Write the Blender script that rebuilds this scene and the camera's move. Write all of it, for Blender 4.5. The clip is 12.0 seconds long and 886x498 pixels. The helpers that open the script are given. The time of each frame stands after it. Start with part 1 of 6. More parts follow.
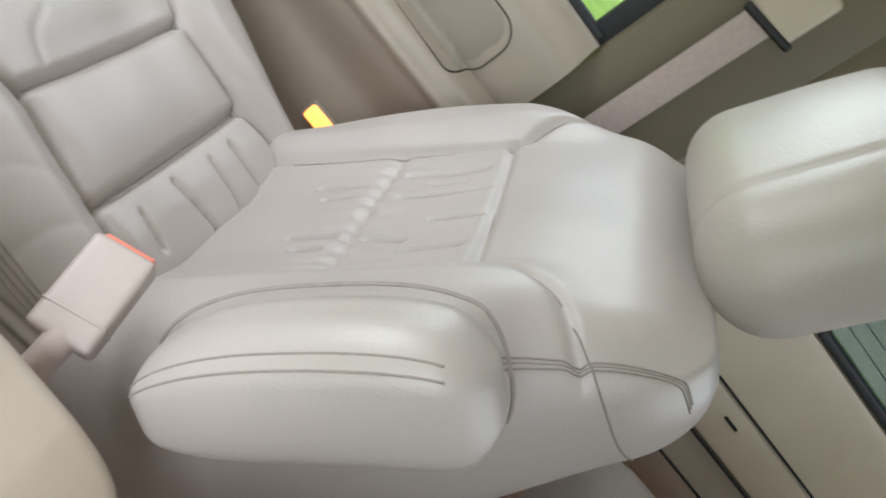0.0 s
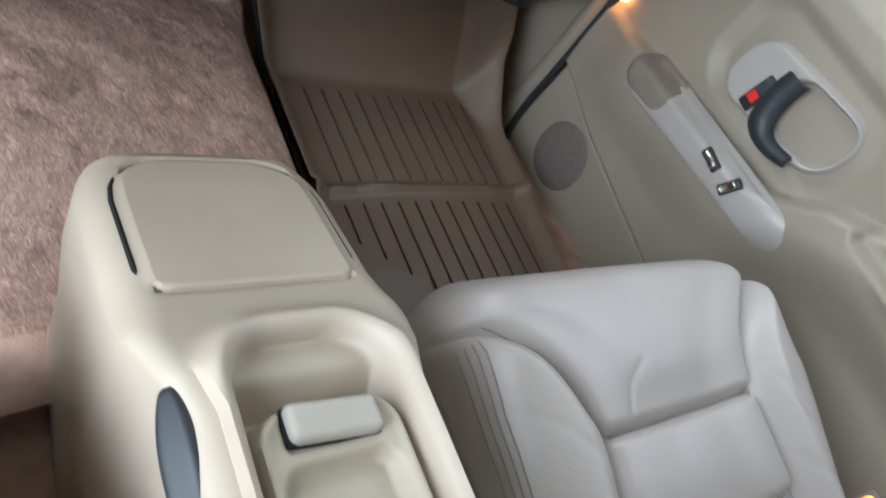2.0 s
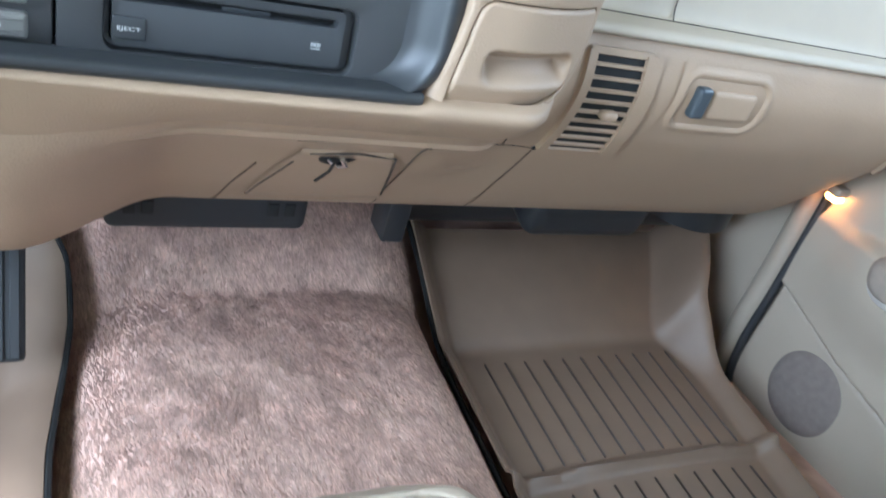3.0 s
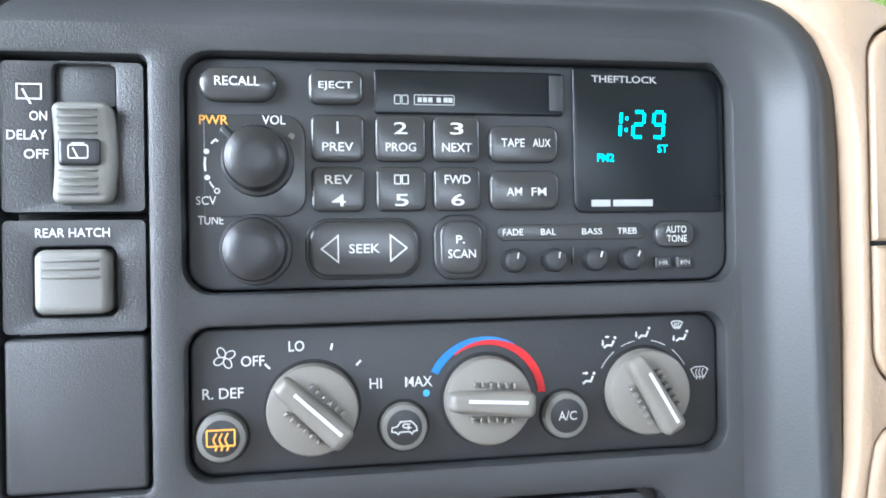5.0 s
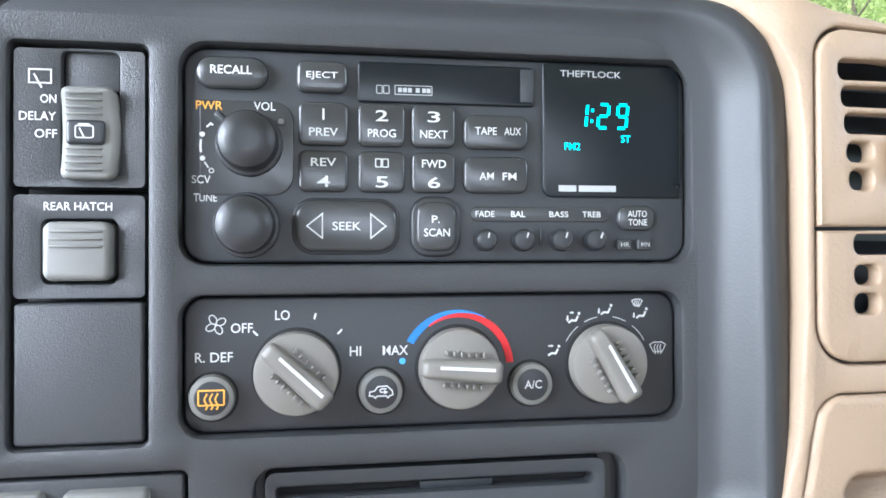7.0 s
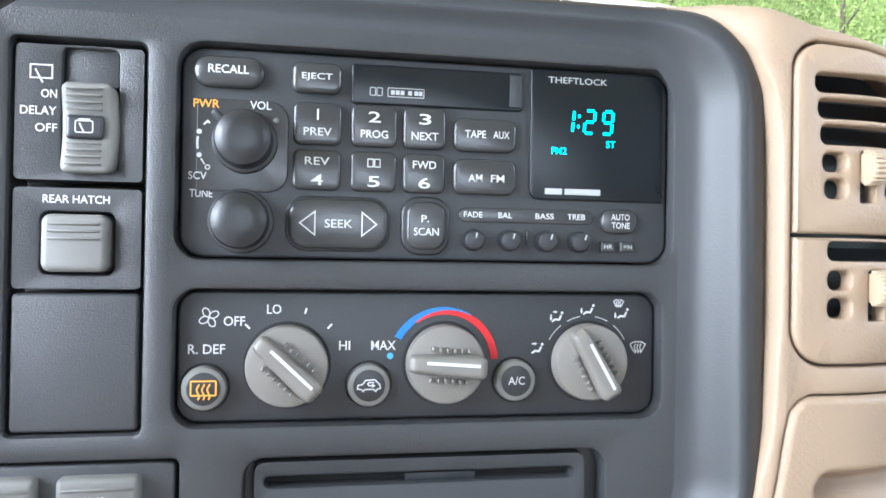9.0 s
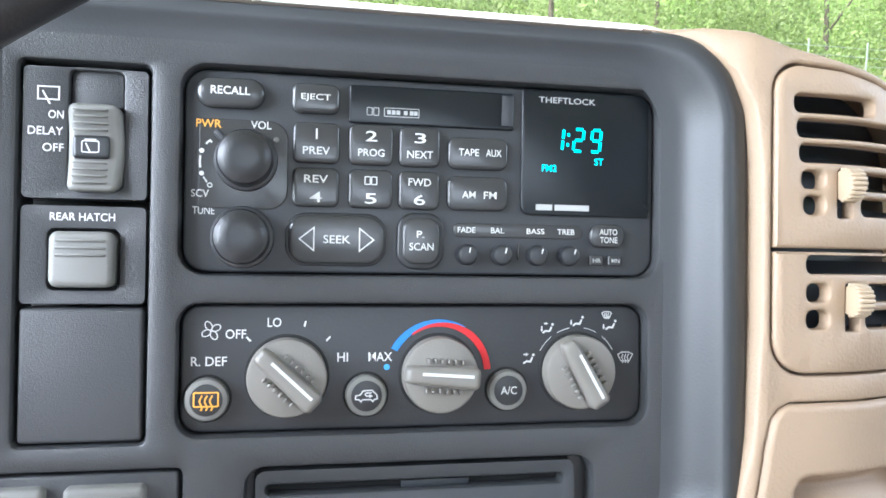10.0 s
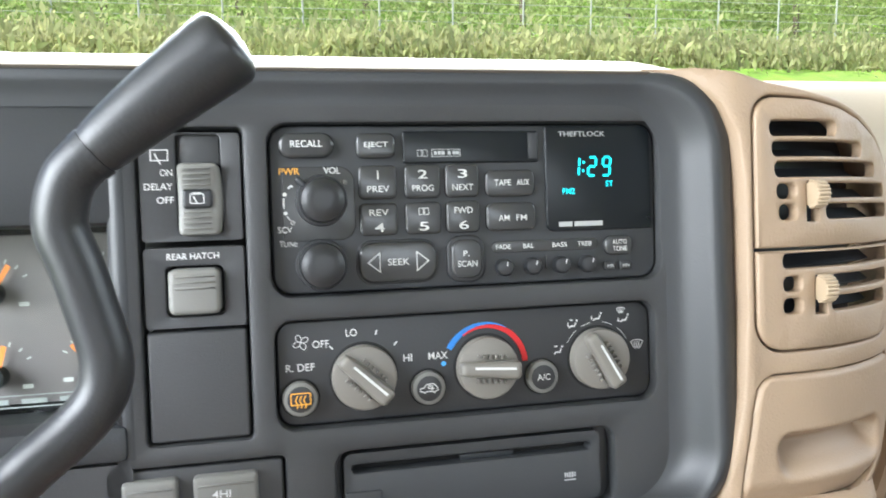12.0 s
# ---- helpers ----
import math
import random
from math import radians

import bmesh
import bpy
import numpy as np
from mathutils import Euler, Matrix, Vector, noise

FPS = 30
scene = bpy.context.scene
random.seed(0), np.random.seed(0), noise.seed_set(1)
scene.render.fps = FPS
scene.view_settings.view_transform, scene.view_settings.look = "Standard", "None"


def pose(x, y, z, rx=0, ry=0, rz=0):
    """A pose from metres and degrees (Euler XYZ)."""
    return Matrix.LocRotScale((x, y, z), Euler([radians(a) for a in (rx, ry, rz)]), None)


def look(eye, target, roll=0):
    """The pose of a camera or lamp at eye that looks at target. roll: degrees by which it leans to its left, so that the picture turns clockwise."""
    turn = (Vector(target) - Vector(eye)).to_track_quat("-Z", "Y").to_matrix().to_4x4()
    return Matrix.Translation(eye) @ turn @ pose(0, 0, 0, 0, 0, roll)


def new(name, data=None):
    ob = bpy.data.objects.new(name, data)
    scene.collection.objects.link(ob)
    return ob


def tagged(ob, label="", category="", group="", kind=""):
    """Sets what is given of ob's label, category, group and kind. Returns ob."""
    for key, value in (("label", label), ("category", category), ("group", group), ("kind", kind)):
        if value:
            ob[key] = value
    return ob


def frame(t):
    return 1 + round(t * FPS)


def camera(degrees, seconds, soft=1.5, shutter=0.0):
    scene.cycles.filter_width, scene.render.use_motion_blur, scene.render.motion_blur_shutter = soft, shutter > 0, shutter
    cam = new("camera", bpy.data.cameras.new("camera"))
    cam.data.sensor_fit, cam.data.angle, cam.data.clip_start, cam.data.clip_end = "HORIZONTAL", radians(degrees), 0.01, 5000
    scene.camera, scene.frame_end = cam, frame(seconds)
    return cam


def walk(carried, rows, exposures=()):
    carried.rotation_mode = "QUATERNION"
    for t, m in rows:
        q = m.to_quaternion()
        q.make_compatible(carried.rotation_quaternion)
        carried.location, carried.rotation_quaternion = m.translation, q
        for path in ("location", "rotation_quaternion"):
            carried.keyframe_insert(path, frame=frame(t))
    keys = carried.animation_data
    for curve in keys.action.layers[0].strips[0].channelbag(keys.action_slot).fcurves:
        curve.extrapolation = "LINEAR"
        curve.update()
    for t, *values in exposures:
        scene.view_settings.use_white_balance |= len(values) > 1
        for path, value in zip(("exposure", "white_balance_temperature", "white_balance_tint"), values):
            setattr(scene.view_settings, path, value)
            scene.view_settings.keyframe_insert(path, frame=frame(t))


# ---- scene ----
cam = camera(60.0, 12.0, soft=1.7, shutter=0.2)
PATH = [
    (0, (-0.25, -0.692, 0.806), (1.453, -1.168, -0.128), 57.4),
    (0.5, (-0.281, -0.703, 0.795), (1.355, -0.907, -0.337), 64.3),
    (1, (-0.301, -0.684, 0.78), (1.257, -0.59, -0.47), 63.2),
    (1.5, (-0.29, -0.639, 0.768), (1.176, -0.221, -0.526), 55.0),
    (2, (-0.26, -0.589, 0.749), (1.046, 0.192, -0.549), 44.0),
    (2.5, (-0.218, -0.536, 0.715), (0.877, 0.591, -0.523), 31.6),
    (3, (-0.165, -0.482, 0.687), (0.724, 0.952, -0.385), 18.5),
    (3.5, (-0.129, -0.417, 0.652), (0.563, 1.25, -0.209), 9.4),
    (3.7, (-0.124, -0.386, 0.638), (0.489, 1.354, -0.134), 6.6),
    (5.3, (-0.127, -0.285, 0.652), (0.186, 1.684, 0.492), 0.2),
    (5.5, (-0.126, -0.292, 0.65), (0.183, 1.677, 0.483), 0.4),
    (6, (-0.125, -0.305, 0.643), (0.196, 1.661, 0.469), 0.5),
    (6.5, (-0.122, -0.309, 0.64), (0.201, 1.656, 0.461), 0.6),
    (7, (-0.121, -0.313, 0.643), (0.209, 1.651, 0.459), 0.8),
    (9, (-0.123, -0.322, 0.644), (0.239, 1.636, 0.457), 2.0),
    (9.5, (-0.125, -0.327, 0.644), (0.26, 1.627, 0.461), 2.0),
    (10, (-0.128, -0.332, 0.65), (0.265, 1.621, 0.471), 2.0),
    (10.5, (-0.126, -0.337, 0.644), (0.276, 1.615, 0.471), 1.6),
    (11, (-0.128, -0.341, 0.645), (0.302, 1.604, 0.461), 1.1),
    (11.5, (-0.134, -0.357, 0.654), (0.302, 1.583, 0.446), 0.4),
    (11.7, (-0.144, -0.37, 0.66), (0.299, 1.567, 0.43), 0.0),
    (12, (-0.172, -0.389, 0.682), (0.268, 1.543, 0.414), -0.6),
]
walk(cam, [(t, look(eye, target, roll)) for t, eye, target, roll in PATH],
     exposures=[(0.0, 0.4, 6350, 10), (1.0, 0.25, 6050, 9), (2.0, 0.18, 5800, 7), (2.6, 0.75, 5750, 9), (3.0, 1.15, 5200, 5), (3.7, 1.6, 4900, -1), (5.3, 1.45, 5800, 12), (9.0, 1.4, 5800, 12), (11.0, 1.35, 5900, 11), (12.0, 1.05, 6300, 10)])

# ---- world, sun, exposure ----
world = bpy.data.worlds.new("sky")
scene.world = world
world.use_nodes = True
wn, wl = world.node_tree.nodes, world.node_tree.links
sky = wn.new("ShaderNodeTexSky")
sky.sky_type = "NISHITA"
sky.sun_disc = False
sky.sun_elevation, sky.sun_rotation = radians(58), radians(-111)
wn["Background"].inputs["Strength"].default_value = 0.15
wl.new(sky.outputs[0], wn["Background"].inputs["Color"])
sun_data = bpy.data.lights.new("sun", "SUN")
sun_data.energy, sun_data.angle, sun_data.color = 5.0, radians(10), (1.0, 0.96, 0.9)
sun = new("sun", sun_data)
sun.matrix_world = look((-4.6, -1.8, 8.0), (0, 0, 0))


def window_light(name, eye, target, w, h, power, colour=(0.93, 0.97, 1.0)):
    d = bpy.data.lights.new(name, "AREA")
    d.shape, d.size, d.size_y, d.energy, d.color = "RECTANGLE", w, h, power, colour
    o = new(name, d)
    o.matrix_world = look(eye, target)
    return o


window_light("skylight_windshield", (0.0, 0.70, 1.10), (0.0, 0.22, 0.5), 1.1, 0.45, 12).data.spread = radians(110)
window_light("skylight_passenger_window", (1.00, -0.35, 1.00), (0.0, -0.5, 0.35), 0.9, 0.24, 4)
window_light("skylight_driver_door_opening", (-1.10, -0.50, 0.78), (0.25, 0.02, 0.10), 0.72, 0.9, 9).data.spread = radians(95)
window_light("skylight_rear_window", (-1.0, -1.6, 0.9), (0.9, -1.85, 0.4), 0.8, 0.40, 5.5).data.spread = radians(75)
window_light("skylight_hatch_window", (0.0, -2.17, 1.02), (0.0, 0.0, 0.80), 1.35, 0.36, 5.5)
# ---- materials ----
def mat(name, colour, rough=0.5, var=0.06, scale=30.0, bump=0.0, bump_scale=300.0, metal=0.0, stain=0.0, stain_scale=4.0,
        stain_colour=None, spec=0.5, coat=0.0, musgrave=False):
    m = bpy.data.materials.new(name)
    m.use_nodes = True
    n, l = m.node_tree.nodes, m.node_tree.links
    b = n["Principled BSDF"]
    co = n.new("ShaderNodeTexCoord")
    big = n.new("ShaderNodeTexNoise")
    big.inputs["Scale"].default_value, big.inputs["Detail"].default_value = scale, 4
    l.new(co.outputs["Object"], big.inputs["Vector"])
    ramp = n.new("ShaderNodeMapRange")
    ramp.inputs["From Min"].default_value, ramp.inputs["From Max"].default_value = 0.3, 0.7
    ramp.inputs["To Min"].default_value, ramp.inputs["To Max"].default_value = 1 - var, 1 + var
    l.new(big.outputs["Fac"], ramp.inputs["Value"])
    mul = n.new("ShaderNodeMix")
    mul.data_type, mul.blend_type = "RGBA", "MULTIPLY"
    mul.inputs["Factor"].default_value = 1.0
    mul.inputs["A"].default_value = (*colour, 1)
    l.new(ramp.outputs["Result"], mul.inputs["B"])
    out = mul.outputs["Result"]
    if stain:
        st = n.new("ShaderNodeTexNoise")
        st.inputs["Scale"].default_value, st.inputs["Detail"].default_value = stain_scale, 6
        l.new(co.outputs["Object"], st.inputs["Vector"])
        sr = n.new("ShaderNodeMapRange")
        sr.inputs["From Min"].default_value, sr.inputs["From Max"].default_value = 0.45, 0.75
        sr.inputs["To Min"].default_value, sr.inputs["To Max"].default_value = 0.0, stain
        l.new(st.outputs["Fac"], sr.inputs["Value"])
        mx = n.new("ShaderNodeMix")
        mx.data_type = "RGBA"
        l.new(sr.outputs["Result"], mx.inputs["Factor"])
        l.new(out, mx.inputs["A"])
        mx.inputs["B"].default_value = (*(stain_colour or [c * 0.6 for c in colour]), 1)
        out = mx.outputs["Result"]
    l.new(out, b.inputs["Base Color"])
    rr = n.new("ShaderNodeMapRange")
    rr.inputs["To Min"].default_value, rr.inputs["To Max"].default_value = max(rough - 0.08, 0.02), min(rough + 0.08, 1)
    l.new(big.outputs["Fac"], rr.inputs["Value"])
    l.new(rr.outputs["Result"], b.inputs["Roughness"])
    b.inputs["Metallic"].default_value = metal
    b.inputs["Specular IOR Level"].default_value = spec
    b.inputs["Coat Weight"].default_value = coat
    if bump:
        if musgrave:
            fine = n.new("ShaderNodeTexVoronoi")
            fine.inputs["Scale"].default_value = bump_scale
            src = fine.outputs["Distance"]
        else:
            fine = n.new("ShaderNodeTexNoise")
            fine.inputs["Scale"].default_value, fine.inputs["Detail"].default_value = bump_scale, 3
            src = fine.outputs["Fac"]
        l.new(co.outputs["Object"], fine.inputs["Vector"])
        bp = n.new("ShaderNodeBump")
        bp.inputs["Strength"].default_value, bp.inputs["Distance"].default_value = bump, 0.001
        l.new(src, bp.inputs["Height"])
        l.new(bp.outputs["Normal"], b.inputs["Normal"])
    return m


def glow(name, colour, strength, base=(0.02, 0.02, 0.02)):
    m = bpy.data.materials.new(name)
    m.use_nodes = True
    b = m.node_tree.nodes["Principled BSDF"]
    b.inputs["Base Color"].default_value = (*base, 1)
    b.inputs["Emission Color"].default_value = (*colour, 1)
    b.inputs["Emission Strength"].default_value = strength
    return m


def glass(name, tint=(1, 1, 1), rough=0.0):
    m = bpy.data.materials.new(name)
    m.use_nodes = True
    n, l = m.node_tree.nodes, m.node_tree.links
    n.remove(n["Principled BSDF"])
    tr, gl, mx = (n.new("ShaderNodeBsdfTransparent"), n.new("ShaderNodeBsdfGlossy"), n.new("ShaderNodeMixShader"))
    tr.inputs["Color"].default_value = (*tint, 1)
    gl.inputs["Roughness"].default_value = rough
    mx.inputs[0].default_value = 0.02
    l.new(tr.outputs[0], mx.inputs[1])
    l.new(gl.outputs[0], mx.inputs[2])
    l.new(mx.outputs[0], n["Material Output"].inputs["Surface"])
    return m


TAN = mat("tan_grained_plastic", (0.335, 0.240, 0.162), 0.52, 0.05, 14, 0.40, 620, stain=0.12, stain_scale=5)
CREAM = mat("pale_tan_plastic", (0.47, 0.40, 0.31), 0.45, 0.04, 12, 0.12, 900)
# the tan plastic made paler: windshield glare is put into the colour
PADTAN_GLARE = mat("tan_vinyl_with_glare", (0.385, 0.325, 0.250), 0.55, 0.05, 12, 0.2, 900)
CONSOLE = mat("beige_console_plastic", (0.455, 0.382, 0.300), 0.42, 0.05, 10, 0.3, 1100, stain=0.12, stain_scale=6)
PALEBEIGE = mat("pale_grey_beige_plastic", (0.40, 0.365, 0.31), 0.42, 0.04, 20, 0.15, 900)
KHAKI = mat("khaki_liner_plastic", (0.425, 0.368, 0.282), 0.5, 0.05, 18, 0.2, 1000, stain=0.15, stain_scale=14)
DOORPAD = mat("grey_taupe_padded_vinyl", (0.255, 0.222, 0.176), 0.55, 0.06, 12, 0.35, 1100)
DOORTAN = mat("taupe_door_vinyl", (0.310, 0.260, 0.206), 0.45, 0.05, 9, 0.3, 900)
DOORCLOTH = mat("taupe_door_cloth", (0.23, 0.188, 0.155), 0.9, 0.08, 60, 0.5, 1500)
LEATHER = mat("grey_beige_leather", (0.40, 0.355, 0.325), 0.38, 0.05, 7, 0.35, 420, stain=0.1, stain_scale=9)
DARK = mat("charcoal_grained_plastic", (0.034, 0.035, 0.037), 0.40, 0.08, 12, 0.30, 1900)
DARKSMOOTH = mat("charcoal_smooth_plastic", (0.034, 0.036, 0.039), 0.43, 0.06, 20, 0.1, 900, spec=0.4)
BLACK = mat("black_plastic", (0.020, 0.021, 0.023), 0.4, 0.1, 20, 0.1, 700)
# near-black for gaps and recesses; their depth of shade is put into the colour
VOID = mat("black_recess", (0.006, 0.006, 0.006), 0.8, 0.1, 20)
GREYBTN = mat("grey_button_plastic", (0.145, 0.143, 0.132), 0.5, 0.05, 25, 0.15, 1200)
KNOB = mat("taupe_grey_knob_plastic", (0.165, 0.154, 0.136), 0.40, 0.05, 25, 0.15, 1200)
PRINT = mat("white_print", (0.55, 0.555, 0.545), 0.6, 0.03, 40)
PRINTGREY = mat("grey_print", (0.36, 0.37, 0.37), 0.6, 0.03, 40)
AMBER = mat("amber_print", (0.75, 0.36, 0.05), 0.6, 0.03, 40)
BLUE = mat("blue_print", (0.06, 0.32, 0.75), 0.5, 0.03, 40)
RED = mat("red_print", (0.80, 0.05, 0.055), 0.5, 0.03, 40)
SCREEN = mat("black_display_glass", (0.006, 0.008, 0.010), 0.30, 0.02, 40, spec=0.35)
CYAN = glow("cyan_display_segment", (0.0, 0.85, 0.95), 1.3)
CARPET = mat("brown_plush_carpet", (0.48, 0.318, 0.258), 0.95, 0.22, 26, 1.0, 260, stain=0.35, stain_scale=9, stain_colour=(0.56, 0.42, 0.37))
RUBBER = mat("tan_rubber_mat", (0.145, 0.100, 0.069), 0.5, 0.07, 20, 0.2, 700)
GAP = mat("dark_taupe_panel_gap", (0.055, 0.043, 0.033), 0.8, 0.1, 30)
GROOVE_SHADE = mat("mat_groove_shade", (0.045, 0.032, 0.024), 0.7, 0.1, 40)
BLACKRUBBER = mat("black_rubber", (0.015, 0.016, 0.018), 0.6, 0.1, 40)
CHROME = mat("chrome", (0.72, 0.72, 0.72), 0.18, 0.03, 20, metal=1.0)
CORAL = mat("coral_button_plastic", (0.72, 0.20, 0.13), 0.45, 0.05, 30)
BUCKLE = mat("taupe_buckle_plastic", (0.40, 0.335, 0.30), 0.4, 0.04, 30, 0.1, 900)
WEB = mat("taupe_seat_belt_webbing", (0.42, 0.34, 0.31), 0.75, 0.06, 120, 0.4, 1800)
HEADLINER = mat("beige_headliner", (0.52, 0.46, 0.38), 0.95, 0.05, 60, 0.4, 900)
REDMARK = mat("red_lock_mark", (0.7, 0.02, 0.02), 0.5)
TINTED = glass("dark_tinted_window_glass", (0.34, 0.36, 0.35))
WINGLASS = glass("clear_window_glass", (0.93, 0.96, 0.94))
SWITCHBLUE = mat("blue_grey_switch_plastic", (0.045, 0.055, 0.066), 0.35, 0.05, 30)
SLATE = mat("slate_dark_plastic", (0.022, 0.026, 0.031), 0.5, 0.08, 30, 0.1, 900)
OLIVE = mat("olive_tan_trim_plastic", (0.135, 0.110, 0.070), 0.6, 0.06, 10, 0.25, 800)
PALEGREY = mat("pale_warm_grey_plastic", (0.40, 0.365, 0.335), 0.34, 0.04, 20, 0.1, 900)
SEAM = mat("dark_taupe_seam_thread", (0.26, 0.22, 0.20), 0.85, 0.1, 200)


def by_island(m, low, high):
    """Varies a material's brightness from piece to piece of one mesh."""
    n, l = m.node_tree.nodes, m.node_tree.links
    geo, hsv, rnd = n.new("ShaderNodeNewGeometry"), n.new("ShaderNodeHueSaturation"), n.new("ShaderNodeMapRange")
    rnd.inputs["To Min"].default_value, rnd.inputs["To Max"].default_value = low, high
    l.new(geo.outputs["Random Per Island"], rnd.inputs["Value"])
    b = n["Principled BSDF"]
    l.new(b.inputs["Base Color"].links[0].from_socket, hsv.inputs["Color"])
    l.new(rnd.outputs["Result"], hsv.inputs["Value"])
    l.new(hsv.outputs["Color"], b.inputs["Base Color"])
    return hsv.outputs["Color"]


TUFT = mat("brown_carpet_tuft", (0.50, 0.338, 0.275), 0.95, 0.25, 45, stain=0.4, stain_scale=14, stain_colour=(0.62, 0.47, 0.37))
by_island(TUFT, 0.75, 1.3)
THUMB = mat("cream_tan_thumb_wheel", (0.385, 0.295, 0.20), 0.45, 0.04, 20)
import functools

# ---- mesh helpers ----
LEAN = radians(6.0)
DASH = Matrix.Translation((0, 0, 0.67)) @ Matrix.Rotation(-LEAN, 4, "X")   # x right, y into the panel, z up the panel


def part(name, bm, material, parent=None, label="", smooth=40.0):
    me = bpy.data.meshes.new(name)
    bmesh.ops.recalc_face_normals(bm, faces=bm.faces)
    bm.to_mesh(me)
    bm.free()
    me.materials.append(material)
    if smooth:
        me.shade_smooth()
        me.set_sharp_from_angle(angle=radians(smooth))
    ob = new(name, me)
    if parent is not None:
        ob.parent = parent
    if label:
        ob["label"] = label
    return ob


def thing(name, label, category, group="", kind="", m=None):
    e = tagged(new(name), label, category, group, kind)
    e.empty_display_size = 0.02
    if m is not None:
        e.matrix_basis = m
    return e


def transform(bm, m):
    bmesh.ops.transform(bm, matrix=m, verts=bm.verts)
    return bm


def merge(*bms):
    out = bmesh.new()
    for b in bms:
        me = bpy.data.meshes.new("tmp")
        b.to_mesh(me)
        b.free()
        out.from_mesh(me)
        bpy.data.meshes.remove(me)
    return out


def box(cx, cy, cz, w, d, h, bev=0.0, seg=2):
    bm = bmesh.new()
    bmesh.ops.create_cube(bm, size=1)
    bmesh.ops.transform(bm, matrix=Matrix.Translation((cx, cy, cz)) @ Matrix.Diagonal((w, d, h, 1)), verts=bm.verts)
    if bev:
        bmesh.ops.bevel(bm, geom=bm.edges[:], offset=bev, segments=seg, affect="EDGES", profile=0.5)
    return bm


def rrect(cx, cz, w, h, r, n=6):
    """Rounded rectangle outline, counter-clockwise, in two coordinates. r: one radius or four (tr, tl, bl, br)."""
    rs = r if isinstance(r, (tuple, list)) else (r,) * 4
    pts = []
    for k, (sx, sz) in enumerate(((1, 1), (-1, 1), (-1, -1), (1, -1))):
        rr = min(rs[k], w / 2, h / 2)
        for i in range(n + 1):
            a = math.pi / 2 * (k + i / n)
            pts.append((cx + sx * (w / 2 - rr) + rr * math.cos(a), cz + sz * (h / 2 - rr) + rr * math.sin(a)))
    return pts


def grow(r, q):
    """A radius, or four of them, made larger by q and kept above zero."""
    return tuple(max(v + q, 0.0003) for v in r) if isinstance(r, (tuple, list)) else max(r + q, 0.0003)


def ring(bm, pts, y):
    return [bm.verts.new((x, y, z)) for x, z in pts]


def bridge(bm, a, b, closed=True):
    n = len(a)
    for i in range(n if closed else n - 1):
        j = (i + 1) % n
        bm.faces.new((a[i], a[j], b[j], b[i]))


def stack(levels, cap_last=True, cap_first=False):
    """Loops of equal length, joined one after the other. levels: (outline, y)."""
    bm = bmesh.new()
    prev = None
    for pts, y in levels:
        cur = ring(bm, pts, y)
        if prev:
            bridge(bm, prev, cur)
        elif cap_first:
            bm.faces.new(cur)
        prev = cur
    if cap_last:
        bm.faces.new(prev)
    return bm


def key_cap(cx, cz, w, h, r, y0, y1, bev=0.0012, n=5, crown=0.0):
    """A button: stands from y0 out to y1 (towards smaller y), with a rounded edge."""
    s = -1 if y1 < y0 else 1
    lv = [(rrect(cx, cz, w, h, r, n), y0), (rrect(cx, cz, w, h, r, n), y1 - s * bev)]
    for k in (1, 2, 3):
        a = math.pi / 2 * k / 3
        q = bev * (1 - math.cos(a))
        lv.append((rrect(cx, cz, w - 2 * q, h - 2 * q, grow(r, -q), n), y1 - s * bev * (1 - math.sin(a))))
    if crown:
        q = bev + min(w, h) * 0.22
        lv.append((rrect(cx, cz, w - 2 * q, h - 2 * q, grow(r, -q), n), y1 + s * crown))
    return stack(lv)


def plate(outer, holes, y0, y1, lip=0.0015):
    """A sheet between y0 (front) and y1 with holes, each an rrect() argument tuple; hole edges are rounded."""
    bm = bmesh.new()
    edges = []
    loops = []
    o = ring(bm, rrect(*outer), y0)
    loops.append((o, ring(bm, rrect(*outer), y1)))
    for h in holes:
        cx, cz, w, hh, r = h
        f = ring(bm, rrect(cx, cz, w + 2 * lip, hh + 2 * lip, grow(r, lip)), y0)
        mid = ring(bm, rrect(cx, cz, w + 0.6 * lip, hh + 0.6 * lip, grow(r, 0.3 * lip)), y0 + 0.3 * lip)
        low = ring(bm, rrect(cx, cz, w, hh, r), y0 + lip)
        back = ring(bm, rrect(cx, cz, w, hh, r), y1)
        bridge(bm, f, mid)
        bridge(bm, mid, low)
        bridge(bm, low, back)
        loops.append((f, None))
    for f, back in loops:
        if back:
            bridge(bm, f, back)
        for i in range(len(f)):
            edges.append(bm.edges.get((f[i], f[(i + 1) % len(f)])))
    bmesh.ops.triangle_fill(bm, use_beauty=True, use_dissolve=False, edges=edges)
    return bm


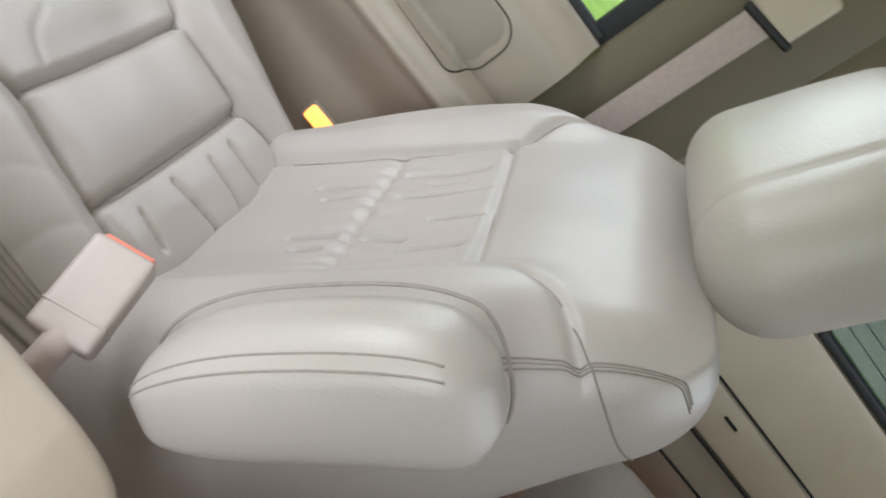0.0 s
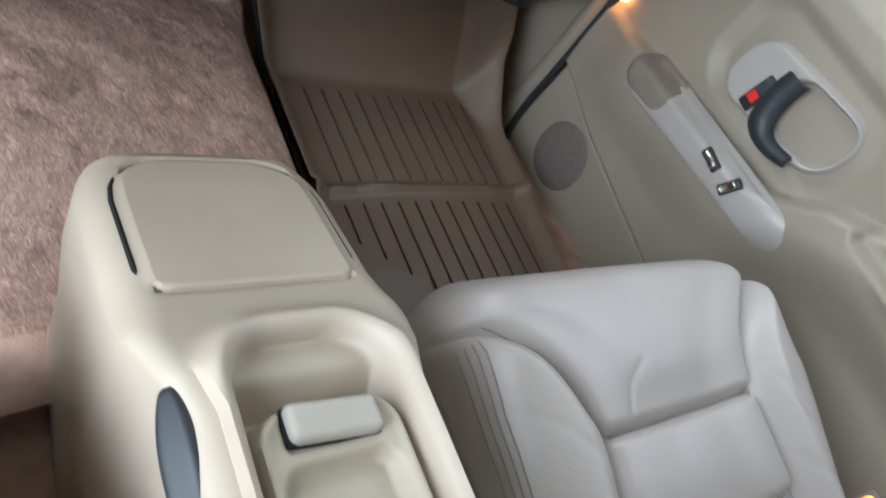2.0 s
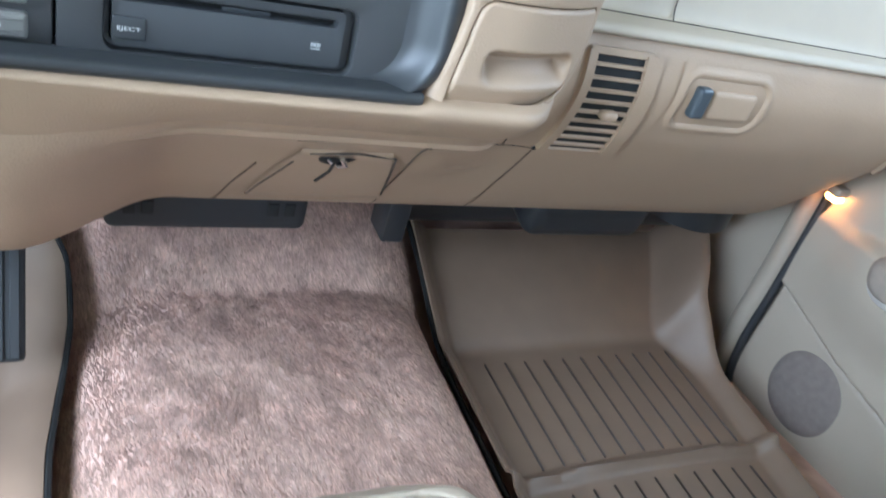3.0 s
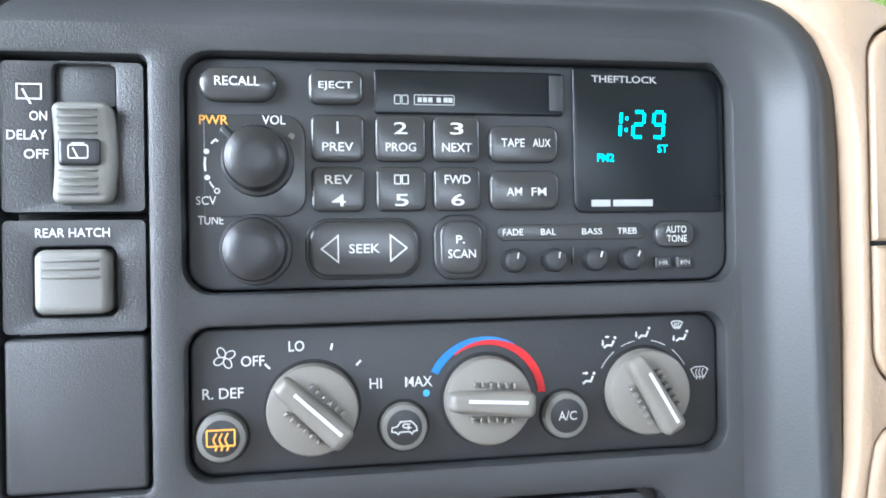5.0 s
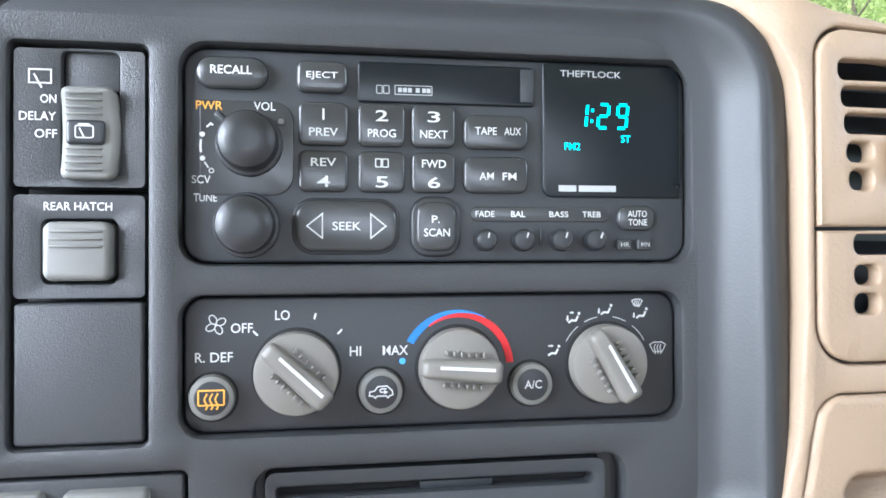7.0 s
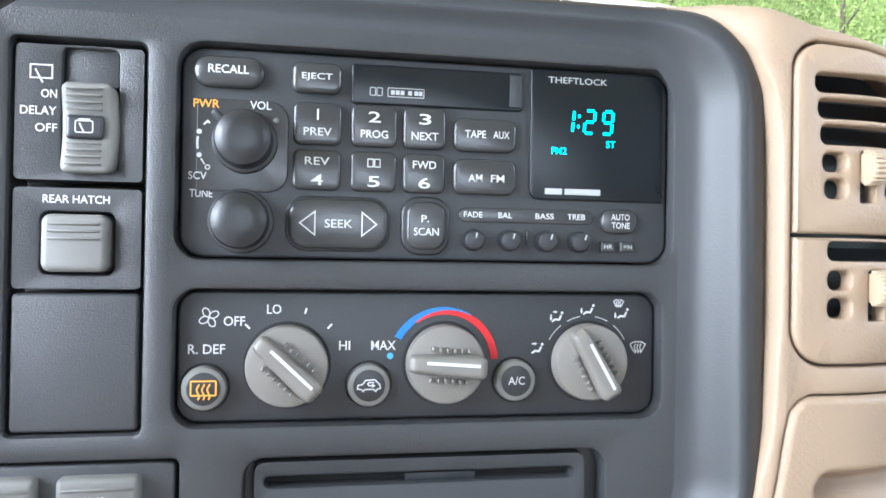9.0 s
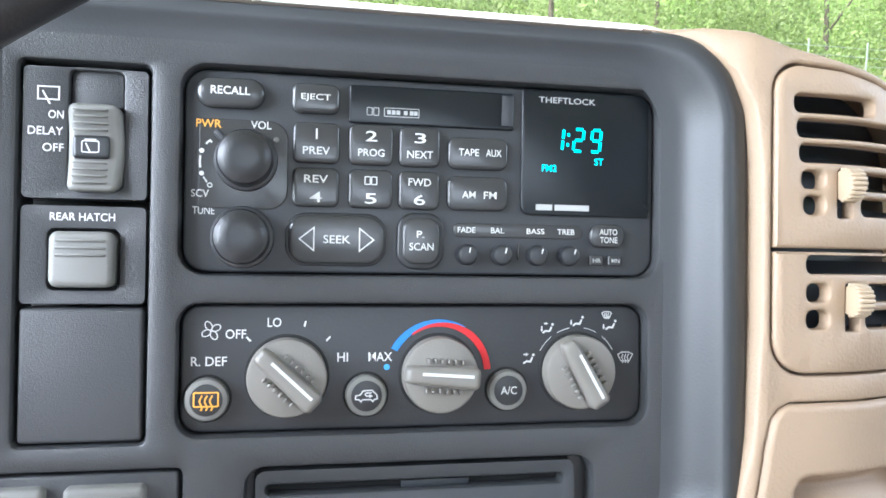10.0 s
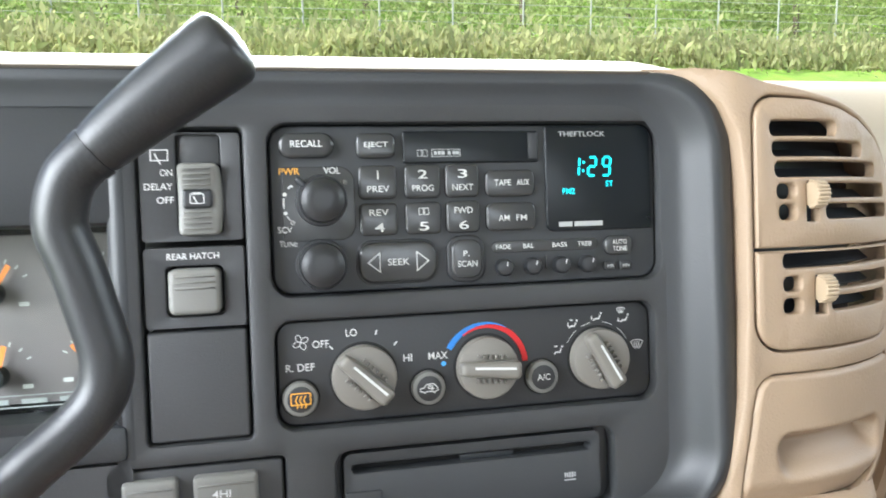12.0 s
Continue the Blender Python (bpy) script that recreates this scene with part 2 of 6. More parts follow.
def round_box(hx, hy, hz, r, n=24, deform=None, m=None):
    """A box of half sizes with all edges rounded, on a dense grid; deform(p) moves each point."""
    bm = bmesh.new()
    seen = {}

    def vert(p):
        k = (round(p[0], 5), round(p[1], 5), round(p[2], 5))
        if k not in seen:
            inner = Vector((max(-(hx - r), min(hx - r, p[0])), max(-(hy - r), min(hy - r, p[1])), max(-(hz - r), min(hz - r, p[2]))))
            d = Vector(p) - inner
            q = inner + (d.normalized() * r if d.length > 1e-9 else d)
            if deform:
                q = Vector(deform(q))
            seen[k] = bm.verts.new(q)
        return seen[k]

    h = (hx, hy, hz)
    steps = [max(6, int(n * v / max(h))) for v in h]
    for ax in range(3):
        u, v = (ax + 1) % 3, (ax + 2) % 3
        for s in (-1, 1):
            for i in range(steps[u]):
                for j in range(steps[v]):
                    q = []
                    for di, dj in ((0, 0), (1, 0), (1, 1), (0, 1)):
                        p = [0, 0, 0]
                        p[ax] = s * h[ax]
                        p[u] = h[u] * (2 * (i + di) / steps[u] - 1)
                        p[v] = h[v] * (2 * (j + dj) / steps[v] - 1)
                        q.append(vert(p))
                    if len(set(q)) == 4:
                        bm.faces.new(q)
    if m is not None:
        transform(bm, m)
    return bm


def sheet(rows, close_u=False, thick=0.0):
    """A surface through rows of points; thick: solidified along the normals."""
    bm = bmesh.new()
    grid = [[bm.verts.new(p) for p in row] for row in rows]
    for a, b in zip(grid, grid[1:]):
        bridge(bm, a, b, close_u)
    if thick:
        bmesh.ops.recalc_face_normals(bm, faces=bm.faces)
        bmesh.ops.solidify(bm, geom=bm.faces[:], thickness=thick)
    return bm


def tube(pts, r, n=10, cap=True):
    """A round bar along points; r: one radius or one per point."""
    pts = [Vector(p) for p in pts]
    rs = r if isinstance(r, (list, tuple)) else [r] * len(pts)
    bm = bmesh.new()
    prev, side = None, None
    for i, p in enumerate(pts):
        t = (pts[min(i + 1, len(pts) - 1)] - pts[max(i - 1, 0)]).normalized()
        if side is None:
            side = t.orthogonal().normalized()
        side = (side - t * side.dot(t)).normalized()
        up = t.cross(side)
        cur = [bm.verts.new(p + rs[i] * (math.cos(2 * math.pi * k / n) * side + math.sin(2 * math.pi * k / n) * up)) for k in range(n)]
        if prev:
            bridge(bm, prev, cur)
        elif cap:
            bm.faces.new(cur)
        prev = cur
    if cap:
        bm.faces.new(prev)
    return bm


def spline(pts, n=8):
    """Points of a Catmull-Rom curve through pts."""
    P = [Vector(p) for p in pts]
    P = [2 * P[0] - P[1]] + P + [2 * P[-1] - P[-2]]
    out = []
    for i in range(1, len(P) - 2):
        for k in range(n):
            t = k / n
            a, b, c, d = P[i - 1:i + 3]
            out.append(0.5 * (2 * b + (c - a) * t + (2 * a - 5 * b + 4 * c - d) * t * t + (3 * b - a - 3 * c + d) * t ** 3))
    out.append(P[-2])
    return out


def disc_cap(cx, cz, r, y0, y1, bev=0.001, n=40, crown=0.0):
    def circ(q):
        return [(cx + q * math.cos(2 * math.pi * k / n), cz + q * math.sin(2 * math.pi * k / n)) for k in range(n)]
    s = -1 if y1 < y0 else 1
    lv = [(circ(r), y0), (circ(r), y1 - s * bev), (circ(r - 0.3 * bev), y1 - s * 0.3 * bev), (circ(r - bev), y1)]
    if crown:
        lv += [(circ(r * 0.7), y1 + s * crown * 0.6), (circ(r * 0.35), y1 + s * crown)]
    return stack(lv)


def annulus(cx, cz, r0, r1, a0, a1, y, depth=0.0004, n=40):
    """A flat arc band from angle a0 to a1 in degrees."""
    bm = bmesh.new()
    ins, outs = [], []
    for k in range(n + 1):
        a = radians(a0 + (a1 - a0) * k / n)
        ra = r0(k / n) if callable(r0) else r0
        rb = r1(k / n) if callable(r1) else r1
        ins.append(bm.verts.new((cx + ra * math.cos(a), y, cz + ra * math.sin(a))))
        outs.append(bm.verts.new((cx + rb * math.cos(a), y, cz + rb * math.sin(a))))
    bridge(bm, ins, outs, False)
    bmesh.ops.solidify(bm, geom=bm.faces[:], thickness=depth)
    return bm


def words(text, cx, cz, h, y, width=None, bold=0.0):
    """A mesh of lettering, centred at cx, cz in the panel, h high, facing the driver (-y)."""
    cu = bpy.data.curves.new("lettering", "FONT")
    cu.body, cu.align_x, cu.size, cu.extrude, cu.resolution_u, cu.offset = text, "CENTER", 1.0, 0.0, 3, bold
    ob = bpy.data.objects.new("lettering", cu)
    me = bpy.data.meshes.new_from_object(ob)
    bpy.data.objects.remove(ob)
    bm = bmesh.new()
    bm.from_mesh(me)
    bpy.data.meshes.remove(me)
    xs, ys = [v.co.x for v in bm.verts], [v.co.y for v in bm.verts]
    w0, h0 = max(xs) - min(xs), max(ys) - min(ys)
    sx = (width / w0) if width else h / h0
    mid = ((max(xs) + min(xs)) / 2, (max(ys) + min(ys)) / 2)
    for v in bm.verts:
        v.co = Vector((cx + (v.co.x - mid[0]) * sx, y, cz + (v.co.y - mid[1]) * h / h0))
    return bm


def smoothstep(a, b, x):
    t = max(0.0, min(1.0, (x - a) / (b - a)))
    return t * t * (3 - 2 * t)


BOUNDS = {}


def seg_dist(px, py, pts, reach=0.035):
    """Distance from a point to a polyline in two coordinates; 9 where it is out of reach."""
    k = id(pts)
    if k not in BOUNDS:
        xs, ys = [p[0] for p in pts], [p[1] for p in pts]
        BOUNDS[k] = (min(xs), max(xs), min(ys), max(ys), pts)
    b = BOUNDS[k]
    if px < b[0] - reach or px > b[1] + reach or py < b[2] - reach or py > b[3] + reach:
        return 9.0
    best = 9.0
    for (ax, ay), (bx, by) in zip(pts, pts[1:]):
        dx, dy = bx - ax, by - ay
        t = max(0.0, min(1.0, ((px - ax) * dx + (py - ay) * dy) / (dx * dx + dy * dy)))
        best = min(best, math.hypot(px - ax - t * dx, py - ay - t * dy))
    return best


# ---- the car's shell ----
def frange(a, b, n):
    return [a + (b - a) * i / n for i in range(n + 1)]


def tunnel(x):
    """Height of the floor's hump across the car."""
    return 0.10 * math.exp(-((x - 0.05) / 0.17) ** 4) - 0.03


def toe(y):
    """Rise of the floor towards the firewall."""
    return 0.0 if y < 0.27 else (y - 0.27) * 0.55 + max(0, y - 0.5) * 0.8


floor_rows = [[(x, y, tunnel(x) * (0.3 + 0.7 * smoothstep(-0.25, 0.1, y)) - 0.02 + toe(y)) for x in frange(-0.95, 0.95, 60)] for y in frange(-2.2, 0.75, 70)]
tagged(part("floor", sheet(floor_rows), CARPET, label="brown carpeted car floor"), "brown carpeted car floor with a raised tunnel", "floor", kind="structure")
tagged(part("ceiling", box(0, -0.85, 1.26, 1.7, 2.5, 0.03, 0.01), HEADLINER), "beige fabric headliner of the car", "ceiling", kind="structure")
tagged(part("wall_rear", box(0, -2.22, 0.31, 1.9, 0.04, 1.02, 0.01), HEADLINER), "beige trim closing the rear of the cabin", "wall", kind="structure")
tagged(part("hatch_window", box(0, -2.225, 1.02, 1.6, 0.005, 0.40), WINGLASS), "clear rear hatch window", "window", kind="structure").visible_shadow = False
tagged(part("hatch_header", box(0, -2.22, 1.25, 1.9, 0.04, 0.06, 0.01), HEADLINER), "beige trim above the hatch window", "trim", kind="structure")
tagged(part("firewall", box(0, 0.74, 0.3, 1.9, 0.03, 0.95, 0.01), BLACKRUBBER), "black firewall under the dashboard", "firewall", kind="structure")
# pillars and roof rails
for s, side in ((1, "passenger"), (-1, "driver")):
    tagged(part("roof_rail", tube(spline([(0.86 * s, 0.35, 1.0), (0.80 * s, 0.0, 1.2), (0.78 * s, -1.0, 1.24), (0.80 * s, -2.2, 1.2)], 6), 0.04, 10), HEADLINER), "beige trim rail along the car roof edge", "trim", kind="structure")
    tagged(part("windshield_pillar", tube([(0.93 * s, 0.62, 0.62), (0.88 * s, 0.40, 0.95), (0.80 * s, 0.05, 1.22)], 0.035, 10), CREAM), "pale tan windshield pillar trim", "pillar", kind="structure")
# glass
wind = part("windshield", sheet([[(x, 0.98 - 0.12 * (x / 0.9) ** 2, 0.62) for x in frange(-0.92, 0.92, 10)], [(x * 0.88, 0.08, 1.24) for x in frange(-0.92, 0.92, 10)]]), WINGLASS)
tagged(wind, "clear raked windshield above the dashboard", "windshield", kind="structure")
wind.visible_shadow = False

for s in (1, -1):
    tagged(part("kick_panel", box(0.868 * s, 0.415, 0.16, 0.03, 0.61, 0.60, 0.008), DOORTAN), "taupe plastic kick panel in the footwell", "trim", kind="structure")
    tagged(part("door_pillar", box(0.885 * s, -0.985, 0.55, 0.04, 0.21, 1.40, 0.015), OLIVE), "olive tan trim on the pillar behind the front door", "pillar", kind="structure")
    tagged(part("upper_pillar_trim", box(0.885 * s, -1.19, 0.94, 0.038, 0.22, 0.64, 0.015), OLIVE), "olive tan trim on the upper door pillar", "pillar", kind="structure")
    tagged(part("rear_side_window", box(0.915 * s, -1.76, 0.92, 0.005, 0.90, 0.60), TINTED), "dark tinted rear side window", "window", kind="structure")
    tagged(part("rear_side_wall", box(0.91 * s, -1.655, 0.22, 0.04, 1.13, 0.78, 0.02), CREAM), "pale tan rear door trim panel", "trim", kind="structure")
    tagged(part("rear_window_seal", box(0.905 * s, -1.70, 0.618, 0.03, 1.04, 0.016, 0.004), BLACKRUBBER), "black rear window seal", "trim", kind="structure")
    tagged(part("rear_trim_ledge", box(0.880 * s, -1.70, 0.3955, 0.036, 1.04, 0.092, 0.012), CREAM), "pale tan ledge on the rear door trim", "trim", kind="structure")
    tagged(part("sill_plate", box(0.86 * s, -0.35, -0.135, 0.12, 1.2, 0.03, 0.008), BLACKRUBBER), "dark door sill plate", "trim", kind="structure")
    tagged(part("rear_lower_panel", box(0.884 * s, -1.70, 0.270, 0.020, 1.04, 0.150, 0.006), DOORTAN), "taupe lower panel of the rear door trim", "trim", kind="structure")
    for z in (0.4455, 0.3455, 0.268):
        tagged(part("trim_gap", tube([((0.864 if z > 0.3 else 0.8725) * s, -1.20, z), ((0.864 if z > 0.3 else 0.8725) * s, -2.18, z)], 0.003, 6), VOID), "thin dark gap between rear trim panels", "trim", kind="structure")
    tagged(part("lock_slot", box(0.8615 * s, -1.549, 0.4105, 0.004, 0.036, 0.006, 0.001), VOID), "small dark slot in the rear door ledge", "trim", kind="structure")
tagged(part("door_roll", tube(spline([(0.850, 0.200, 0.36), (0.850, 0.192, 0.25), (0.850, 0.186, 0.12), (0.850, 0.184, 0.02), (0.848, 0.165, -0.07), (0.845, 0.100, -0.118), (0.84, 0.00, -0.128), (0.83, -0.30, -0.130)], 8), 0.020, 14), DOORTAN), "taupe rolled trim along the door opening", "trim", kind="structure")
# black tube paints the dark gap between the door's edge and the roll
tagged(part("door_gap_line", tube(spline([(0.838, 0.172, 0.36), (0.838, 0.165, 0.25), (0.838, 0.160, 0.12), (0.838, 0.158, 0.02), (0.836, 0.138, -0.055), (0.83, 0.080, -0.098), (0.828, 0.00, -0.108), (0.82, -0.30, -0.110)], 8), 0.007, 8), BLACKRUBBER), "black line painting the shaded gap along the door edge", "trim", kind="structure")

# ---- outside ----
GRASS = mat("green_lawn", (0.17, 0.30, 0.035), 0.9, 0.35, 3.0, 1.0, 9, stain=0.5, stain_scale=0.6, stain_colour=(0.24, 0.33, 0.08))


def ground_z(y):
    """A flat lawn that rises to a bank ahead of the car."""
    return -0.75 + 2.75 * smoothstep(5, 12, y) + 0.5 * max(0.0, min(y, 34) - 13)


ground_ys = [-200, -80, -30, -12, 0] + frange(4, 14, 20) + frange(15, 34, 10) + [60, 200]
tagged(part("ground", sheet([[(x, y, ground_z(y)) for x in frange(-200, 200, 40)] for y in ground_ys]), GRASS), "bright green lawn rising to a bank ahead of the car", "ground", kind="structure")

LEAF = mat("yellow_green_leaves", (0.34, 0.41, 0.15), 0.6, 0.25, 0.8)
leaf_colour = by_island(LEAF, 0.8, 1.35)
STRAW = mat("pale_straw_grass", (0.45, 0.45, 0.22), 0.8, 0.2, 1.2)
straw_colour = by_island(STRAW, 0.85, 1.2)
for m, c in ((LEAF, leaf_colour), (STRAW, straw_colour)):      # light passes through thin leaves
    n, l = m.node_tree.nodes, m.node_tree.links
    tl, mx = n.new("ShaderNodeBsdfTranslucent"), n.new("ShaderNodeMixShader")
    l.new(c, tl.inputs["Color"])
    mx.inputs[0].default_value = 0.55
    l.new(n["Principled BSDF"].outputs[0], mx.inputs[1])
    l.new(tl.outputs[0], mx.inputs[2])
    l.new(mx.outputs[0], n["Material Output"].inputs["Surface"])


def thicket(name, label, count, place, size, seed, material, spread=(0.15, 0.5), upright=0.0):
    """Many small leaves, as one object; place(rng) gives the middle of a clump."""
    g = np.random.default_rng(seed)
    n = count // 26
    mids = np.repeat(np.array([place(g) for _ in range(n)]), 26, axis=0)
    p = mids + g.normal(0, 1, (n * 26, 3)) * np.repeat(g.uniform(*spread, n), 26)[:, None]
    u = g.normal(0, 1, p.shape) * (1 - upright) + np.array((0, 0, upright * 2))
    u /= np.linalg.norm(u, axis=1)[:, None]
    v = np.cross(u, g.normal(0, 1, p.shape))
    v /= np.linalg.norm(v, axis=1)[:, None]
    s = (size * g.uniform(0.5, 1.4, len(p)))[:, None]
    w = 0.55 - 0.42 * upright
    verts = np.stack((p - u * s, p + v * s * w, p + u * s, p - v * s * w), 1).reshape(-1, 3).tolist()
    faces = np.arange(len(verts)).reshape(-1, 4).tolist()
    me = bpy.data.meshes.new(name)
    me.from_pydata(verts, [], faces)
    me.materials.append(material)
    return tagged(new(name, me), label, "foliage", kind="stuff")


def brush_place(g):
    x, y = g.uniform(-14, 20), g.uniform(13.5, 20)
    return x, y, ground_z(y) + g.uniform(0, 1) ** 1.2 * (1.8 + 0.8 * math.sin(x * 0.9) + 0.5 * math.sin(2.3 * x + y))


thicket("brush_foliage", "bright green brush on the bank beyond the fence", 160000, brush_place, 0.055, 7, LEAF)
thicket("tall_grass", "pale straw-green tall grass along the bank", 90000, lambda g: ((lambda x, y: (x, y, ground_z(y) + 0.12))(g.uniform(-13, 18), g.uniform(11.0, 13.3))), 0.085, 8, STRAW, (0.1, 0.25), 0.5)
thicket("weeds", "yellow-green weeds among the tall grass", 14000, lambda g: ((lambda x, y: (x, y, ground_z(y) + 0.25))(g.uniform(-13, 18), g.uniform(11.6, 13.3))), 0.05, 9, LEAF)
BARK = mat("grey_brown_bark", (0.16, 0.125, 0.09), 0.9, 0.2, 6, 0.6, 40)
g0 = np.random.default_rng(11)
for i in range(9):
    x, y = -9 + 2.9 * i + g0.uniform(-0.8, 0.8), g0.uniform(13.6, 16)
    z = ground_z(y)
    t = thing("sapling", "slender roadside tree with grey-brown bark", "tree", "saplings")
    part("trunk", tube(spline([(x, y, z - 0.1), (x + g0.uniform(-0.1, 0.1), y, z + 1.5), (x + g0.uniform(-0.3, 0.3), y, z + 3.0), (x + g0.uniform(-0.5, 0.5), y, z + 5.0)], 4), [0.07 - 0.004 * k for k in range(13)], 8), BARK, t)
    for k in range(3):
        a = g0.uniform(0, 6.28)
        part("limb", tube([(x, y, z + 1.4 + 0.7 * k), (x + 0.5 * math.cos(a), y + 0.5 * math.sin(a), z + 2.1 + 0.7 * k), (x + 0.9 * math.cos(a), y + 0.9 * math.sin(a), z + 2.9 + 0.7 * k)], [0.03, 0.02, 0.01], 6), BARK, t)
WIRE = mat("pale_galvanised_wire", (0.42, 0.43, 0.37), 0.5, 0.05, 20)
fence = thing("wire_fence", "pale wire field fence with thin posts", "fence")
fz = ground_z(12.6)
for i in range(24):
    part("post", tube([(-12 + 1.25 * i, 12.6, fz - 0.2), (-12 + 1.25 * i, 12.6, fz + 1.5)], 0.018, 8), WIRE, fence)
for i in range(9):
    part("wire", tube([(-14, 12.6, fz + 0.1 + 0.16 * i), (18, 12.6, fz + 0.1 + 0.16 * i)], 0.005, 5), WIRE, fence)
SIDING = mat("white_painted_siding", (0.78, 0.80, 0.82), 0.6, 0.04, 3)
house = thing("white_building", "white sided building across the lawn", "building")
part("wall", box(11.0, -9.6, 0.8, 3.4, 7.4, 3.1), SIDING, house)
for i in range(14):
    part("siding_board", box(9.28, -9.6, -0.55 + 0.21 * i, 0.03, 7.4, 0.19, 0.006, 1), SIDING, house)
part("roof", sheet([[(9.0, -13.5, 2.3), (9.0, -5.7, 2.3)], [(11.0, -13.5, 3.4), (11.0, -5.7, 3.4)], [(13.0, -13.5, 2.3), (13.0, -5.7, 2.3)]], thick=0.08), mat("grey_shingle", (0.14, 0.14, 0.14), 0.9, 0.2, 5), house, smooth=0)
# ---- passenger seat ----
def polyline(*p):
    return [(q.x, q.y) for q in spline([(a, b, 0) for a, b in p], 6)]


CL = polyline((0.178, -0.39), (0.215, -0.405), (0.262, -0.45), (0.290, -0.515), (0.288, -0.57), (0.284, -0.63), (0.280, -0.70), (0.278, -0.80))
CR = polyline((0.70, -0.36), (0.645, -0.40), (0.585, -0.455), (0.562, -0.515), (0.562, -0.57), (0.572, -0.63), (0.585, -0.70), (0.59, -0.80))
CROSS1, CROSS2 = [(0.29, -0.518), (0.562, -0.518)], [(0.284, -0.632), (0.572, -0.632)]
PLEATS = [[(0.40, -0.655), (0.415, -0.74)], [(0.47, -0.66), (0.468, -0.73)], [(0.515, -0.66), (0.52, -0.74)], [(0.33, -0.66), (0.32, -0.70)]]
CREASES = [polyline(*c) for c in (((0.190, -0.475), (0.222, -0.500), (0.252, -0.535)), ((0.188, -0.560), (0.225, -0.572), (0.262, -0.606)), ((0.185, -0.625), (0.220, -0.628), (0.250, -0.645)),
                                 ((0.590, -0.515), (0.612, -0.560), (0.640, -0.600)), ((0.585, -0.60), (0.605, -0.625), (0.635, -0.640)), ((0.296, -0.628), (0.303, -0.600), (0.300, -0.575)), ((0.340, -0.506), (0.350, -0.480), (0.378, -0.462)))]


def groove(d, depth, width):
    return -depth * math.exp(-(d / width) ** 2) if d < 3 * width else 0.0


def inside_insert(x, y):
    xl = np.interp(-y, [-q[1] for q in CL], [q[0] for q in CL])
    xr = np.interp(-y, [-q[1] for q in CR], [q[0] for q in CR])
    return xl, xr


def cushion_width(x, y):
    """Narrowing of the cushion to its front and, on the door's side, to the rear."""
    f = smoothstep(-0.42, -0.30, y)
    if x > 0.45:
        return 0.91 * (1 - 0.24 * f * f) * (1 - 0.22 * smoothstep(-0.50, -0.80, y))
    return 1 - 0.10 * f * f


def cushion_shape(p):
    x, y, z = p.x + 0.45, p.y - 0.55, p.z + 0.185
    top = smoothstep(0.02, 0.09, p.z)
    # plan: rounded front corners, sides drawn in to the rear
    x = 0.45 + (x - 0.45) * cushion_width(x, y)
    z += top * (0.02 * smoothstep(-0.75, -0.40, y) - 0.035 * smoothstep(-0.37, -0.30, y))
    z -= top * (0.008 * smoothstep(-0.42, -0.51, y) + 0.14 * max(0.0, -0.51 - y))      # the seat slopes down to the rear
    if top > 0:
        xl, xr = inside_insert(x, y)
        out = max(xl - x, x - xr)
        z += top * 0.024 * smoothstep(0.0, 0.045, out) - top * 0.006 * smoothstep(-0.02, -0.1, -out if out > 0 else out)
        g = groove(seg_dist(x, y, CL), 0.012, 0.0060) + groove(seg_dist(x, y, CR), 0.012, 0.0060)
        if xl < x < xr:
            g += groove(seg_dist(x, y, CROSS1), 0.013, 0.006) + groove(seg_dist(x, y, CROSS2), 0.014, 0.006)
            u = (x - xl) / (xr - xl)
            puff = math.sin(math.pi * u)
            if -0.632 < y < -0.518:
                z += top * 0.013 * puff ** 0.5 * math.sin(math.pi * (y + 0.632) / 0.114) ** 0.6
            elif y >= -0.518:
                z += top * 0.010 * puff ** 0.5 * smoothstep(-0.518, -0.46, y)
            else:
                z += top * 0.007 * smoothstep(-0.632, -0.68, y)
        for c in PLEATS:
            g += groove(seg_dist(x, y, c), 0.006, 0.0035)
        for c in CREASES:
            g += groove(seg_dist(x, y, c), 0.0015, 0.0045)
        z += top * g
        z += top * 0.0022 * noise.noise((x * 13, y * 13, 0.4))
    # double seam down the inboard edge
    side = smoothstep(-0.24, -0.275, p.x)
    if side > 0:
        for zz in (0.230, 0.216):
            x += side * 0.004 * math.exp(-((z - zz) / 0.0035) ** 2)
    return x, y, z


def back_matrix():
    return Matrix.Translation((0.42, -0.8822, 0.4092)) @ Matrix.Rotation(radians(29), 4, "X")


def back_width(x, t):
    """Narrowing of the backrest towards its shoulders, more so on the door's side."""
    if x > 0:
        return 1.0 - 0.30 * smoothstep(0.45, 1.02, t) - 0.14 * (1 - smoothstep(0.05, 0.45, t))
    return 1.0 - 0.22 * smoothstep(0.5, 1.05, t)


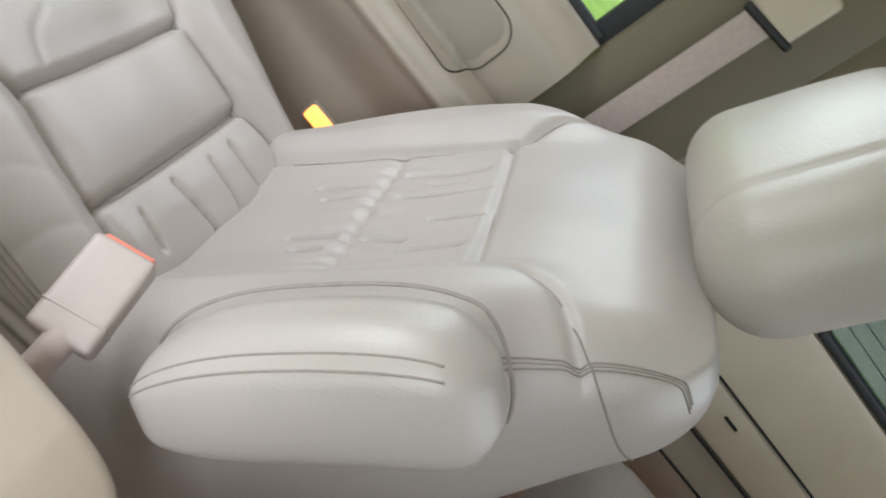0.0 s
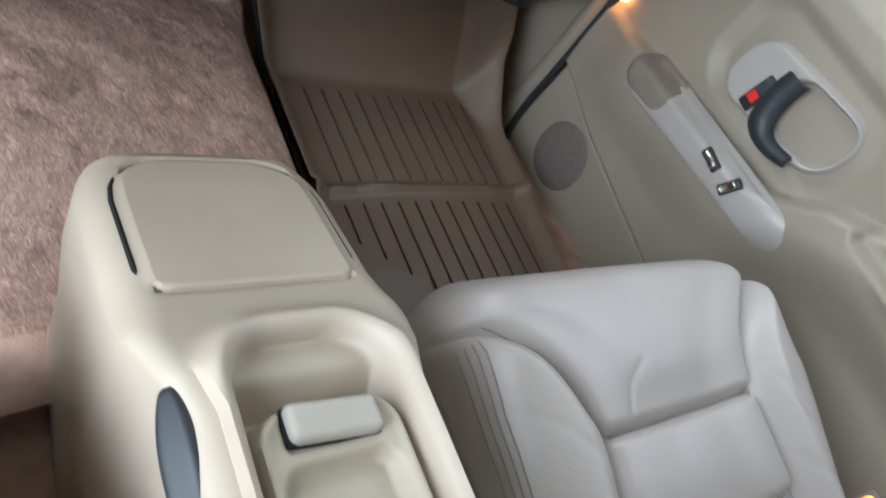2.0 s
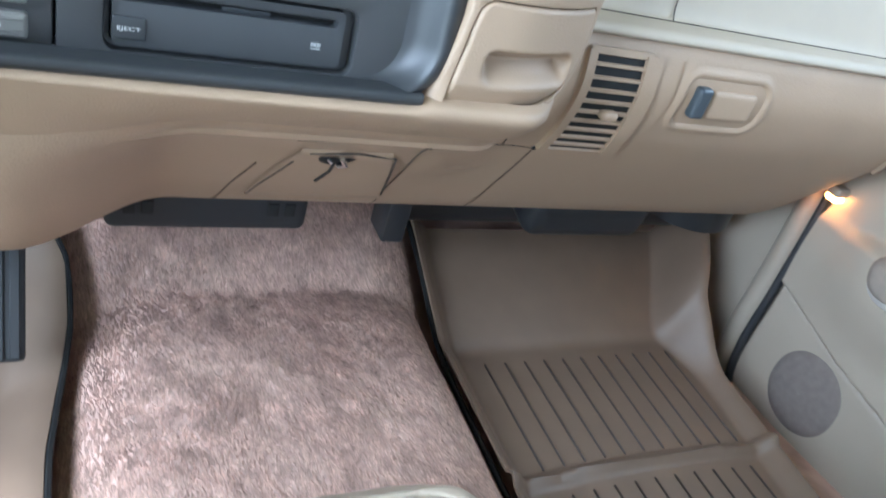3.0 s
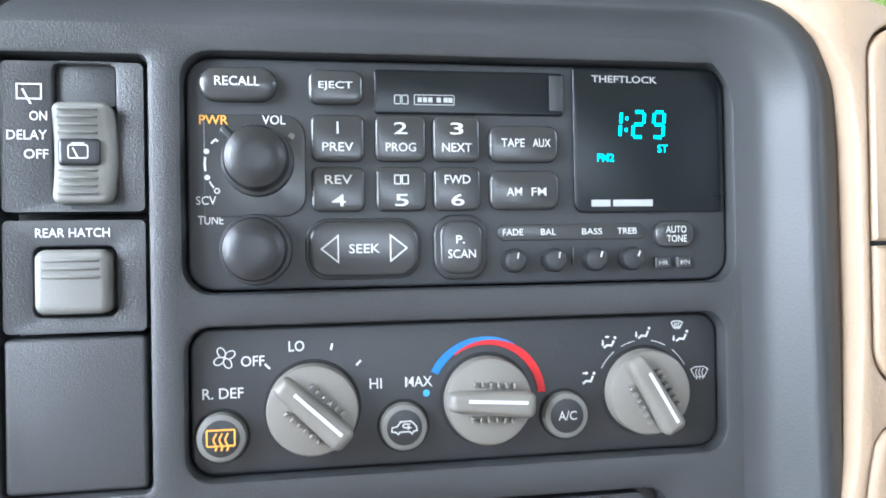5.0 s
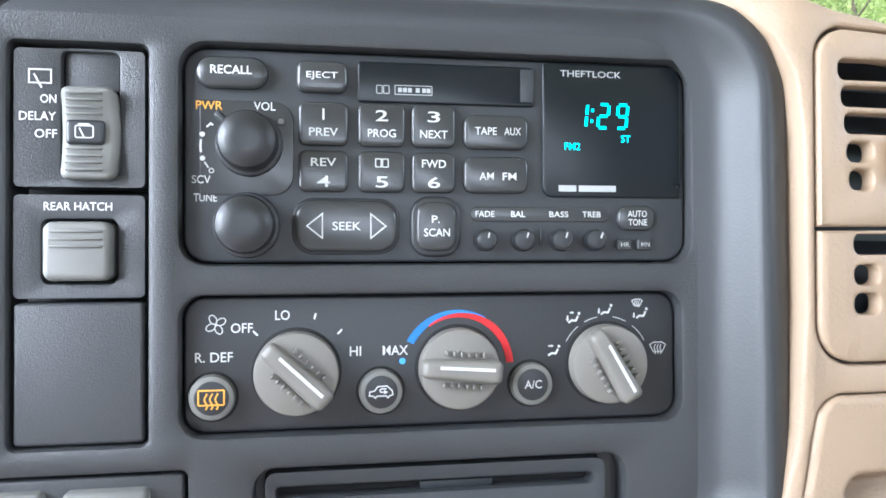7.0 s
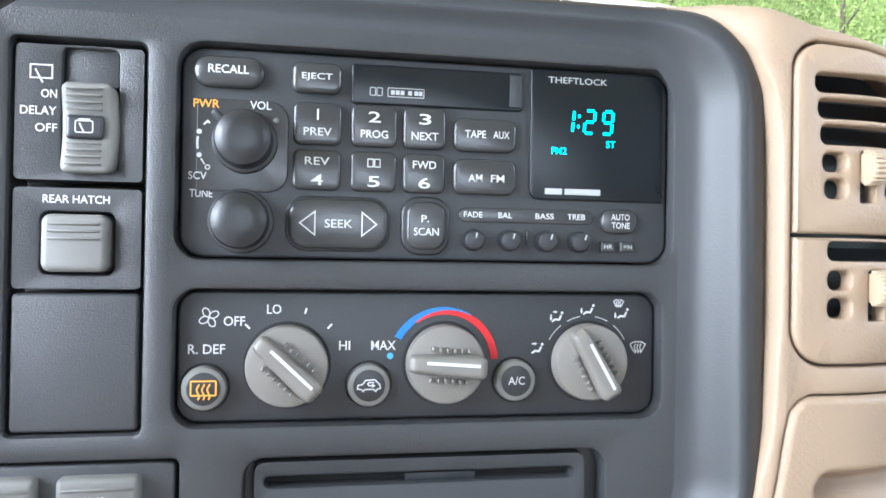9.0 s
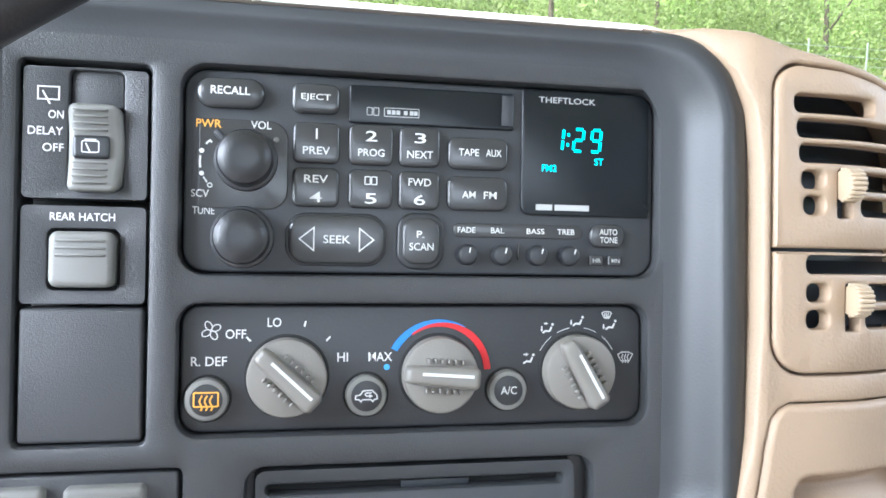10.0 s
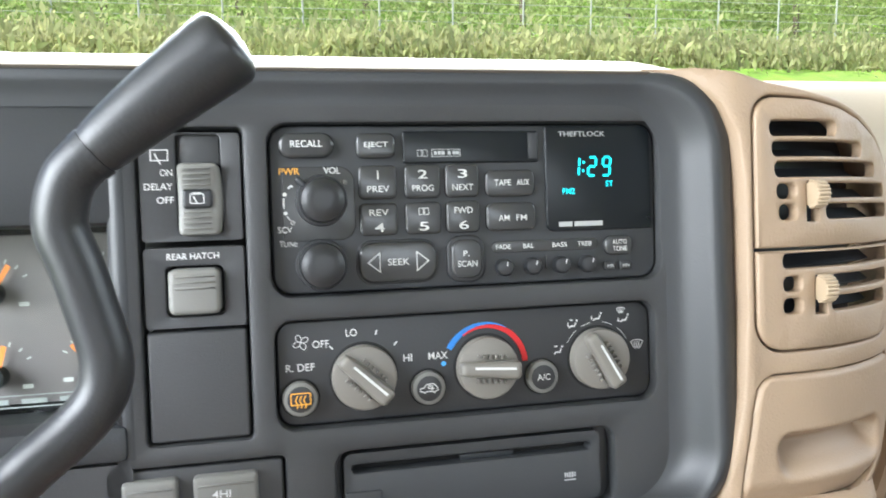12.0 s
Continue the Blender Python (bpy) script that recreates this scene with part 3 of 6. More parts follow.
def back_shape(p):
    x, y, z = p
    t = (z + 0.28) / 0.56
    x *= back_width(x, t)
    front = smoothstep(0.0, 0.06, y)
    y -= 0.03 * smoothstep(0.72, 1.0, t) * front
    y -= 0.028 * smoothstep(0.0, -0.05, y) * (1 - smoothstep(0.55, 0.95, t))
    # bolsters stand proud of the insert
    w = abs(x + 0.005)
    y += front * 0.024 * smoothstep(0.13, 0.185, w) * (1 - smoothstep(0.66, 0.86, t))
    y -= front * 0.014 * (1 - smoothstep(0.06, 0.16, w)) * (1 - smoothstep(0.45, 0.75, t))
    y += front * 0.006 * (1 - smoothstep(0.05, 0.15, w)) * math.exp(-((z + 0.045) / 0.05) ** 2)
    if front > 0:
        g = 0
        for line in BACK_SEAMS:
            g += groove(seg_dist(x, z, line), 0.008, 0.0055)
        for line in BACK_FOLDS:
            g += groove(seg_dist(x, z, line), 0.0090, 0.0034)
        g += groove(seg_dist(x, z, BACK_GATHER), 0.0060, 0.009)
        pucker = math.exp(-(seg_dist(x, z, BACK_GATHER, 0.1) / 0.035) ** 2)
        g += 0.0016 * pucker * math.sin(x * 240 + 3 * noise.noise((x * 20, z * 20, 8.0))) * (1 if abs(x) < 0.13 else 0)
        y += front * g
        y += front * 0.0025 * noise.noise((x * 12, z * 12, 3.0))
    return x, y, z


BACK_SEAMS = [polyline((0.142, -0.25), (0.140, -0.134), (0.136, -0.027), (0.132, 0.085), (0.150, 0.118), (0.178, 0.150), (0.205, 0.195), (0.215, 0.225)),
              polyline((-0.165, -0.25), (-0.158, -0.10), (-0.152, 0.0), (-0.150, 0.09), (-0.162, 0.135), (-0.19, 0.168), (-0.235, 0.184), (-0.27, 0.188)),
              [(0.132, 0.085), (-0.150, 0.097)]]
BACK_FOLDS = [[(0.085, -0.024), (0.080, 0.064)], [(0.030, -0.018), (0.026, 0.075)], [(-0.095, 0.02), (-0.10, 0.075)], [(0.075, -0.13), (0.068, -0.072)], [(0.045, -0.115), (0.040, -0.075)],
              [(-0.045, -0.12), (-0.050, -0.066)], [(-0.075, -0.10), (-0.078, -0.07)], [(0.058, 0.010), (0.056, 0.045)], [(-0.03, 0.03), (-0.032, 0.08)], [(-0.065, -0.03), (-0.070, 0.01)]]
BACK_GATHER = [(0.130, -0.046), (0.05, -0.050), (-0.05, -0.048), (-0.148, -0.040)]


def mirrored(bm):
    bmesh.ops.transform(bm, matrix=Matrix.Diagonal((-1, 1, 1, 1)), verts=bm.verts)
    return bm


seat = thing("passenger_seat", "grey-beige leather passenger bucket seat with folded-up armrest", "car seat", "front seats")
part("cushion", round_box(0.285, 0.24, 0.10, 0.085, 180, cushion_shape), LEATHER, seat, "pleated leather seat cushion", smooth=60)
part("backrest", round_box(0.285, 0.075, 0.28, 0.07, 190, back_shape, back_matrix()), LEATHER, seat, "leather backrest with gathered insert", smooth=60)


def head_shape(p):
    x, y, z = p
    y += 0.015 * (1 - (x / 0.14) ** 2)
    x *= 1 - 0.10 * smoothstep(0.0, 0.1, z)
    y -= 0.004 * math.exp(-((x + 0.085) / 0.004) ** 2) * smoothstep(0, 0.03, y)
    return x, y, z


part("headrest", round_box(0.155, 0.060, 0.116, 0.056, 70, head_shape, Matrix.Translation((0.425, -1.028, 0.767)) @ Matrix.Rotation(radians(16), 4, "X")), LEATHER, seat, "padded leather headrest", smooth=60)


def arm_shape(p):
    x, y, z = p
    q = min(1.0, abs(z) / 0.122)
    w = (1 - q ** 2.6) ** 0.5 if z < 0 else (1 - 0.72 * q ** 5) ** 0.5      # oval, blunt at the top
    y *= max(0.24, w) * (1 + 0.05 * z / 0.12)
    x *= 0.62 + 0.38 * max(0.24, w)
    x -= 0.006 * w * (1 - (y / 0.05) ** 2) * smoothstep(0.0, -0.03, x)
    y += 0.010 * (1 - q * q)
    return x, y, z


ARM = Matrix.Translation((0.090, -0.8190, 0.4845)) @ Matrix.Rotation(radians(29), 4, "X")
part("armrest", round_box(0.034, 0.050, 0.121, 0.028, 90, arm_shape, ARM), LEATHER, seat, "folded leather armrest with double stitching", smooth=60)
part("seat_base", box(0.45, -0.56, 0.05, 0.46, 0.40, 0.14, 0.015), BLACKRUBBER, seat, "dark seat track base")


def thread(pts, r=0.0008, parent=None):
    part("seam_line", tube(pts, r, 6), SEAM, parent or seat)


def on_cushion(x, y):
    k = cushion_width(x, y)
    return Vector(cushion_shape(Vector(((x - 0.45) / k, y + 0.55, 0.10))))


for line in (CL[4:-4], CR[4:-4]):
    thread([on_cushion(a, b) + Vector((0, 0, 0.0006)) for a, b in line if b > -0.70 and 0.2 < a < 0.66])
for line in (CROSS1, CROSS2):
    (xa, ya), (xb, yb) = line
    thread([on_cushion(xa + 0.004 + (xb - xa - 0.008) * k / 24, ya) + Vector((0, 0, 0.0008)) for k in range(25)], 0.0016)
for ang in (33, 37, 41, 45):
    pts = []
    for y in frange(-0.74, -0.41, 30):
        a = radians(ang)
        pts.append(Vector(cushion_shape(Vector((-0.200 - 0.085 * math.cos(a), y + 0.55, 0.015 + 0.085 * math.sin(a))))) + Vector((-0.0004, 0, 0.0006)))
    thread(pts)
bm_ = back_matrix()
for line in BACK_SEAMS:
    thread([bm_ @ (Vector(back_shape(Vector((a / back_width(a, (b + 0.28) / 0.56), 0.075, b)))) + Vector((0, 0.0006, 0))) for a, b in line if abs(a) < 0.20 and abs(b) < 0.2], 0.0009)
arm_m = ARM
for ang in (24, 42):
    a = radians(ang)
    thread([arm_m @ Vector(arm_shape(Vector((-0.0065 - 0.028 * math.cos(a), 0.0213 + 0.028 * math.sin(a), z)))) for z in frange(-0.104, 0.100, 24)], 0.0008)
# dark line painting the gap's shade round the armrest; double seams on inboard flank
arm_gap_pts = [arm_m @ (Vector(arm_shape(Vector((0.0, sy * 0.049, z)))) + Vector((0.022, sy * 0.004, 0))) for sy, zs in ((1, frange(-0.113, 0.113, 20)), (0.6, [0.1195]), (0.0, [0.121]), (-0.6, [0.1195]), (-1, frange(0.113, -0.113, 20))) for z in zs]
part("arm_gap_line", tube(spline(arm_gap_pts + arm_gap_pts[:1], 2), 0.0014, 8), SEAM, seat, "dark line painting the shaded gap round the armrest", smooth=180)


def flank_line(path, o=0.0, r=0.0008):
    """A seam over the rounded inboard edge of the backrest."""
    pts = []
    for q in spline([(a, b, 0) for a, b in path], 10):
        p = Vector((-0.285, q.x + o, q.y + 0.4 * o))
        core = Vector((-0.215, max(-0.005, min(0.005, p.y)), max(-0.21, min(0.21, p.z))))
        v = Vector(back_shape(core + (p - core).normalized() * 0.07))
        pts.append(bm_ @ (v + (p - core).normalized() * 0.0003))
    thread(pts, r)


for o in (-0.005, 0.0, 0.005):
    flank_line([(0.046, 0.115), (0.052, 0.160), (0.056, 0.205), (0.044, 0.240), (0.015, 0.262), (-0.02, 0.275)], o, 0.0008 if o else 0.0005)
flank_line([(0.15, 0.180), (0.08, 0.188), (0.05, 0.1934), (-0.005, 0.2013), (-0.05, 0.208), (-0.09, 0.214)], 0.0, 0.0009)

dseat = thing("driver_seat", "grey-beige leather driver's bucket seat", "car seat", "front seats")
part("cushion", mirrored(round_box(0.285, 0.24, 0.10, 0.085, 70, cushion_shape)), LEATHER, dseat, "pleated leather seat cushion", smooth=60)
part("backrest", mirrored(round_box(0.285, 0.075, 0.28, 0.07, 70, back_shape, back_matrix())), LEATHER, dseat, "leather backrest with gathered insert", smooth=60)
part("headrest", mirrored(round_box(0.155, 0.058, 0.108, 0.056, 40, head_shape, Matrix.Translation((0.425, -1.034, 0.775)) @ Matrix.Rotation(radians(16), 4, "X"))), LEATHER, dseat, "padded leather headrest", smooth=60)
part("seat_base", box(-0.45, -0.56, 0.05, 0.46, 0.40, 0.14, 0.015), BLACKRUBBER, dseat, "dark seat track base")
dseat.matrix_basis = Matrix.Translation((-0.02, 0.04, 0))

# ---- seat belt buckles ----
def buckle(tip, wide, length, label):
    """A sleeve with a coral release button at its end, on a stalk."""
    w, l = Vector(wide).normalized(), Vector(length).normalized()
    m = Matrix((w, l.cross(w), l)).transposed().to_4x4()
    m.translation = tip
    b = thing("seat_belt_buckle", label, "seat belt buckle", "buckles")
    part("sleeve", round_box(0.0245, 0.012, 0.039, 0.005, 30, None, m @ Matrix.Translation((0, 0, 0.039))), BUCKLE, b, "taupe plastic sleeve")
    part("release_button", round_box(0.0200, 0.0070, 0.003, 0.0025, 20, None, m @ Matrix.Translation((0.001, 0.001, 0.0))), CORAL, b, "coral red release button")
    part("cover_ridge", round_box(0.0245, 0.0132, 0.001, 0.0009, 20, None, m @ Matrix.Translation((0, 0, 0.058))), BUCKLE, b)
    part("stalk", tube(spline([m @ Vector((0, 0, 0.070)), m @ Vector((0, 0, 0.085)), m @ Vector((0, 0, 0.095)) + Vector((0, 0, -0.03)), m @ Vector((0, 0, 0.098)) + Vector((0, 0, -0.15))], 5), 0.012, 10), WEB, b, "webbing stalk")


buckle((0.166, -0.684, 0.379), (0, -0.92, 0.38), (-0.86, -0.20, -0.47), "taupe seat belt buckle with coral button beside the passenger seat")
buckle((-0.180, -0.566, 0.398), (0.35, -0.90, 0.2), (-0.05, -0.30, -0.95), "taupe seat belt buckle with coral button beside the driver seat")
# ---- centre console ----
def rr_sd(x, y, cx, cy, hw, hh, r):
    """Signed distance to a rounded rectangle, negative inside."""
    qx, qy = abs(x - cx) - hw + r, abs(y - cy) - hh + r
    return math.hypot(max(qx, 0), max(qy, 0)) + min(max(qx, qy), 0) - r


def axis(y):
    """The console's middle line, which runs a few degrees off the car's."""
    return 0.007 + (y + 0.21) * 0.07


def console_top(y):
    return float(np.interp(y, [-0.82, -0.79, -0.74, -0.68, -0.65, -0.42, -0.385, -0.34, -0.24, -0.20, -0.175], [0.345, 0.364, 0.374, 0.378, 0.377, 0.352, 0.336, 0.315, 0.286, 0.272, 0.245]))


def console_edges(y):
    c = axis(y)
    w = float(np.interp(y, [-0.82, -0.65, -0.45, -0.38, -0.18], [0.083, 0.083, 0.086, 0.104, 0.104]))
    if y > -0.26:
        w *= math.sqrt(max(0.0, 1 - ((y + 0.26) / 0.085) ** 2)) * 0.5 + 0.5
    if y < -0.76:
        w *= 1 - 0.25 * ((-0.76 - y) / 0.06) ** 2
    return c, w


def console_z(x, y):
    z = console_top(y)
    x -= axis(y)
    d = rr_sd(x, y, 0.0, -0.536, 0.058, 0.136, 0.038)
    z += 0.012 * math.exp(-((d - 0.010) / 0.009) ** 2)
    z -= 0.040 * smoothstep(0.002, -0.006, d) * (0.35 + 0.65 * smoothstep(-0.425, -0.455, y))
    lid = lid_sd(x, y)
    z -= 0.0060 * math.exp(-(lid / 0.0020) ** 2)
    z += 0.002 * smoothstep(0.002, -0.004, lid)
    return z


def lid_sd(x, y):
    return rr_sd(x, y, 0.0, -0.2765, 0.0845, 0.0735, 0.055 if y > -0.28 else 0.020)


con_rows = []
for y in frange(-0.82, -0.177, 215):
    c, w = console_edges(y)
    zt = console_top(y)
    row = [(c - w + 0.026, y, 0.0), (c - w + 0.016, y, 0.12), (c - w + 0.003, y, max(0.14, zt - 0.08))]
    R = 0.016 if y < -0.40 else 0.016 + 0.010 * smoothstep(-0.40, -0.36, y)
    for k in range(8):
        a = math.pi / 2 * k / 7
        row.append((c - w + R - R * math.cos(a), y, zt - R + R * math.sin(a)))
    row += [(x, y, console_z(x, y)) for x in frange(c - w + R + 0.002, c + w - R - 0.002, 64)]
    for k in range(8):
        a = math.pi / 2 * (1 - k / 7)
        row.append((c + w - R + R * math.cos(a), y, zt - R + R * math.sin(a)))
    row += [(c + w, y, max(0.14, zt - 0.08)), (c + w - 0.001, y, 0.12), (c + w - 0.004, y, 0.0)]
    con_rows.append(row)
con_bm = sheet(con_rows)
con_bm.verts.ensure_lookup_table()
n_row = len(con_rows[0])
con_bm.faces.new([con_bm.verts[i] for i in range(n_row)])
con_bm.faces.new([con_bm.verts[len(con_bm.verts) - n_row + i] for i in range(n_row)])
console = thing("centre_console", "beige moulded plastic centre console with open tray", "console")
part("body", con_bm, CONSOLE, console, "beige moulded console body", smooth=50)
# dark gaps beside the front lid
for sgn in (-1, 1):
    pts = []
    for y in frange(-0.335, -0.225, 14):
        xs = frange(0.05, 0.095, 66)
        x = min(xs, key=lambda v: abs(lid_sd(v, y))) * sgn
        pts.append((axis(y) + x, y, console_z(axis(y) + x, y) + 0.0035))
    part("lid_gap", tube(pts, [0.0006] + [0.0022 if sgn < 0 else 0.0014] * 13 + [0.0006], 6), VOID, console)
# tray lid inside the well
tray_rows = []
for y in frange(-0.655, -0.447, 110):
    row = []
    for u in frange(-0.056, 0.056, 64):
        d = rr_sd(u, y, 0.0, -0.552, 0.0510, 0.099, 0.026)
        z = float(np.interp(y, [-0.67, -0.44], [0.374, 0.349])) - 0.032 * smoothstep(-0.001, 0.0015, d)
        z += 0.0025 * math.exp(-((d + 0.004) / 0.003) ** 2)
        pan = rr_sd(u, y, 0.0, -0.562, 0.0415, 0.0725, 0.016)
        z -= 0.013 * smoothstep(0.002, -0.007, pan)
        z -= 0.004 * smoothstep(0.0, -0.0015, rr_sd(u, y, 0.0, -0.468, 0.034, 0.0145, 0.005))
        row.append((axis(y) + u, y, z))
    tray_rows.append(row)
part("tray_lid", sheet(tray_rows), KHAKI, console, "khaki lid with a sunken tray", smooth=50)
part("latch", transform(round_box(0.0315, 0.0125, 0.008, 0.005, 30), Matrix.Translation((axis(-0.468), -0.468, 0.354)) @ Matrix.Rotation(radians(-6.5), 4, "X") @ Matrix.Rotation(radians(-4), 4, "Z")), PALEBEIGE, console, "pale beige latch")
part("latch_gap", transform(round_box(0.0320, 0.0130, 0.005, 0.003, 20), Matrix.Translation((axis(-0.468), -0.468, 0.3505)) @ Matrix.Rotation(radians(-6.5), 4, "X") @ Matrix.Rotation(radians(-4), 4, "Z")), VOID, console)
# dark oval cup recess on the driver's side
part("side_recess", round_box(0.006, 0.048, 0.0125, 0.005, 40, lambda p: (p.x - 0.004 * (1 - (p.y / 0.05) ** 2), p.y, p.z * math.sqrt(max(0.02, 1 - (p.y / 0.049) ** 2))), Matrix.Translation((-0.0965, -0.472, 0.336)) @ Matrix.Rotation(radians(6), 4, "X") @ Matrix.Rotation(radians(42), 4, "Y")), SLATE, console, "dark oval side recess")
# ---- passenger door ----
def door_line(y):
    """Height of the ridge where the upper pad meets the armrest."""
    return float(np.interp(y, [-0.86, -0.43, -0.395, -0.345, -0.305, -0.265, -0.20, 0.05, 0.10], [0.440, 0.432, 0.420, 0.394, 0.356, 0.322, 0.316, 0.300, 0.290]))


def door_x(y, z):
    """Inner face of the door trim."""
    x = 0.842
    x += 0.030 * smoothstep(0.55, 0.60, z)
    zl = door_line(y)
    d = zl - z
    front = 1 - smoothstep(0.02, 0.12, y)
    # armrest: stands out below the ridge and falls back lower down
    bulge = smoothstep(-0.006, 0.018, d) * (1 - smoothstep(0.05, 0.17, d))
    x -= (0.030 + 0.018 * smoothstep(-0.28, -0.42, y)) * bulge * (0.35 + 0.65 * front)
    # grab hollow behind the front of the armrest
    g = rr_sd(y, z, -0.475, 0.405, 0.085, 0.016, 0.014)
    x += 0.020 * smoothstep(0.004, -0.010, g)
    # upper pad swells a little
    x -= 0.010 * math.exp(-((z - 0.50) / 0.06) ** 4) * smoothstep(-0.30, -0.40, y)
    # rolled pull edge along the armrest
    x -= 0.012 * math.exp(-((z - 0.392) / 0.013) ** 2) * smoothstep(-0.42, -0.50, y)
    # kick area stands back below a crease
    zc = float(np.interp(y, [-0.30, -0.22, -0.13, 0.011, 0.155], [0.068, 0.081, 0.093, 0.113, 0.152]))
    x -= 0.014 * smoothstep(zc - 0.006, zc + 0.004, z)
    x += 0.009 * math.exp(-((z - zc + 0.002) / 0.003) ** 2)
    x += 0.010 * math.exp(-((d - 0.001) / 0.004) ** 2) * smoothstep(0.10, 0.0, y)
    # hollow round the handle
    h = rr_sd(y, z, -0.185, 0.428, 0.150, 0.085, 0.06)
    x += 0.012 * smoothstep(0.01, -0.02, h)
    return x


door = thing("passenger_door", "closed taupe vinyl passenger door with armrest and switches", "car door")
door_rows = [[(door_x(y, z), y, z) for y in frange(-0.875, 0.150 - 0.06 * smoothstep(-0.02, -0.10, z) ** 2, 210)] for z in frange(-0.105, 0.60, 150)]
door_rows = [[(r[0][0] + 0.014, r[0][1], r[0][2])] + r + [(r[-1][0] + 0.014, r[-1][1], r[-1][2])] for r in door_rows]      # edges turn back
door_rows = [[(x + 0.014, y, z) for x, y, z in door_rows[0]]] + door_rows + [[(x + 0.014, y, z) for x, y, z in door_rows[-1]]]
part("trim_panel", sheet(door_rows), DOORTAN, door, "taupe vinyl door trim", smooth=70)


def on_door(y, z, out=0.0):
    return Vector((door_x(y, z) - out, y, z))


SPEAKER = mat("dark_taupe_speaker_cloth", (0.165, 0.136, 0.120), 0.95, 0.1, 90, 0.6, 1800)


def door_patch(cy, cz, hy, hz, r, rise, material, label, tilt=0.0, name="insert", parent=None, n=40, dome=0.0):
    """A rounded pad that lies on the trim, following its shape."""
    rows = []
    c, s = math.cos(tilt), math.sin(tilt)
    for k in range(9):
        q = k / 8
        rr = rrect(0, 0, 2 * hy * max(q, 0.01), 2 * hz * max(q, 0.01), r * max(q, 0.01), 8)
        o = rise if k < 7 else (rise * 0.75 if k == 7 else -0.002)
        o += dome * (1 - q * q)
        rows.append([on_door(cy + a * c - b * s, cz + a * s + b * c, o) for a, b in rr])
    return part(name, sheet(rows, True), material, parent or door, label, smooth=60)


door_patch(-0.590, 0.479, 0.203, 0.052, 0.036, 0.003, DOORPAD, "darker padded insert", n=60)
rim_pts = rrect(-0.590, 0.479, 0.4085, 0.1065, 0.038, 8)
part("insert_rim", tube([on_door(a, b, 0.001) for a, b in rim_pts + rim_pts[:1]], 0.0014, 6, False), GAP, door)
door_patch(0.028, 0.033, 0.064, 0.068, 0.062, 0.004, SPEAKER, "round dark speaker grille", 0.0, "speaker_grille", None, 40, 0.006)
pod = door_patch(-0.157, 0.285, 0.195, 0.036, 0.036, 0.009, PALEGREY, "smooth switch pod on the armrest", -0.08, "switch_pod", None, 40, 0.006)
door_patch(-0.026, 0.280, 0.062, 0.0335, 0.033, 0.0110, DOORCLOTH, "dark grained front of the switch pod", -0.08, "pod_front", pod, 40, 0.006)
for y, z in ((-0.190, 0.296), (-0.240, 0.296)):
    m = Matrix.Translation(on_door(y, z, 0.014)) @ Matrix.Rotation(radians(8 if y > -0.2 else -70), 4, "X")
    part("switch_frame", round_box(0.004, 0.019, 0.0085, 0.003, 16, None, m), BLACK, pod)
    part("window_switch", round_box(0.006, 0.014, 0.006, 0.003, 16, lambda p: (p.x - 0.003 * (p.y / 0.014) ** 2, p.y, p.z), m @ Matrix.Translation((-0.003, 0, 0))), CHROME, pod, "silver rocker switch")
def bezel_rise(y, z):
    """The handle bezel: a rounded frame with a sunken cup."""
    yy = y + 0.183
    zz = z - 0.413 + 0.10 * yy
    out = rr_sd(yy, zz, 0.0, 0.0, 0.114, 0.058, 0.050)
    cup = rr_sd(yy, zz, -0.042, 0.003, 0.066, 0.044, 0.036)
    o = 0.013 * smoothstep(0.001, -0.010, out) - 0.004 * smoothstep(-0.004, 0.002, out)
    return o - 0.036 * smoothstep(0.002, -0.012, cup) + 0.002 * math.exp(-((cup - 0.004) / 0.004) ** 2)


hb = part("handle_bezel", sheet([[on_door(y, z, bezel_rise(y, z)) for y in frange(-0.302, -0.064, 110)] for z in frange(0.345, 0.482, 70)]), PALEGREY, door, "pale grey door handle bezel", smooth=60)
outer = spline([(-0.255, 0.371, 0), (-0.225, 0.361, 0), (-0.195, 0.359, 0), (-0.172, 0.370, 0), (-0.163, 0.395, 0), (-0.158, 0.425, 0), (-0.160, 0.450, 0)], 5)
inner = spline([(-0.254, 0.376, 0), (-0.228, 0.373, 0), (-0.208, 0.378, 0), (-0.196, 0.390, 0), (-0.190, 0.408, 0), (-0.188, 0.430, 0), (-0.190, 0.452, 0)], 5)
lever_rows = []
for o, i in zip(outer, inner):
    row = []
    for k in range(9):
        q = k / 8
        v = o.lerp(i, q)
        row.append(Vector((0.842 - 0.024 - 0.012 * math.sin(math.pi * min(1.0, 0.15 + q)) ** 0.5, v.x, v.y)))
    lever_rows.append(row)
part("handle_lever", sheet(lever_rows, thick=0.008), SLATE, hb, "blue-black curved door handle lever", smooth=70)
lm = Matrix.Translation(on_door(-0.141, 0.391, 0.012)) @ Matrix.Rotation(0.10, 4, "X")
part("lock_slot", round_box(0.004, 0.012, 0.030, 0.003, 16, None, lm), BLACK, hb)
part("lock_slider", round_box(0.006, 0.008, 0.012, 0.003, 14, None, lm @ Matrix.Translation((-0.004, 0.0, 0.014))), SWITCHBLUE, hb)
part("lock_mark", round_box(0.003, 0.008, 0.008, 0.002, 14, None, lm @ Matrix.Translation((-0.003, 0.001, -0.008))), REDMARK, hb, "red unlock mark")
part("window_seal", box(0.884, -0.34, 0.604, 0.022, 1.06, 0.016, 0.004), BLACKRUBBER, door, "black window seal")
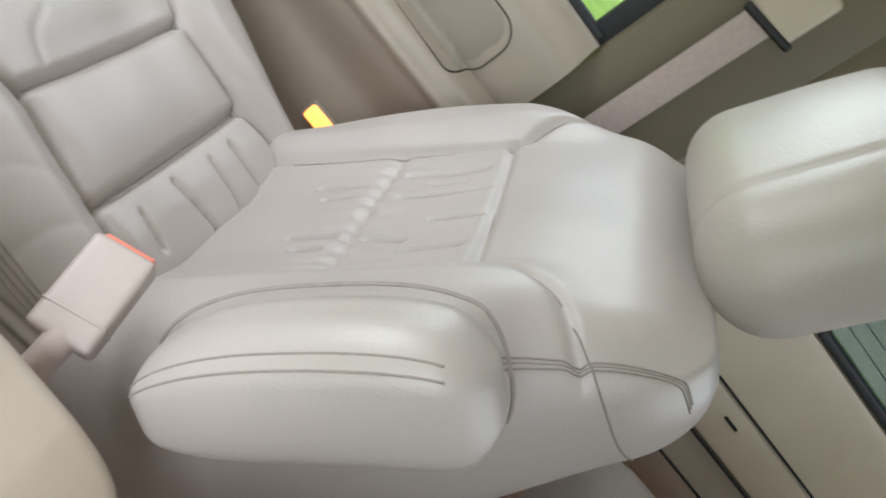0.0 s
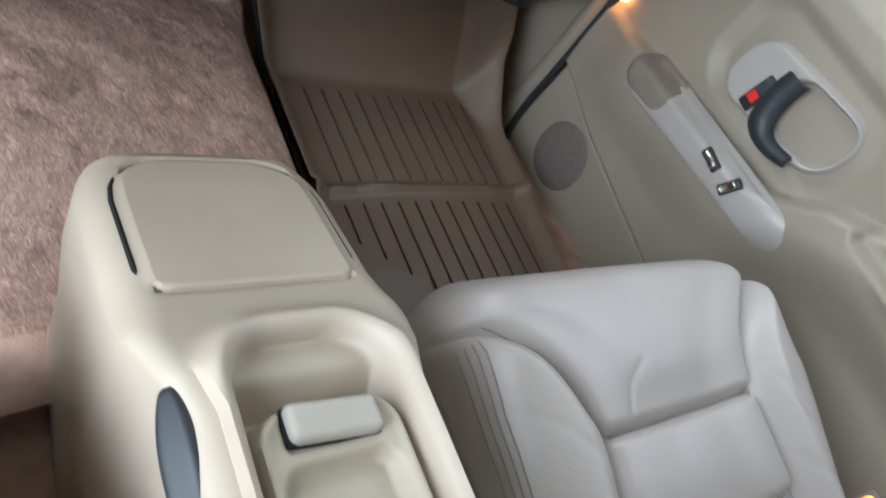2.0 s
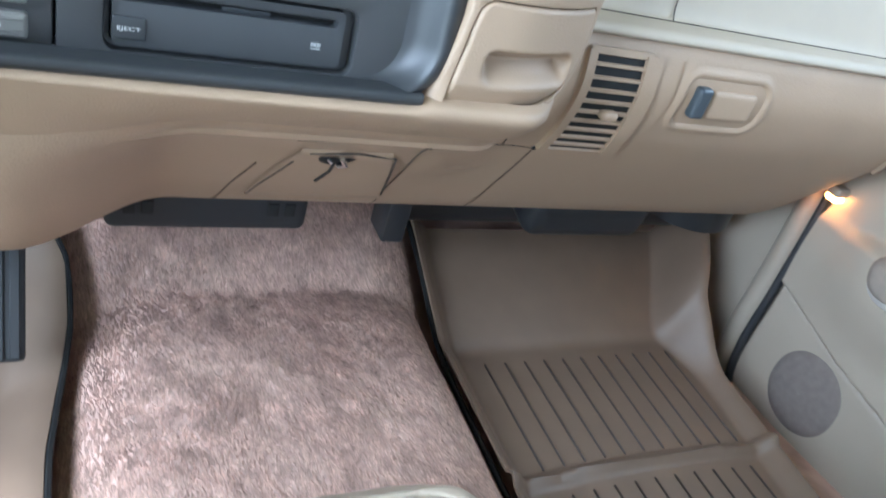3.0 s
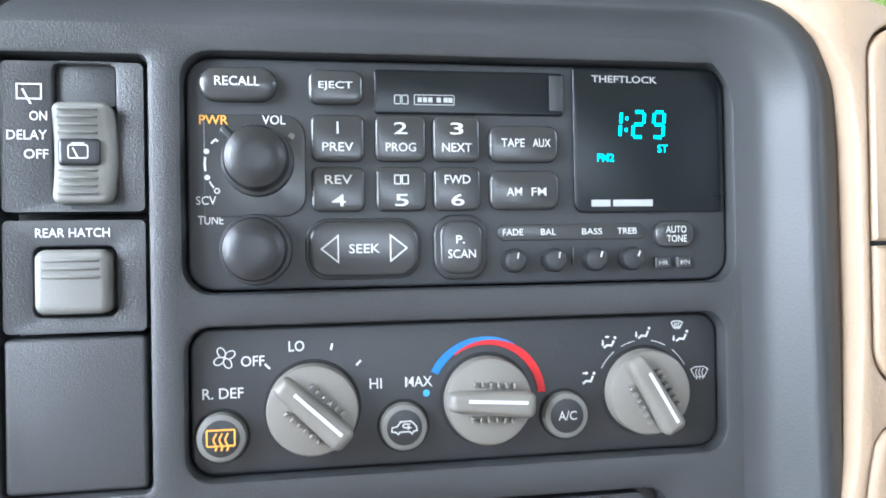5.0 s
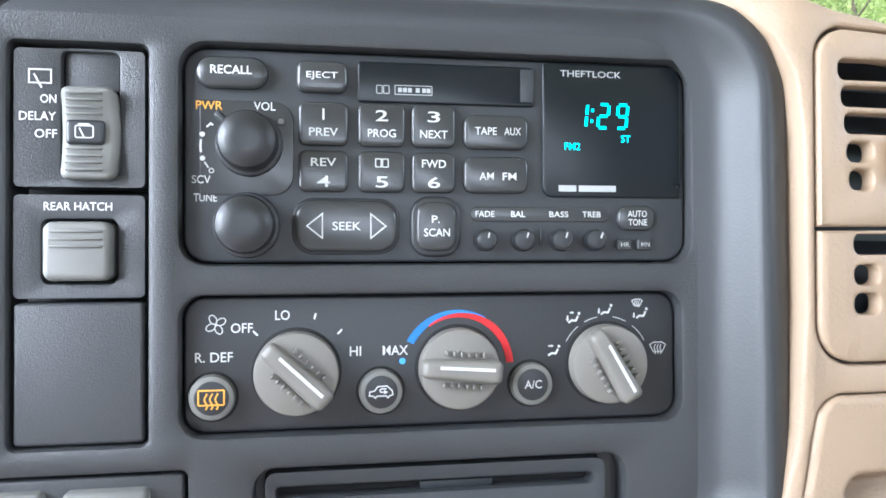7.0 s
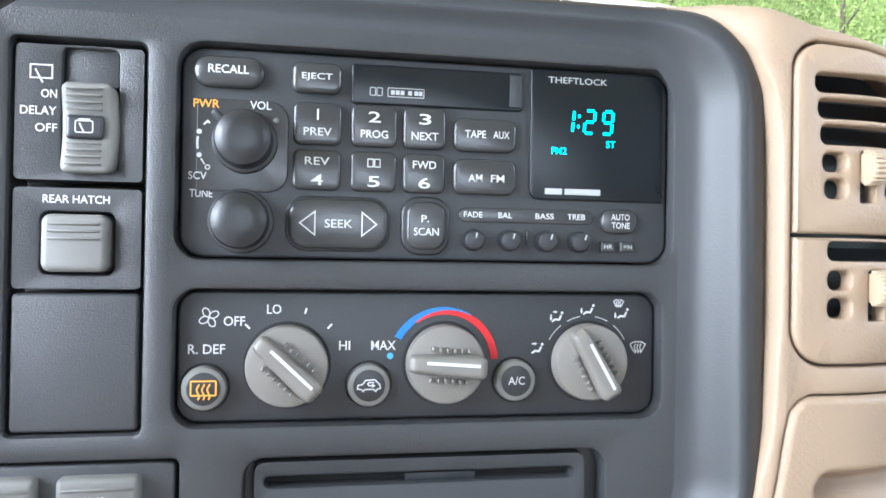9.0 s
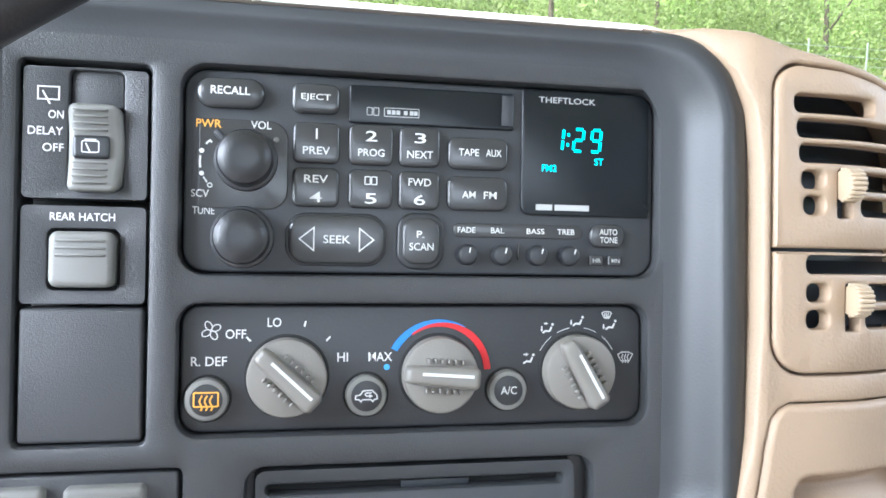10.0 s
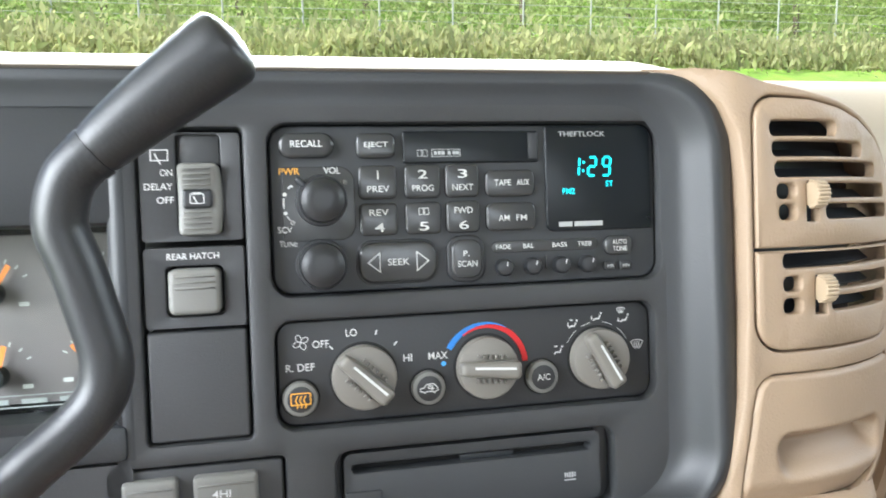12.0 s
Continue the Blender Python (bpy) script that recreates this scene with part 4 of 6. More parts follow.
part("rear_window_channel", box(0.895, -0.876, 0.80, 0.022, 0.055, 0.42, 0.006), BLACKRUBBER, door, "black window channel")
part("window_frame", box(0.895, -0.917, 0.80, 0.05, 0.026, 0.42, 0.008), OLIVE, door, "pale tan window frame")
glass_d = part("side_glass", box(0.90, -0.34, 0.82, 0.005, 1.04, 0.42), WINGLASS, door, "clear door glass")
glass_d.visible_shadow = False
LAMPORANGE = glow("lit_orange_lens", (1.0, 0.34, 0.07), 2.2, (0.9, 0.4, 0.1))
lamp = thing("courtesy_lamp", "lit orange courtesy lamp at the foot of the passenger door", "lamp")
lamp_m = Matrix.Translation(on_door(-0.733, 0.197, 0.004))
part("frame", round_box(0.004, 0.054, 0.019, 0.0035, 24, None, lamp_m), DOORTAN, lamp)
part("lens", round_box(0.007, 0.050, 0.0145, 0.0060, 24, None, lamp_m @ Matrix.Translation((-0.002, 0, 0))), LAMPORANGE, lamp, "glowing orange lens")
lamp2 = thing("courtesy_lamp", "lit orange courtesy lamp under the dashboard end", "lamp")
part("lens", round_box(0.010, 0.010, 0.005, 0.004, 12, None, Matrix.Translation((0.818, 0.146, 0.310))), glow("bright_orange_lens", (1.0, 0.36, 0.07), 22.0, (0.9, 0.4, 0.1)), lamp2, "glowing orange lens")
part("holder", round_box(0.013, 0.013, 0.007, 0.005, 12, None, Matrix.Translation((0.818, 0.148, 0.321))), DOORTAN, lamp2)

# ---- belt on the pillar, rear seat ----
belt = thing("seat_belt", "taupe seat belt hanging on the door pillar", "seat belt")
part("webbing", box(0.853, -0.972, 0.66, 0.003, 0.048, 0.62, 0.0012), WEB, belt)
part("guide_ring", round_box(0.007, 0.043, 0.006, 0.005, 20, None, Matrix.Translation((0.850, -0.983, 0.792)) @ Matrix.Rotation(radians(-8), 4, "X")), BLACKRUBBER, belt, "black belt guide")
part("guide_cover", round_box(0.012, 0.045, 0.045, 0.010, 20, None, Matrix.Translation((0.862, -0.975, 0.835))), CREAM, belt, "pale tan belt guide cover")
bench = thing("rear_bench_seat", "grey-beige leather rear bench seat", "car seat")
part("cushion", round_box(0.66, 0.25, 0.10, 0.07, 40, None, Matrix.Translation((0.0, -1.56, 0.24))), LEATHER, bench)
part("backrest", round_box(0.66, 0.07, 0.30, 0.06, 40, None, Matrix.Translation((0.0, -1.88, 0.52)) @ Matrix.Rotation(radians(15), 4, "X")), LEATHER, bench)
# ---- dashboard ----
dashboard = thing("dashboard", "tan moulded dashboard with vents, glovebox and ashtray", "dashboard")


def lower_profile(x):
    """Points (y, z) of the lower dashboard from the top edge down to its bottom edge."""
    p = smoothstep(0.14, 0.24, x)            # passenger side
    d = smoothstep(-0.07, -0.21, x)          # driver's side
    top = [(-0.006, 0.470), (-0.012, 0.455), (0.002, 0.432), (0.05, 0.395), (0.098, 0.345), (0.142, 0.300), (0.195, 0.245), (0.25, 0.235)]
    pas = [(0.048, 0.522), (0.041, 0.505), (0.036, 0.475), (0.045, 0.440), (0.066, 0.402), (0.125, 0.325), (0.195, 0.245), (0.26, 0.235)]
    dri = [(-0.006, 0.470), (-0.024, 0.450), (-0.020, 0.410), (0.008, 0.365), (0.05, 0.310), (0.105, 0.250), (0.165, 0.203), (0.22, 0.190)]
    out = []
    e = smoothstep(0.72, 0.90, x)            # the end by the door sweeps forward
    for a, b, c in zip(top, pas, dri):
        q = [a[i] + p * (b[i] - a[i]) + d * (c[i] - a[i]) for i in (0, 1)]
        out.append((q[0] + 0.05 * e, q[1] + 0.03 * e))
    return out


@functools.lru_cache(None)
def dash_curve(x):
    q = spline([(a, b, 0) for a, b in lower_profile(x)], 6)[:37][::-1]
    return [v.x for v in q], [v.y for v in q]


def dash_y(x, z):
    ys, zs = dash_curve(round(x, 3))
    return float(np.interp(z, zs, ys))


def on_dash(x, z, out=0.0):
    """A point on the lower dashboard, moved out towards the cabin."""
    y, y2 = dash_y(x, z), dash_y(x, z + 0.004)
    n = Vector((0, -0.004, y2 - y)).normalized()
    return Vector((x, y, z)) + n * out


rows = []
for x in frange(-0.75, 0.93, 140):
    rows.append([(x, v.x, v.y) for v in spline([(a, b, 0) for a, b in lower_profile(x)], 6)])
part("lower_panel", sheet(rows, thick=0.004), TAN, dashboard, "tan lower dashboard", smooth=50)
# rolled lip under the bezel
lip_rows = []
for x in frange(-0.62, 0.052, 60):
    lip_rows.append([(x, -0.030, 0.4900), (x, -0.046, 0.4905), (x, -0.0490, 0.4870), (x, -0.0470, 0.4825), (x, -0.036, 0.4745), (x, -0.024, 0.4700), (x, -0.0100, 0.4700)])
part("lip", sheet([[Vector(p) for p in spline(r, 4)] for r in lip_rows], thick=0.003), DARKSMOOTH, dashboard, "rolled charcoal lip under the bezel", smooth=60)
# tan chin below the lip, running into the lower panel
rows = []
for x in frange(-0.62, 0.215, 90):
    k = 1 - smoothstep(0.135, 0.205, x)
    r = smoothstep(0.045, 0.060, x)
    y0, yb = (dash_y(x, 0.48) - 0.002) * (1 - k) - (0.0510 + 0.002 * r) * k, dash_y(x, 0.425)
    rows.append(spline([(x, y0 + 0.012 * k, 0.4835 + 0.004 * r), (x, y0, 0.4795 + 0.004 * r), (x, y0 + 0.002 * k, 0.473), (x, y0 + (yb - y0) * 0.42, 0.452), (x, yb - 0.0004, 0.428), (x, yb + 0.006, 0.416)], 4))
part("chin", sheet(rows), TAN, dashboard, "tan rounded edge below the bezel", smooth=60)
# passenger pad: a ledge, then the airbag cover and the top
rows = []
for x in frange(0.10, 0.95, 50):
    e = smoothstep(0.75, 0.95, x)
    pts = [(x, 0.050 + 0.04 * e, 0.519 + 0.03 * e), (x, 0.042 + 0.04 * e, 0.524 + 0.03 * e), (x, 0.048 + 0.04 * e, 0.531 + 0.03 * e), (x, 0.064 + 0.03 * e, 0.5335 + 0.03 * e), (x, 0.076, 0.540 + 0.02 * e), (x, 0.090, 0.580), (x, 0.112, 0.640), (x, 0.155, 0.704), (x, 0.24, 0.737), (x, 0.45, 0.716), (x, 0.90, 0.64)]
    rows.append(spline(pts, 5))
part("passenger_pad", sheet(rows, thick=0.004), PADTAN_GLARE, dashboard, "tan passenger dashboard pad with glare in its colour", smooth=60)
part("pad_seam", tube([(0.333, 0.0690, 0.5345), (0.336, 0.0765, 0.5430), (0.341, 0.0880, 0.575), (0.348, 0.1050, 0.620), (0.360, 0.1350, 0.667)], 0.0006, 6), GAP, dashboard)
part("pad_seam", tube([(x, 0.0685, 0.5345) for x in frange(0.19, 0.74, 8)], 0.0007, 6), GAP, dashboard)
# the driver-side hood and top
rows = []
for x in frange(-0.95, 0.125, 60):
    k = smoothstep(0.03, 0.125, x)
    pts = [(x, -0.0030, 0.7165 - 0.010 * k), (x, -0.0035, 0.7195 - 0.010 * k), (x, 0.003, 0.7225 - 0.012 * k), (x, 0.02, 0.7275 - 0.022 * k), (x, 0.06, 0.7315 - 0.030 * k), (x, 0.12, 0.731 - 0.030 * k), (x, 0.3, 0.715 - 0.02 * k), (x, 0.6, 0.685), (x, 0.95, 0.63)]
    rows.append(spline(pts, 5))
part("top_pad", sheet(rows, thick=0.003), PADTAN_GLARE, dashboard, "tan dashboard top with glare in its colour", smooth=60)
part("hood_gap", tube([(x, -0.0042, 0.7190) for x in frange(-0.90, 0.03, 12)], 0.0009, 6), GAP, dashboard)

# ---- centre vent pod, in the panel's axes ----
PODF = -0.0280


def pod_y(x):
    """Depth of the pod's face, which bows away towards the passenger and runs back into the hood."""
    return PODF + 0.041 * (max(0.0, x - 0.10) / 0.098) ** 2 + 0.020 * smoothstep(0.074, 0.03, x)


def erect(x0, x1, z0, z1, corners, n=8):
    """Rectangle outline with elliptical corners (rx, rz): tr, tl, bl, br."""
    pts = []
    for k, (sx, sz) in enumerate(((1, 1), (-1, 1), (-1, -1), (1, -1))):
        rx, rz = corners[k]
        cx, cz = (x1 - rx if sx > 0 else x0 + rx), (z1 - rz if sz > 0 else z0 + rz)
        for i in range(n + 1):
            a = math.pi / 2 * (k + i / n)
            pts.append((cx + rx * math.cos(a), cz + rz * math.sin(a)))
    return pts


def offset_loop(pts, q):
    """A counter-clockwise outline moved outwards by q."""
    out, n = [], len(pts)
    for i in range(n):
        a, b = Vector(pts[i - 1]), Vector(pts[(i + 1) % n])
        t = (b - a).normalized() if (b - a).length > 1e-9 else Vector((1, 0))
        out.append((pts[i][0] + q * t.y, pts[i][1] - q * t.x))
    return out


def bowed_plate(outer, holes, y0, y1, lip):
    """A sheet with holes and rounded hole edges, bent to the pod's face."""
    bm = bmesh.new()
    edges = []

    def rim_edges(f):
        for i in range(len(f)):
            edges.append(bm.edges.get((f[i], f[(i + 1) % len(f)])))
    low = ring(bm, outer, y0 + lip)
    front = ring(bm, offset_loop(outer, -lip), y0)
    bridge(bm, low, ring(bm, outer, y1))
    bridge(bm, front, low)
    rim_edges(front)
    for h in holes:
        f, mid = ring(bm, offset_loop(h, lip), y0), ring(bm, offset_loop(h, 0.3 * lip), y0 + 0.3 * lip)
        bot, back = ring(bm, h, y0 + lip), ring(bm, h, min(y1, y0 + 0.008))
        bridge(bm, f, mid)
        bridge(bm, mid, bot)
        bridge(bm, bot, back)
        rim_edges(f)
    bmesh.ops.triangle_fill(bm, use_beauty=True, use_dissolve=False, edges=edges)
    for x in frange(0.03, 0.205, 26):
        bmesh.ops.bisect_plane(bm, geom=bm.verts[:] + bm.edges[:] + bm.faces[:], plane_co=(x, 0, 0), plane_no=(1, 0, 0))
    for v in bm.verts:
        v.co.y += pod_y(v.co.x) - PODF
    return transform(bm, DASH)


drawer_left = [(-0.1160, 0.0885), (-0.1185, 0.0830), (-0.1230, 0.0792), (-0.135, 0.0765), (-0.148, 0.0745), (-0.166, 0.0712), (-0.1885, 0.0672)]
drawer_right = [(-0.1885, 0.1480), (-0.182, 0.1620), (-0.171, 0.1770), (-0.155, 0.1890), (-0.135, 0.1950), (-0.122, 0.1960), (-0.1160, 0.1930)]
drawer_loop = [(x, z) for z, x in drawer_left + drawer_right]
vent_hole = erect(0.0785, 0.2075, -0.1040, 0.0345, ((0.117, 0.066), (0.013, 0.013), (0.017, 0.017), (0.031, 0.031)))
shell_left = [(0.026, 0.0492), (0.0375, 0.0475), (0.052, 0.0415), (0.0635, 0.0300), (0.0708, 0.0130), (0.0738, -0.010), (0.0742, -0.0300), (0.0742, -0.08), (0.0712, -0.13), (0.0620, -0.172), (0.0570, -0.184), (0.052, -0.1915)]
shell_right = [(0.148, -0.1930), (0.166, -0.1860), (0.182, -0.1740), (0.1945, -0.1570), (0.2015, -0.135), (0.207, -0.105), (0.2115, -0.060)]
shell_arc = [(0.092 + 0.1195 * math.cos(radians(a)), -0.03 + 0.0675 * math.sin(radians(a))) for a in range(0, 80, 6)]
shell_top = [(0.088, 0.0410), (0.070, 0.0465), (0.052, 0.0500), (0.028, 0.0512)]
part("pod_shell", bowed_plate(shell_left + shell_right + shell_arc + shell_top, [vent_hole, offset_loop(drawer_loop, 0.0006)], PODF, 0.045, 0.0014), TAN, dashboard, "tan centre vent surround", smooth=50)


def vent_insert(name, outline, slots, slide, tx, tz):
    loops = [rrect((a + b) / 2, z, b - a, h, 0.40 * min(h, b - a), 5) for a, b, z, h in slots]
    loops.append(rrect(tx + 0.0005, slide[0], 0.0085, slide[1], 0.0008, 2))
    v = part(name, bowed_plate(outline, loops, PODF - 0.0012, PODF + 0.006, 0.0011), TAN, dashboard, "tan slotted air vent", smooth=50)
    wheel = [disc_cap(0, 0, 0.0068, -0.0036, 0.0036, 0.0010, 24)]
    for i in range(11):
        a = radians(90 + 18 * i)
        wheel.append(transform(round_box(0.0010, 0.0039, 0.0010, 0.0009, 6), Matrix.Translation((0.0068 * math.cos(a), 0, 0.0068 * math.sin(a)))))
    w = part("thumb_wheel", transform(merge(*wheel), DASH @ Matrix.Translation((tx, pod_y(tx) - 0.0035, tz)) @ Matrix.Rotation(radians(90), 4, "Z")), THUMB, v, "ridged cream thumb wheel")
    part("wheel_stem", transform(box(tx, pod_y(tx) + 0.003, tz, 0.0050, 0.006, 0.012, 0.0008, 1), DASH), TAN, w)
    for a, b, z, h in slots:
        if b - a > 0.03:
            n = 5
            rows = [[DASH @ Vector((a - 0.002 + (b - a + 0.004) * i / n, pod_y(a + (b - a) * i / n) + 0.016 + 0.010 * k, z - 0.004 + 0.006 * k)) for i in range(n + 1)] for k in (0, 1)]
            part("vane", sheet(rows, thick=0.001), SLATE, v)
    return v


vent_insert("upper_vent", erect(0.0797, 0.2060, -0.0474, 0.0328, ((0.114, 0.0625), (0.012, 0.012), (0.0008, 0.0008), (0.0008, 0.0008))),
            [(0.0884, 0.1330, 0.0165, 0.0087), (0.0898, 0.1570, 0.0055, 0.0086), (0.0911, 0.1740, -0.0055, 0.0086), (0.0922, 0.1042, -0.0172, 0.0084), (0.1240, 0.1900, -0.0172, 0.0082), (0.0933, 0.1042, -0.0285, 0.0086), (0.1243, 0.1950, -0.0287, 0.0084)], (-0.0232, 0.0215), 0.1145, -0.0192)
vent_insert("lower_vent", erect(0.0797, 0.2060, -0.1026, -0.0492, ((0.0008, 0.0008), (0.0008, 0.0008), (0.016, 0.016), (0.030, 0.030))),
            [(0.0950, 0.1960, -0.0547, 0.0086), (0.0952, 0.1068, -0.0672, 0.0084), (0.1278, 0.1930, -0.0674, 0.0082), (0.0952, 0.1068, -0.0790, 0.0086), (0.1278, 0.1880, -0.0794, 0.0084)], (-0.0738, 0.0215), 0.1193, -0.0703)
part("vent_duct", sheet([[DASH @ Vector((x, pod_y(x) + 0.034, z)) for x in frange(0.080, 0.205, 12)] for z in (-0.105, -0.03, 0.03)]), SWITCHBLUE, dashboard)
# drawer with a finger scoop
rows = []
for z in frange(-0.1162, -0.1883, 56):
    xa, xb = np.interp(-z, [-q[0] for q in drawer_left], [q[1] for q in drawer_left]), np.interp(z, [q[0] for q in drawer_right], [q[1] for q in drawer_right])
    row = []
    for i in range(65):
        x = xa + (xb - xa) * i / 64
        edge = min(x - xa, xb - x, -0.1160 - z, z + 0.1886)
        sc = rr_sd(x, z, 0.1325, -0.1605, 0.0430, 0.0135, 0.010)
        d = smoothstep(0.001, -0.010, sc) * (0.30 + 0.70 * smoothstep(-0.173, -0.150, z))
        row.append(DASH @ Vector((x, pod_y(x) - 0.0012 + 0.020 * d + 0.0030 * smoothstep(0.0022, 0.0, edge) + 0.007 * smoothstep(-0.172, -0.189, z), z)))
    rows.append(row)
part("drawer", sheet(rows, thick=0.002), TAN, dashboard, "tan drawer with finger scoop", smooth=70)

# ---- grilles on the lower dashboard ----
def grille(x0t, x1t, x0b, x1b, zt, zb, n, knob):
    def edge(k):
        z = zt + (zb - zt) * k
        b = k * k
        return x0t + (x0b - x0t) * b, x1t + (x1b - x1t) * b, z
    rows = []
    for k in frange(0, 1, 20):
        a, b, z = edge(k)
        rows.append([on_dash(x, z, 0.0015) for x in frange(a, b, 6)])
    # black sheet on the panel paints the shade behind the slats
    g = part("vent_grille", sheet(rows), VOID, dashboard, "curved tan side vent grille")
    for i in range(n + 1):
        k = (i + 0.0) / n
        a, b, z = edge(k)
        w = 0.0042 if 0 < i < n else 0.007
        rows = [[on_dash(x, z + dz, o) for x in frange(a - 0.004, b + 0.004, 8)] for dz, o in ((w / 2, 0.0012), (w / 2 - 0.0008, 0.0038), (-w / 2 + 0.0008, 0.0038), (-w / 2, 0.0012))]
        part("slat", sheet(rows), TAN, g, smooth=60)
    for s in (0, 1):
        rows = []
        for k in frange(0, 1, 20):
            a, b, z = edge(k)
            x = a if s == 0 else b
            wide = (0.006, 0.003) if s == 0 else (0.003, 0.014)
            rows.append([on_dash(x + dx, z, o) for dx, o in ((-wide[0] - 0.001, 0.0), (-wide[0], 0.0048), (wide[1], 0.0048), (wide[1] + 0.0015, 0.0))])
        part("side_frame", sheet(rows), TAN, g, smooth=60)
    if knob:
        part("vent_lever", transform(round_box(0.009, 0.006, 0.0045, 0.004, 14), Matrix.Translation(on_dash(knob[0], knob[1], 0.006))), TAN, g)


grille(0.239, 0.299, 0.244, 0.315, 0.508, 0.398, 10, (0.276, 0.4535))
grille(0.700, 0.772, 0.748, 0.822, 0.512, 0.393, 11, None)
# glovebox latch in its recess
rows = []
for z in frange(0.508, 0.436, 30):
    rows.append([on_dash(x, z, 0.0012 - 0.010 * smoothstep(0.002, -0.008, rr_sd(x, z, 0.405, 0.472, 0.052, 0.025, 0.014)) + 0.0022 * math.exp(-((rr_sd(x, z, 0.405, 0.472, 0.052, 0.025, 0.014) - 0.003) / 0.004) ** 2)) for x in frange(0.342, 0.468, 50)])
gl = part("glovebox_handle", sheet(rows), TAN, dashboard, "tan glovebox handle recess", smooth=70)
part("handle_pad", transform(round_box(0.030, 0.006, 0.015, 0.005, 20), Matrix.Translation(on_dash(0.415, 0.472, -0.002))), TAN, gl)
part("latch_button", transform(round_box(0.0085, 0.006, 0.0155, 0.004, 18), Matrix.Translation(on_dash(0.372, 0.4745, 0.003))), SWITCHBLUE, gl, "blue-grey latch button")


def seam(points, r=0.0012):
    pts = []
    for (xa, za), (xb, zb) in zip(points, points[1:]):
        pts += [on_dash(xa + (xb - xa) * k / 10, za + (zb - za) * k / 10, 0.0006) for k in range(10)]
    pts.append(on_dash(*points[-1], 0.0006))
    part("panel_seam", tube(pts, r * 0.75, 6), GAP, dashboard)


seam([(-0.016, 0.350), (-0.030, 0.246)], 0.0009)
seam([(0.110, 0.410), (0.143, 0.246)], 0.0009)
seam([(0.238, 0.394), (0.258, 0.252)], 0.0008)
seam([(0.000, 0.402), (0.060, 0.410), (0.110, 0.410), (0.170, 0.405), (0.238, 0.394)], 0.0005)
seam([(0.190, 0.424), (0.197, 0.401)], 0.0008)
for c in ((0.110, 0.410), (0.238, 0.396)):
    part("screw", transform(round_box(0.0028, 0.0028, 0.0028, 0.0026, 8), Matrix.Translation(on_dash(*c, 0.0))), VOID, dashboard)
# ashtray: a door with a half-round pull, a clip and a stem groove
def ash_span(z):
    return [float(np.interp(z, (0.272, 0.31, 0.35, 0.382), e)) for e in ((-0.004, -0.002, 0.002, 0.012), (0.138, 0.124, 0.108, 0.094))]


ash = part("ashtray", sheet([[on_dash(ash_span(z)[0] + (ash_span(z)[1] - ash_span(z)[0]) * i / 16, z, o) for i in range(17)] for z, o in [(0.3835, 0.0)] + [(z, 0.0024) for z in frange(0.382, 0.274, 14)] + [(0.272, 0.0)]]), TAN, dashboard, "tan ashtray door with metal clip", smooth=60)
for line in ([(0.012, 0.362), (-0.003, 0.276)], [(0.020, 0.380), (0.060, 0.385), (0.099, 0.378)], [(0.099, 0.378), (0.120, 0.325), (0.135, 0.285)]):
    part("gap", tube([on_dash(xa + (xb - xa) * k / 8, za + (zb - za) * k / 8, 0.0026) for (xa, za), (xb, zb) in zip(line, line[1:]) for k in range(9)], 0.0010, 6), GAP, ash)
part("pull", sheet([[on_dash(0.045 + r * math.cos(a), 0.379 + r * 0.9 * math.sin(a), 0.0045) for a in frange(math.pi, 2 * math.pi, 12)] for r in (0.0005, 0.012, 0.0165)]), VOID, ash, "dark half-round pull")
part("clip", merge(tube([on_dash(0.048, 0.380, 0.006), on_dash(0.053, 0.375, 0.009), on_dash(0.049, 0.369, 0.007)], 0.0026, 8), tube([on_dash(0.036, 0.378, 0.005), on_dash(0.042, 0.371, 0.006)], 0.0016, 6)), CHROME, ash, "small chrome clip")
part("stem_groove", tube([on_dash(0.048, 0.366, 0.0026), on_dash(0.052, 0.345, 0.0026), on_dash(0.050, 0.318, 0.0026)], 0.0018, 6), VOID, ash)
part("cover_boss", sheet([[on_dash(0.186 + 0.024 * r * math.cos(a), 0.352 + 0.007 * r * math.sin(a), 0.0022 - 0.002 * r) for a in frange(0, 2 * math.pi, 20)] for r in (0.05, 0.5, 0.9, 1.0)]), TAN, dashboard, smooth=60)

# ---- under the dashboard ----
bracket = thing("under_dash_bracket", "black plastic bracket hanging under the dashboard", "bracket")
part("plate", round_box(0.104, 0.012, 0.024, 0.010, 40, None, Matrix.Translation((-0.024, 0.218, 0.220))), BLACKRUBBER, bracket)
for x in (-0.105, -0.088, 0.040, 0.058):
    part("window", box(x, 0.2045, 0.226, 0.012, 0.003, 0.016, 0.001), VOID, bracket)
blower = thing("heater_box", "black plastic heater housing under the dashboard", "heater housing")
part("case", round_box(0.27, 0.09, 0.065, 0.03, 40, None, Matrix.Translation((0.50, 0.40, 0.195))), BLACK, blower)
part("motor", transform(disc_cap(0, 0, 0.085, -0.04, 0.05, 0.01, 36), Matrix.Translation((0.74, 0.33, 0.215)) @ Matrix.Rotation(radians(90), 4, "X")), BLACK, blower)
part("duct", round_box(0.10, 0.05, 0.035, 0.02, 24, None, Matrix.Translation((0.50, 0.285, 0.205)) @ Matrix.Rotation(radians(12), 4, "X")), BLACK, blower)
part("bracket_arm", box(0.205, 0.26, 0.21, 0.03, 0.05, 0.10, 0.004), BLACK, blower)
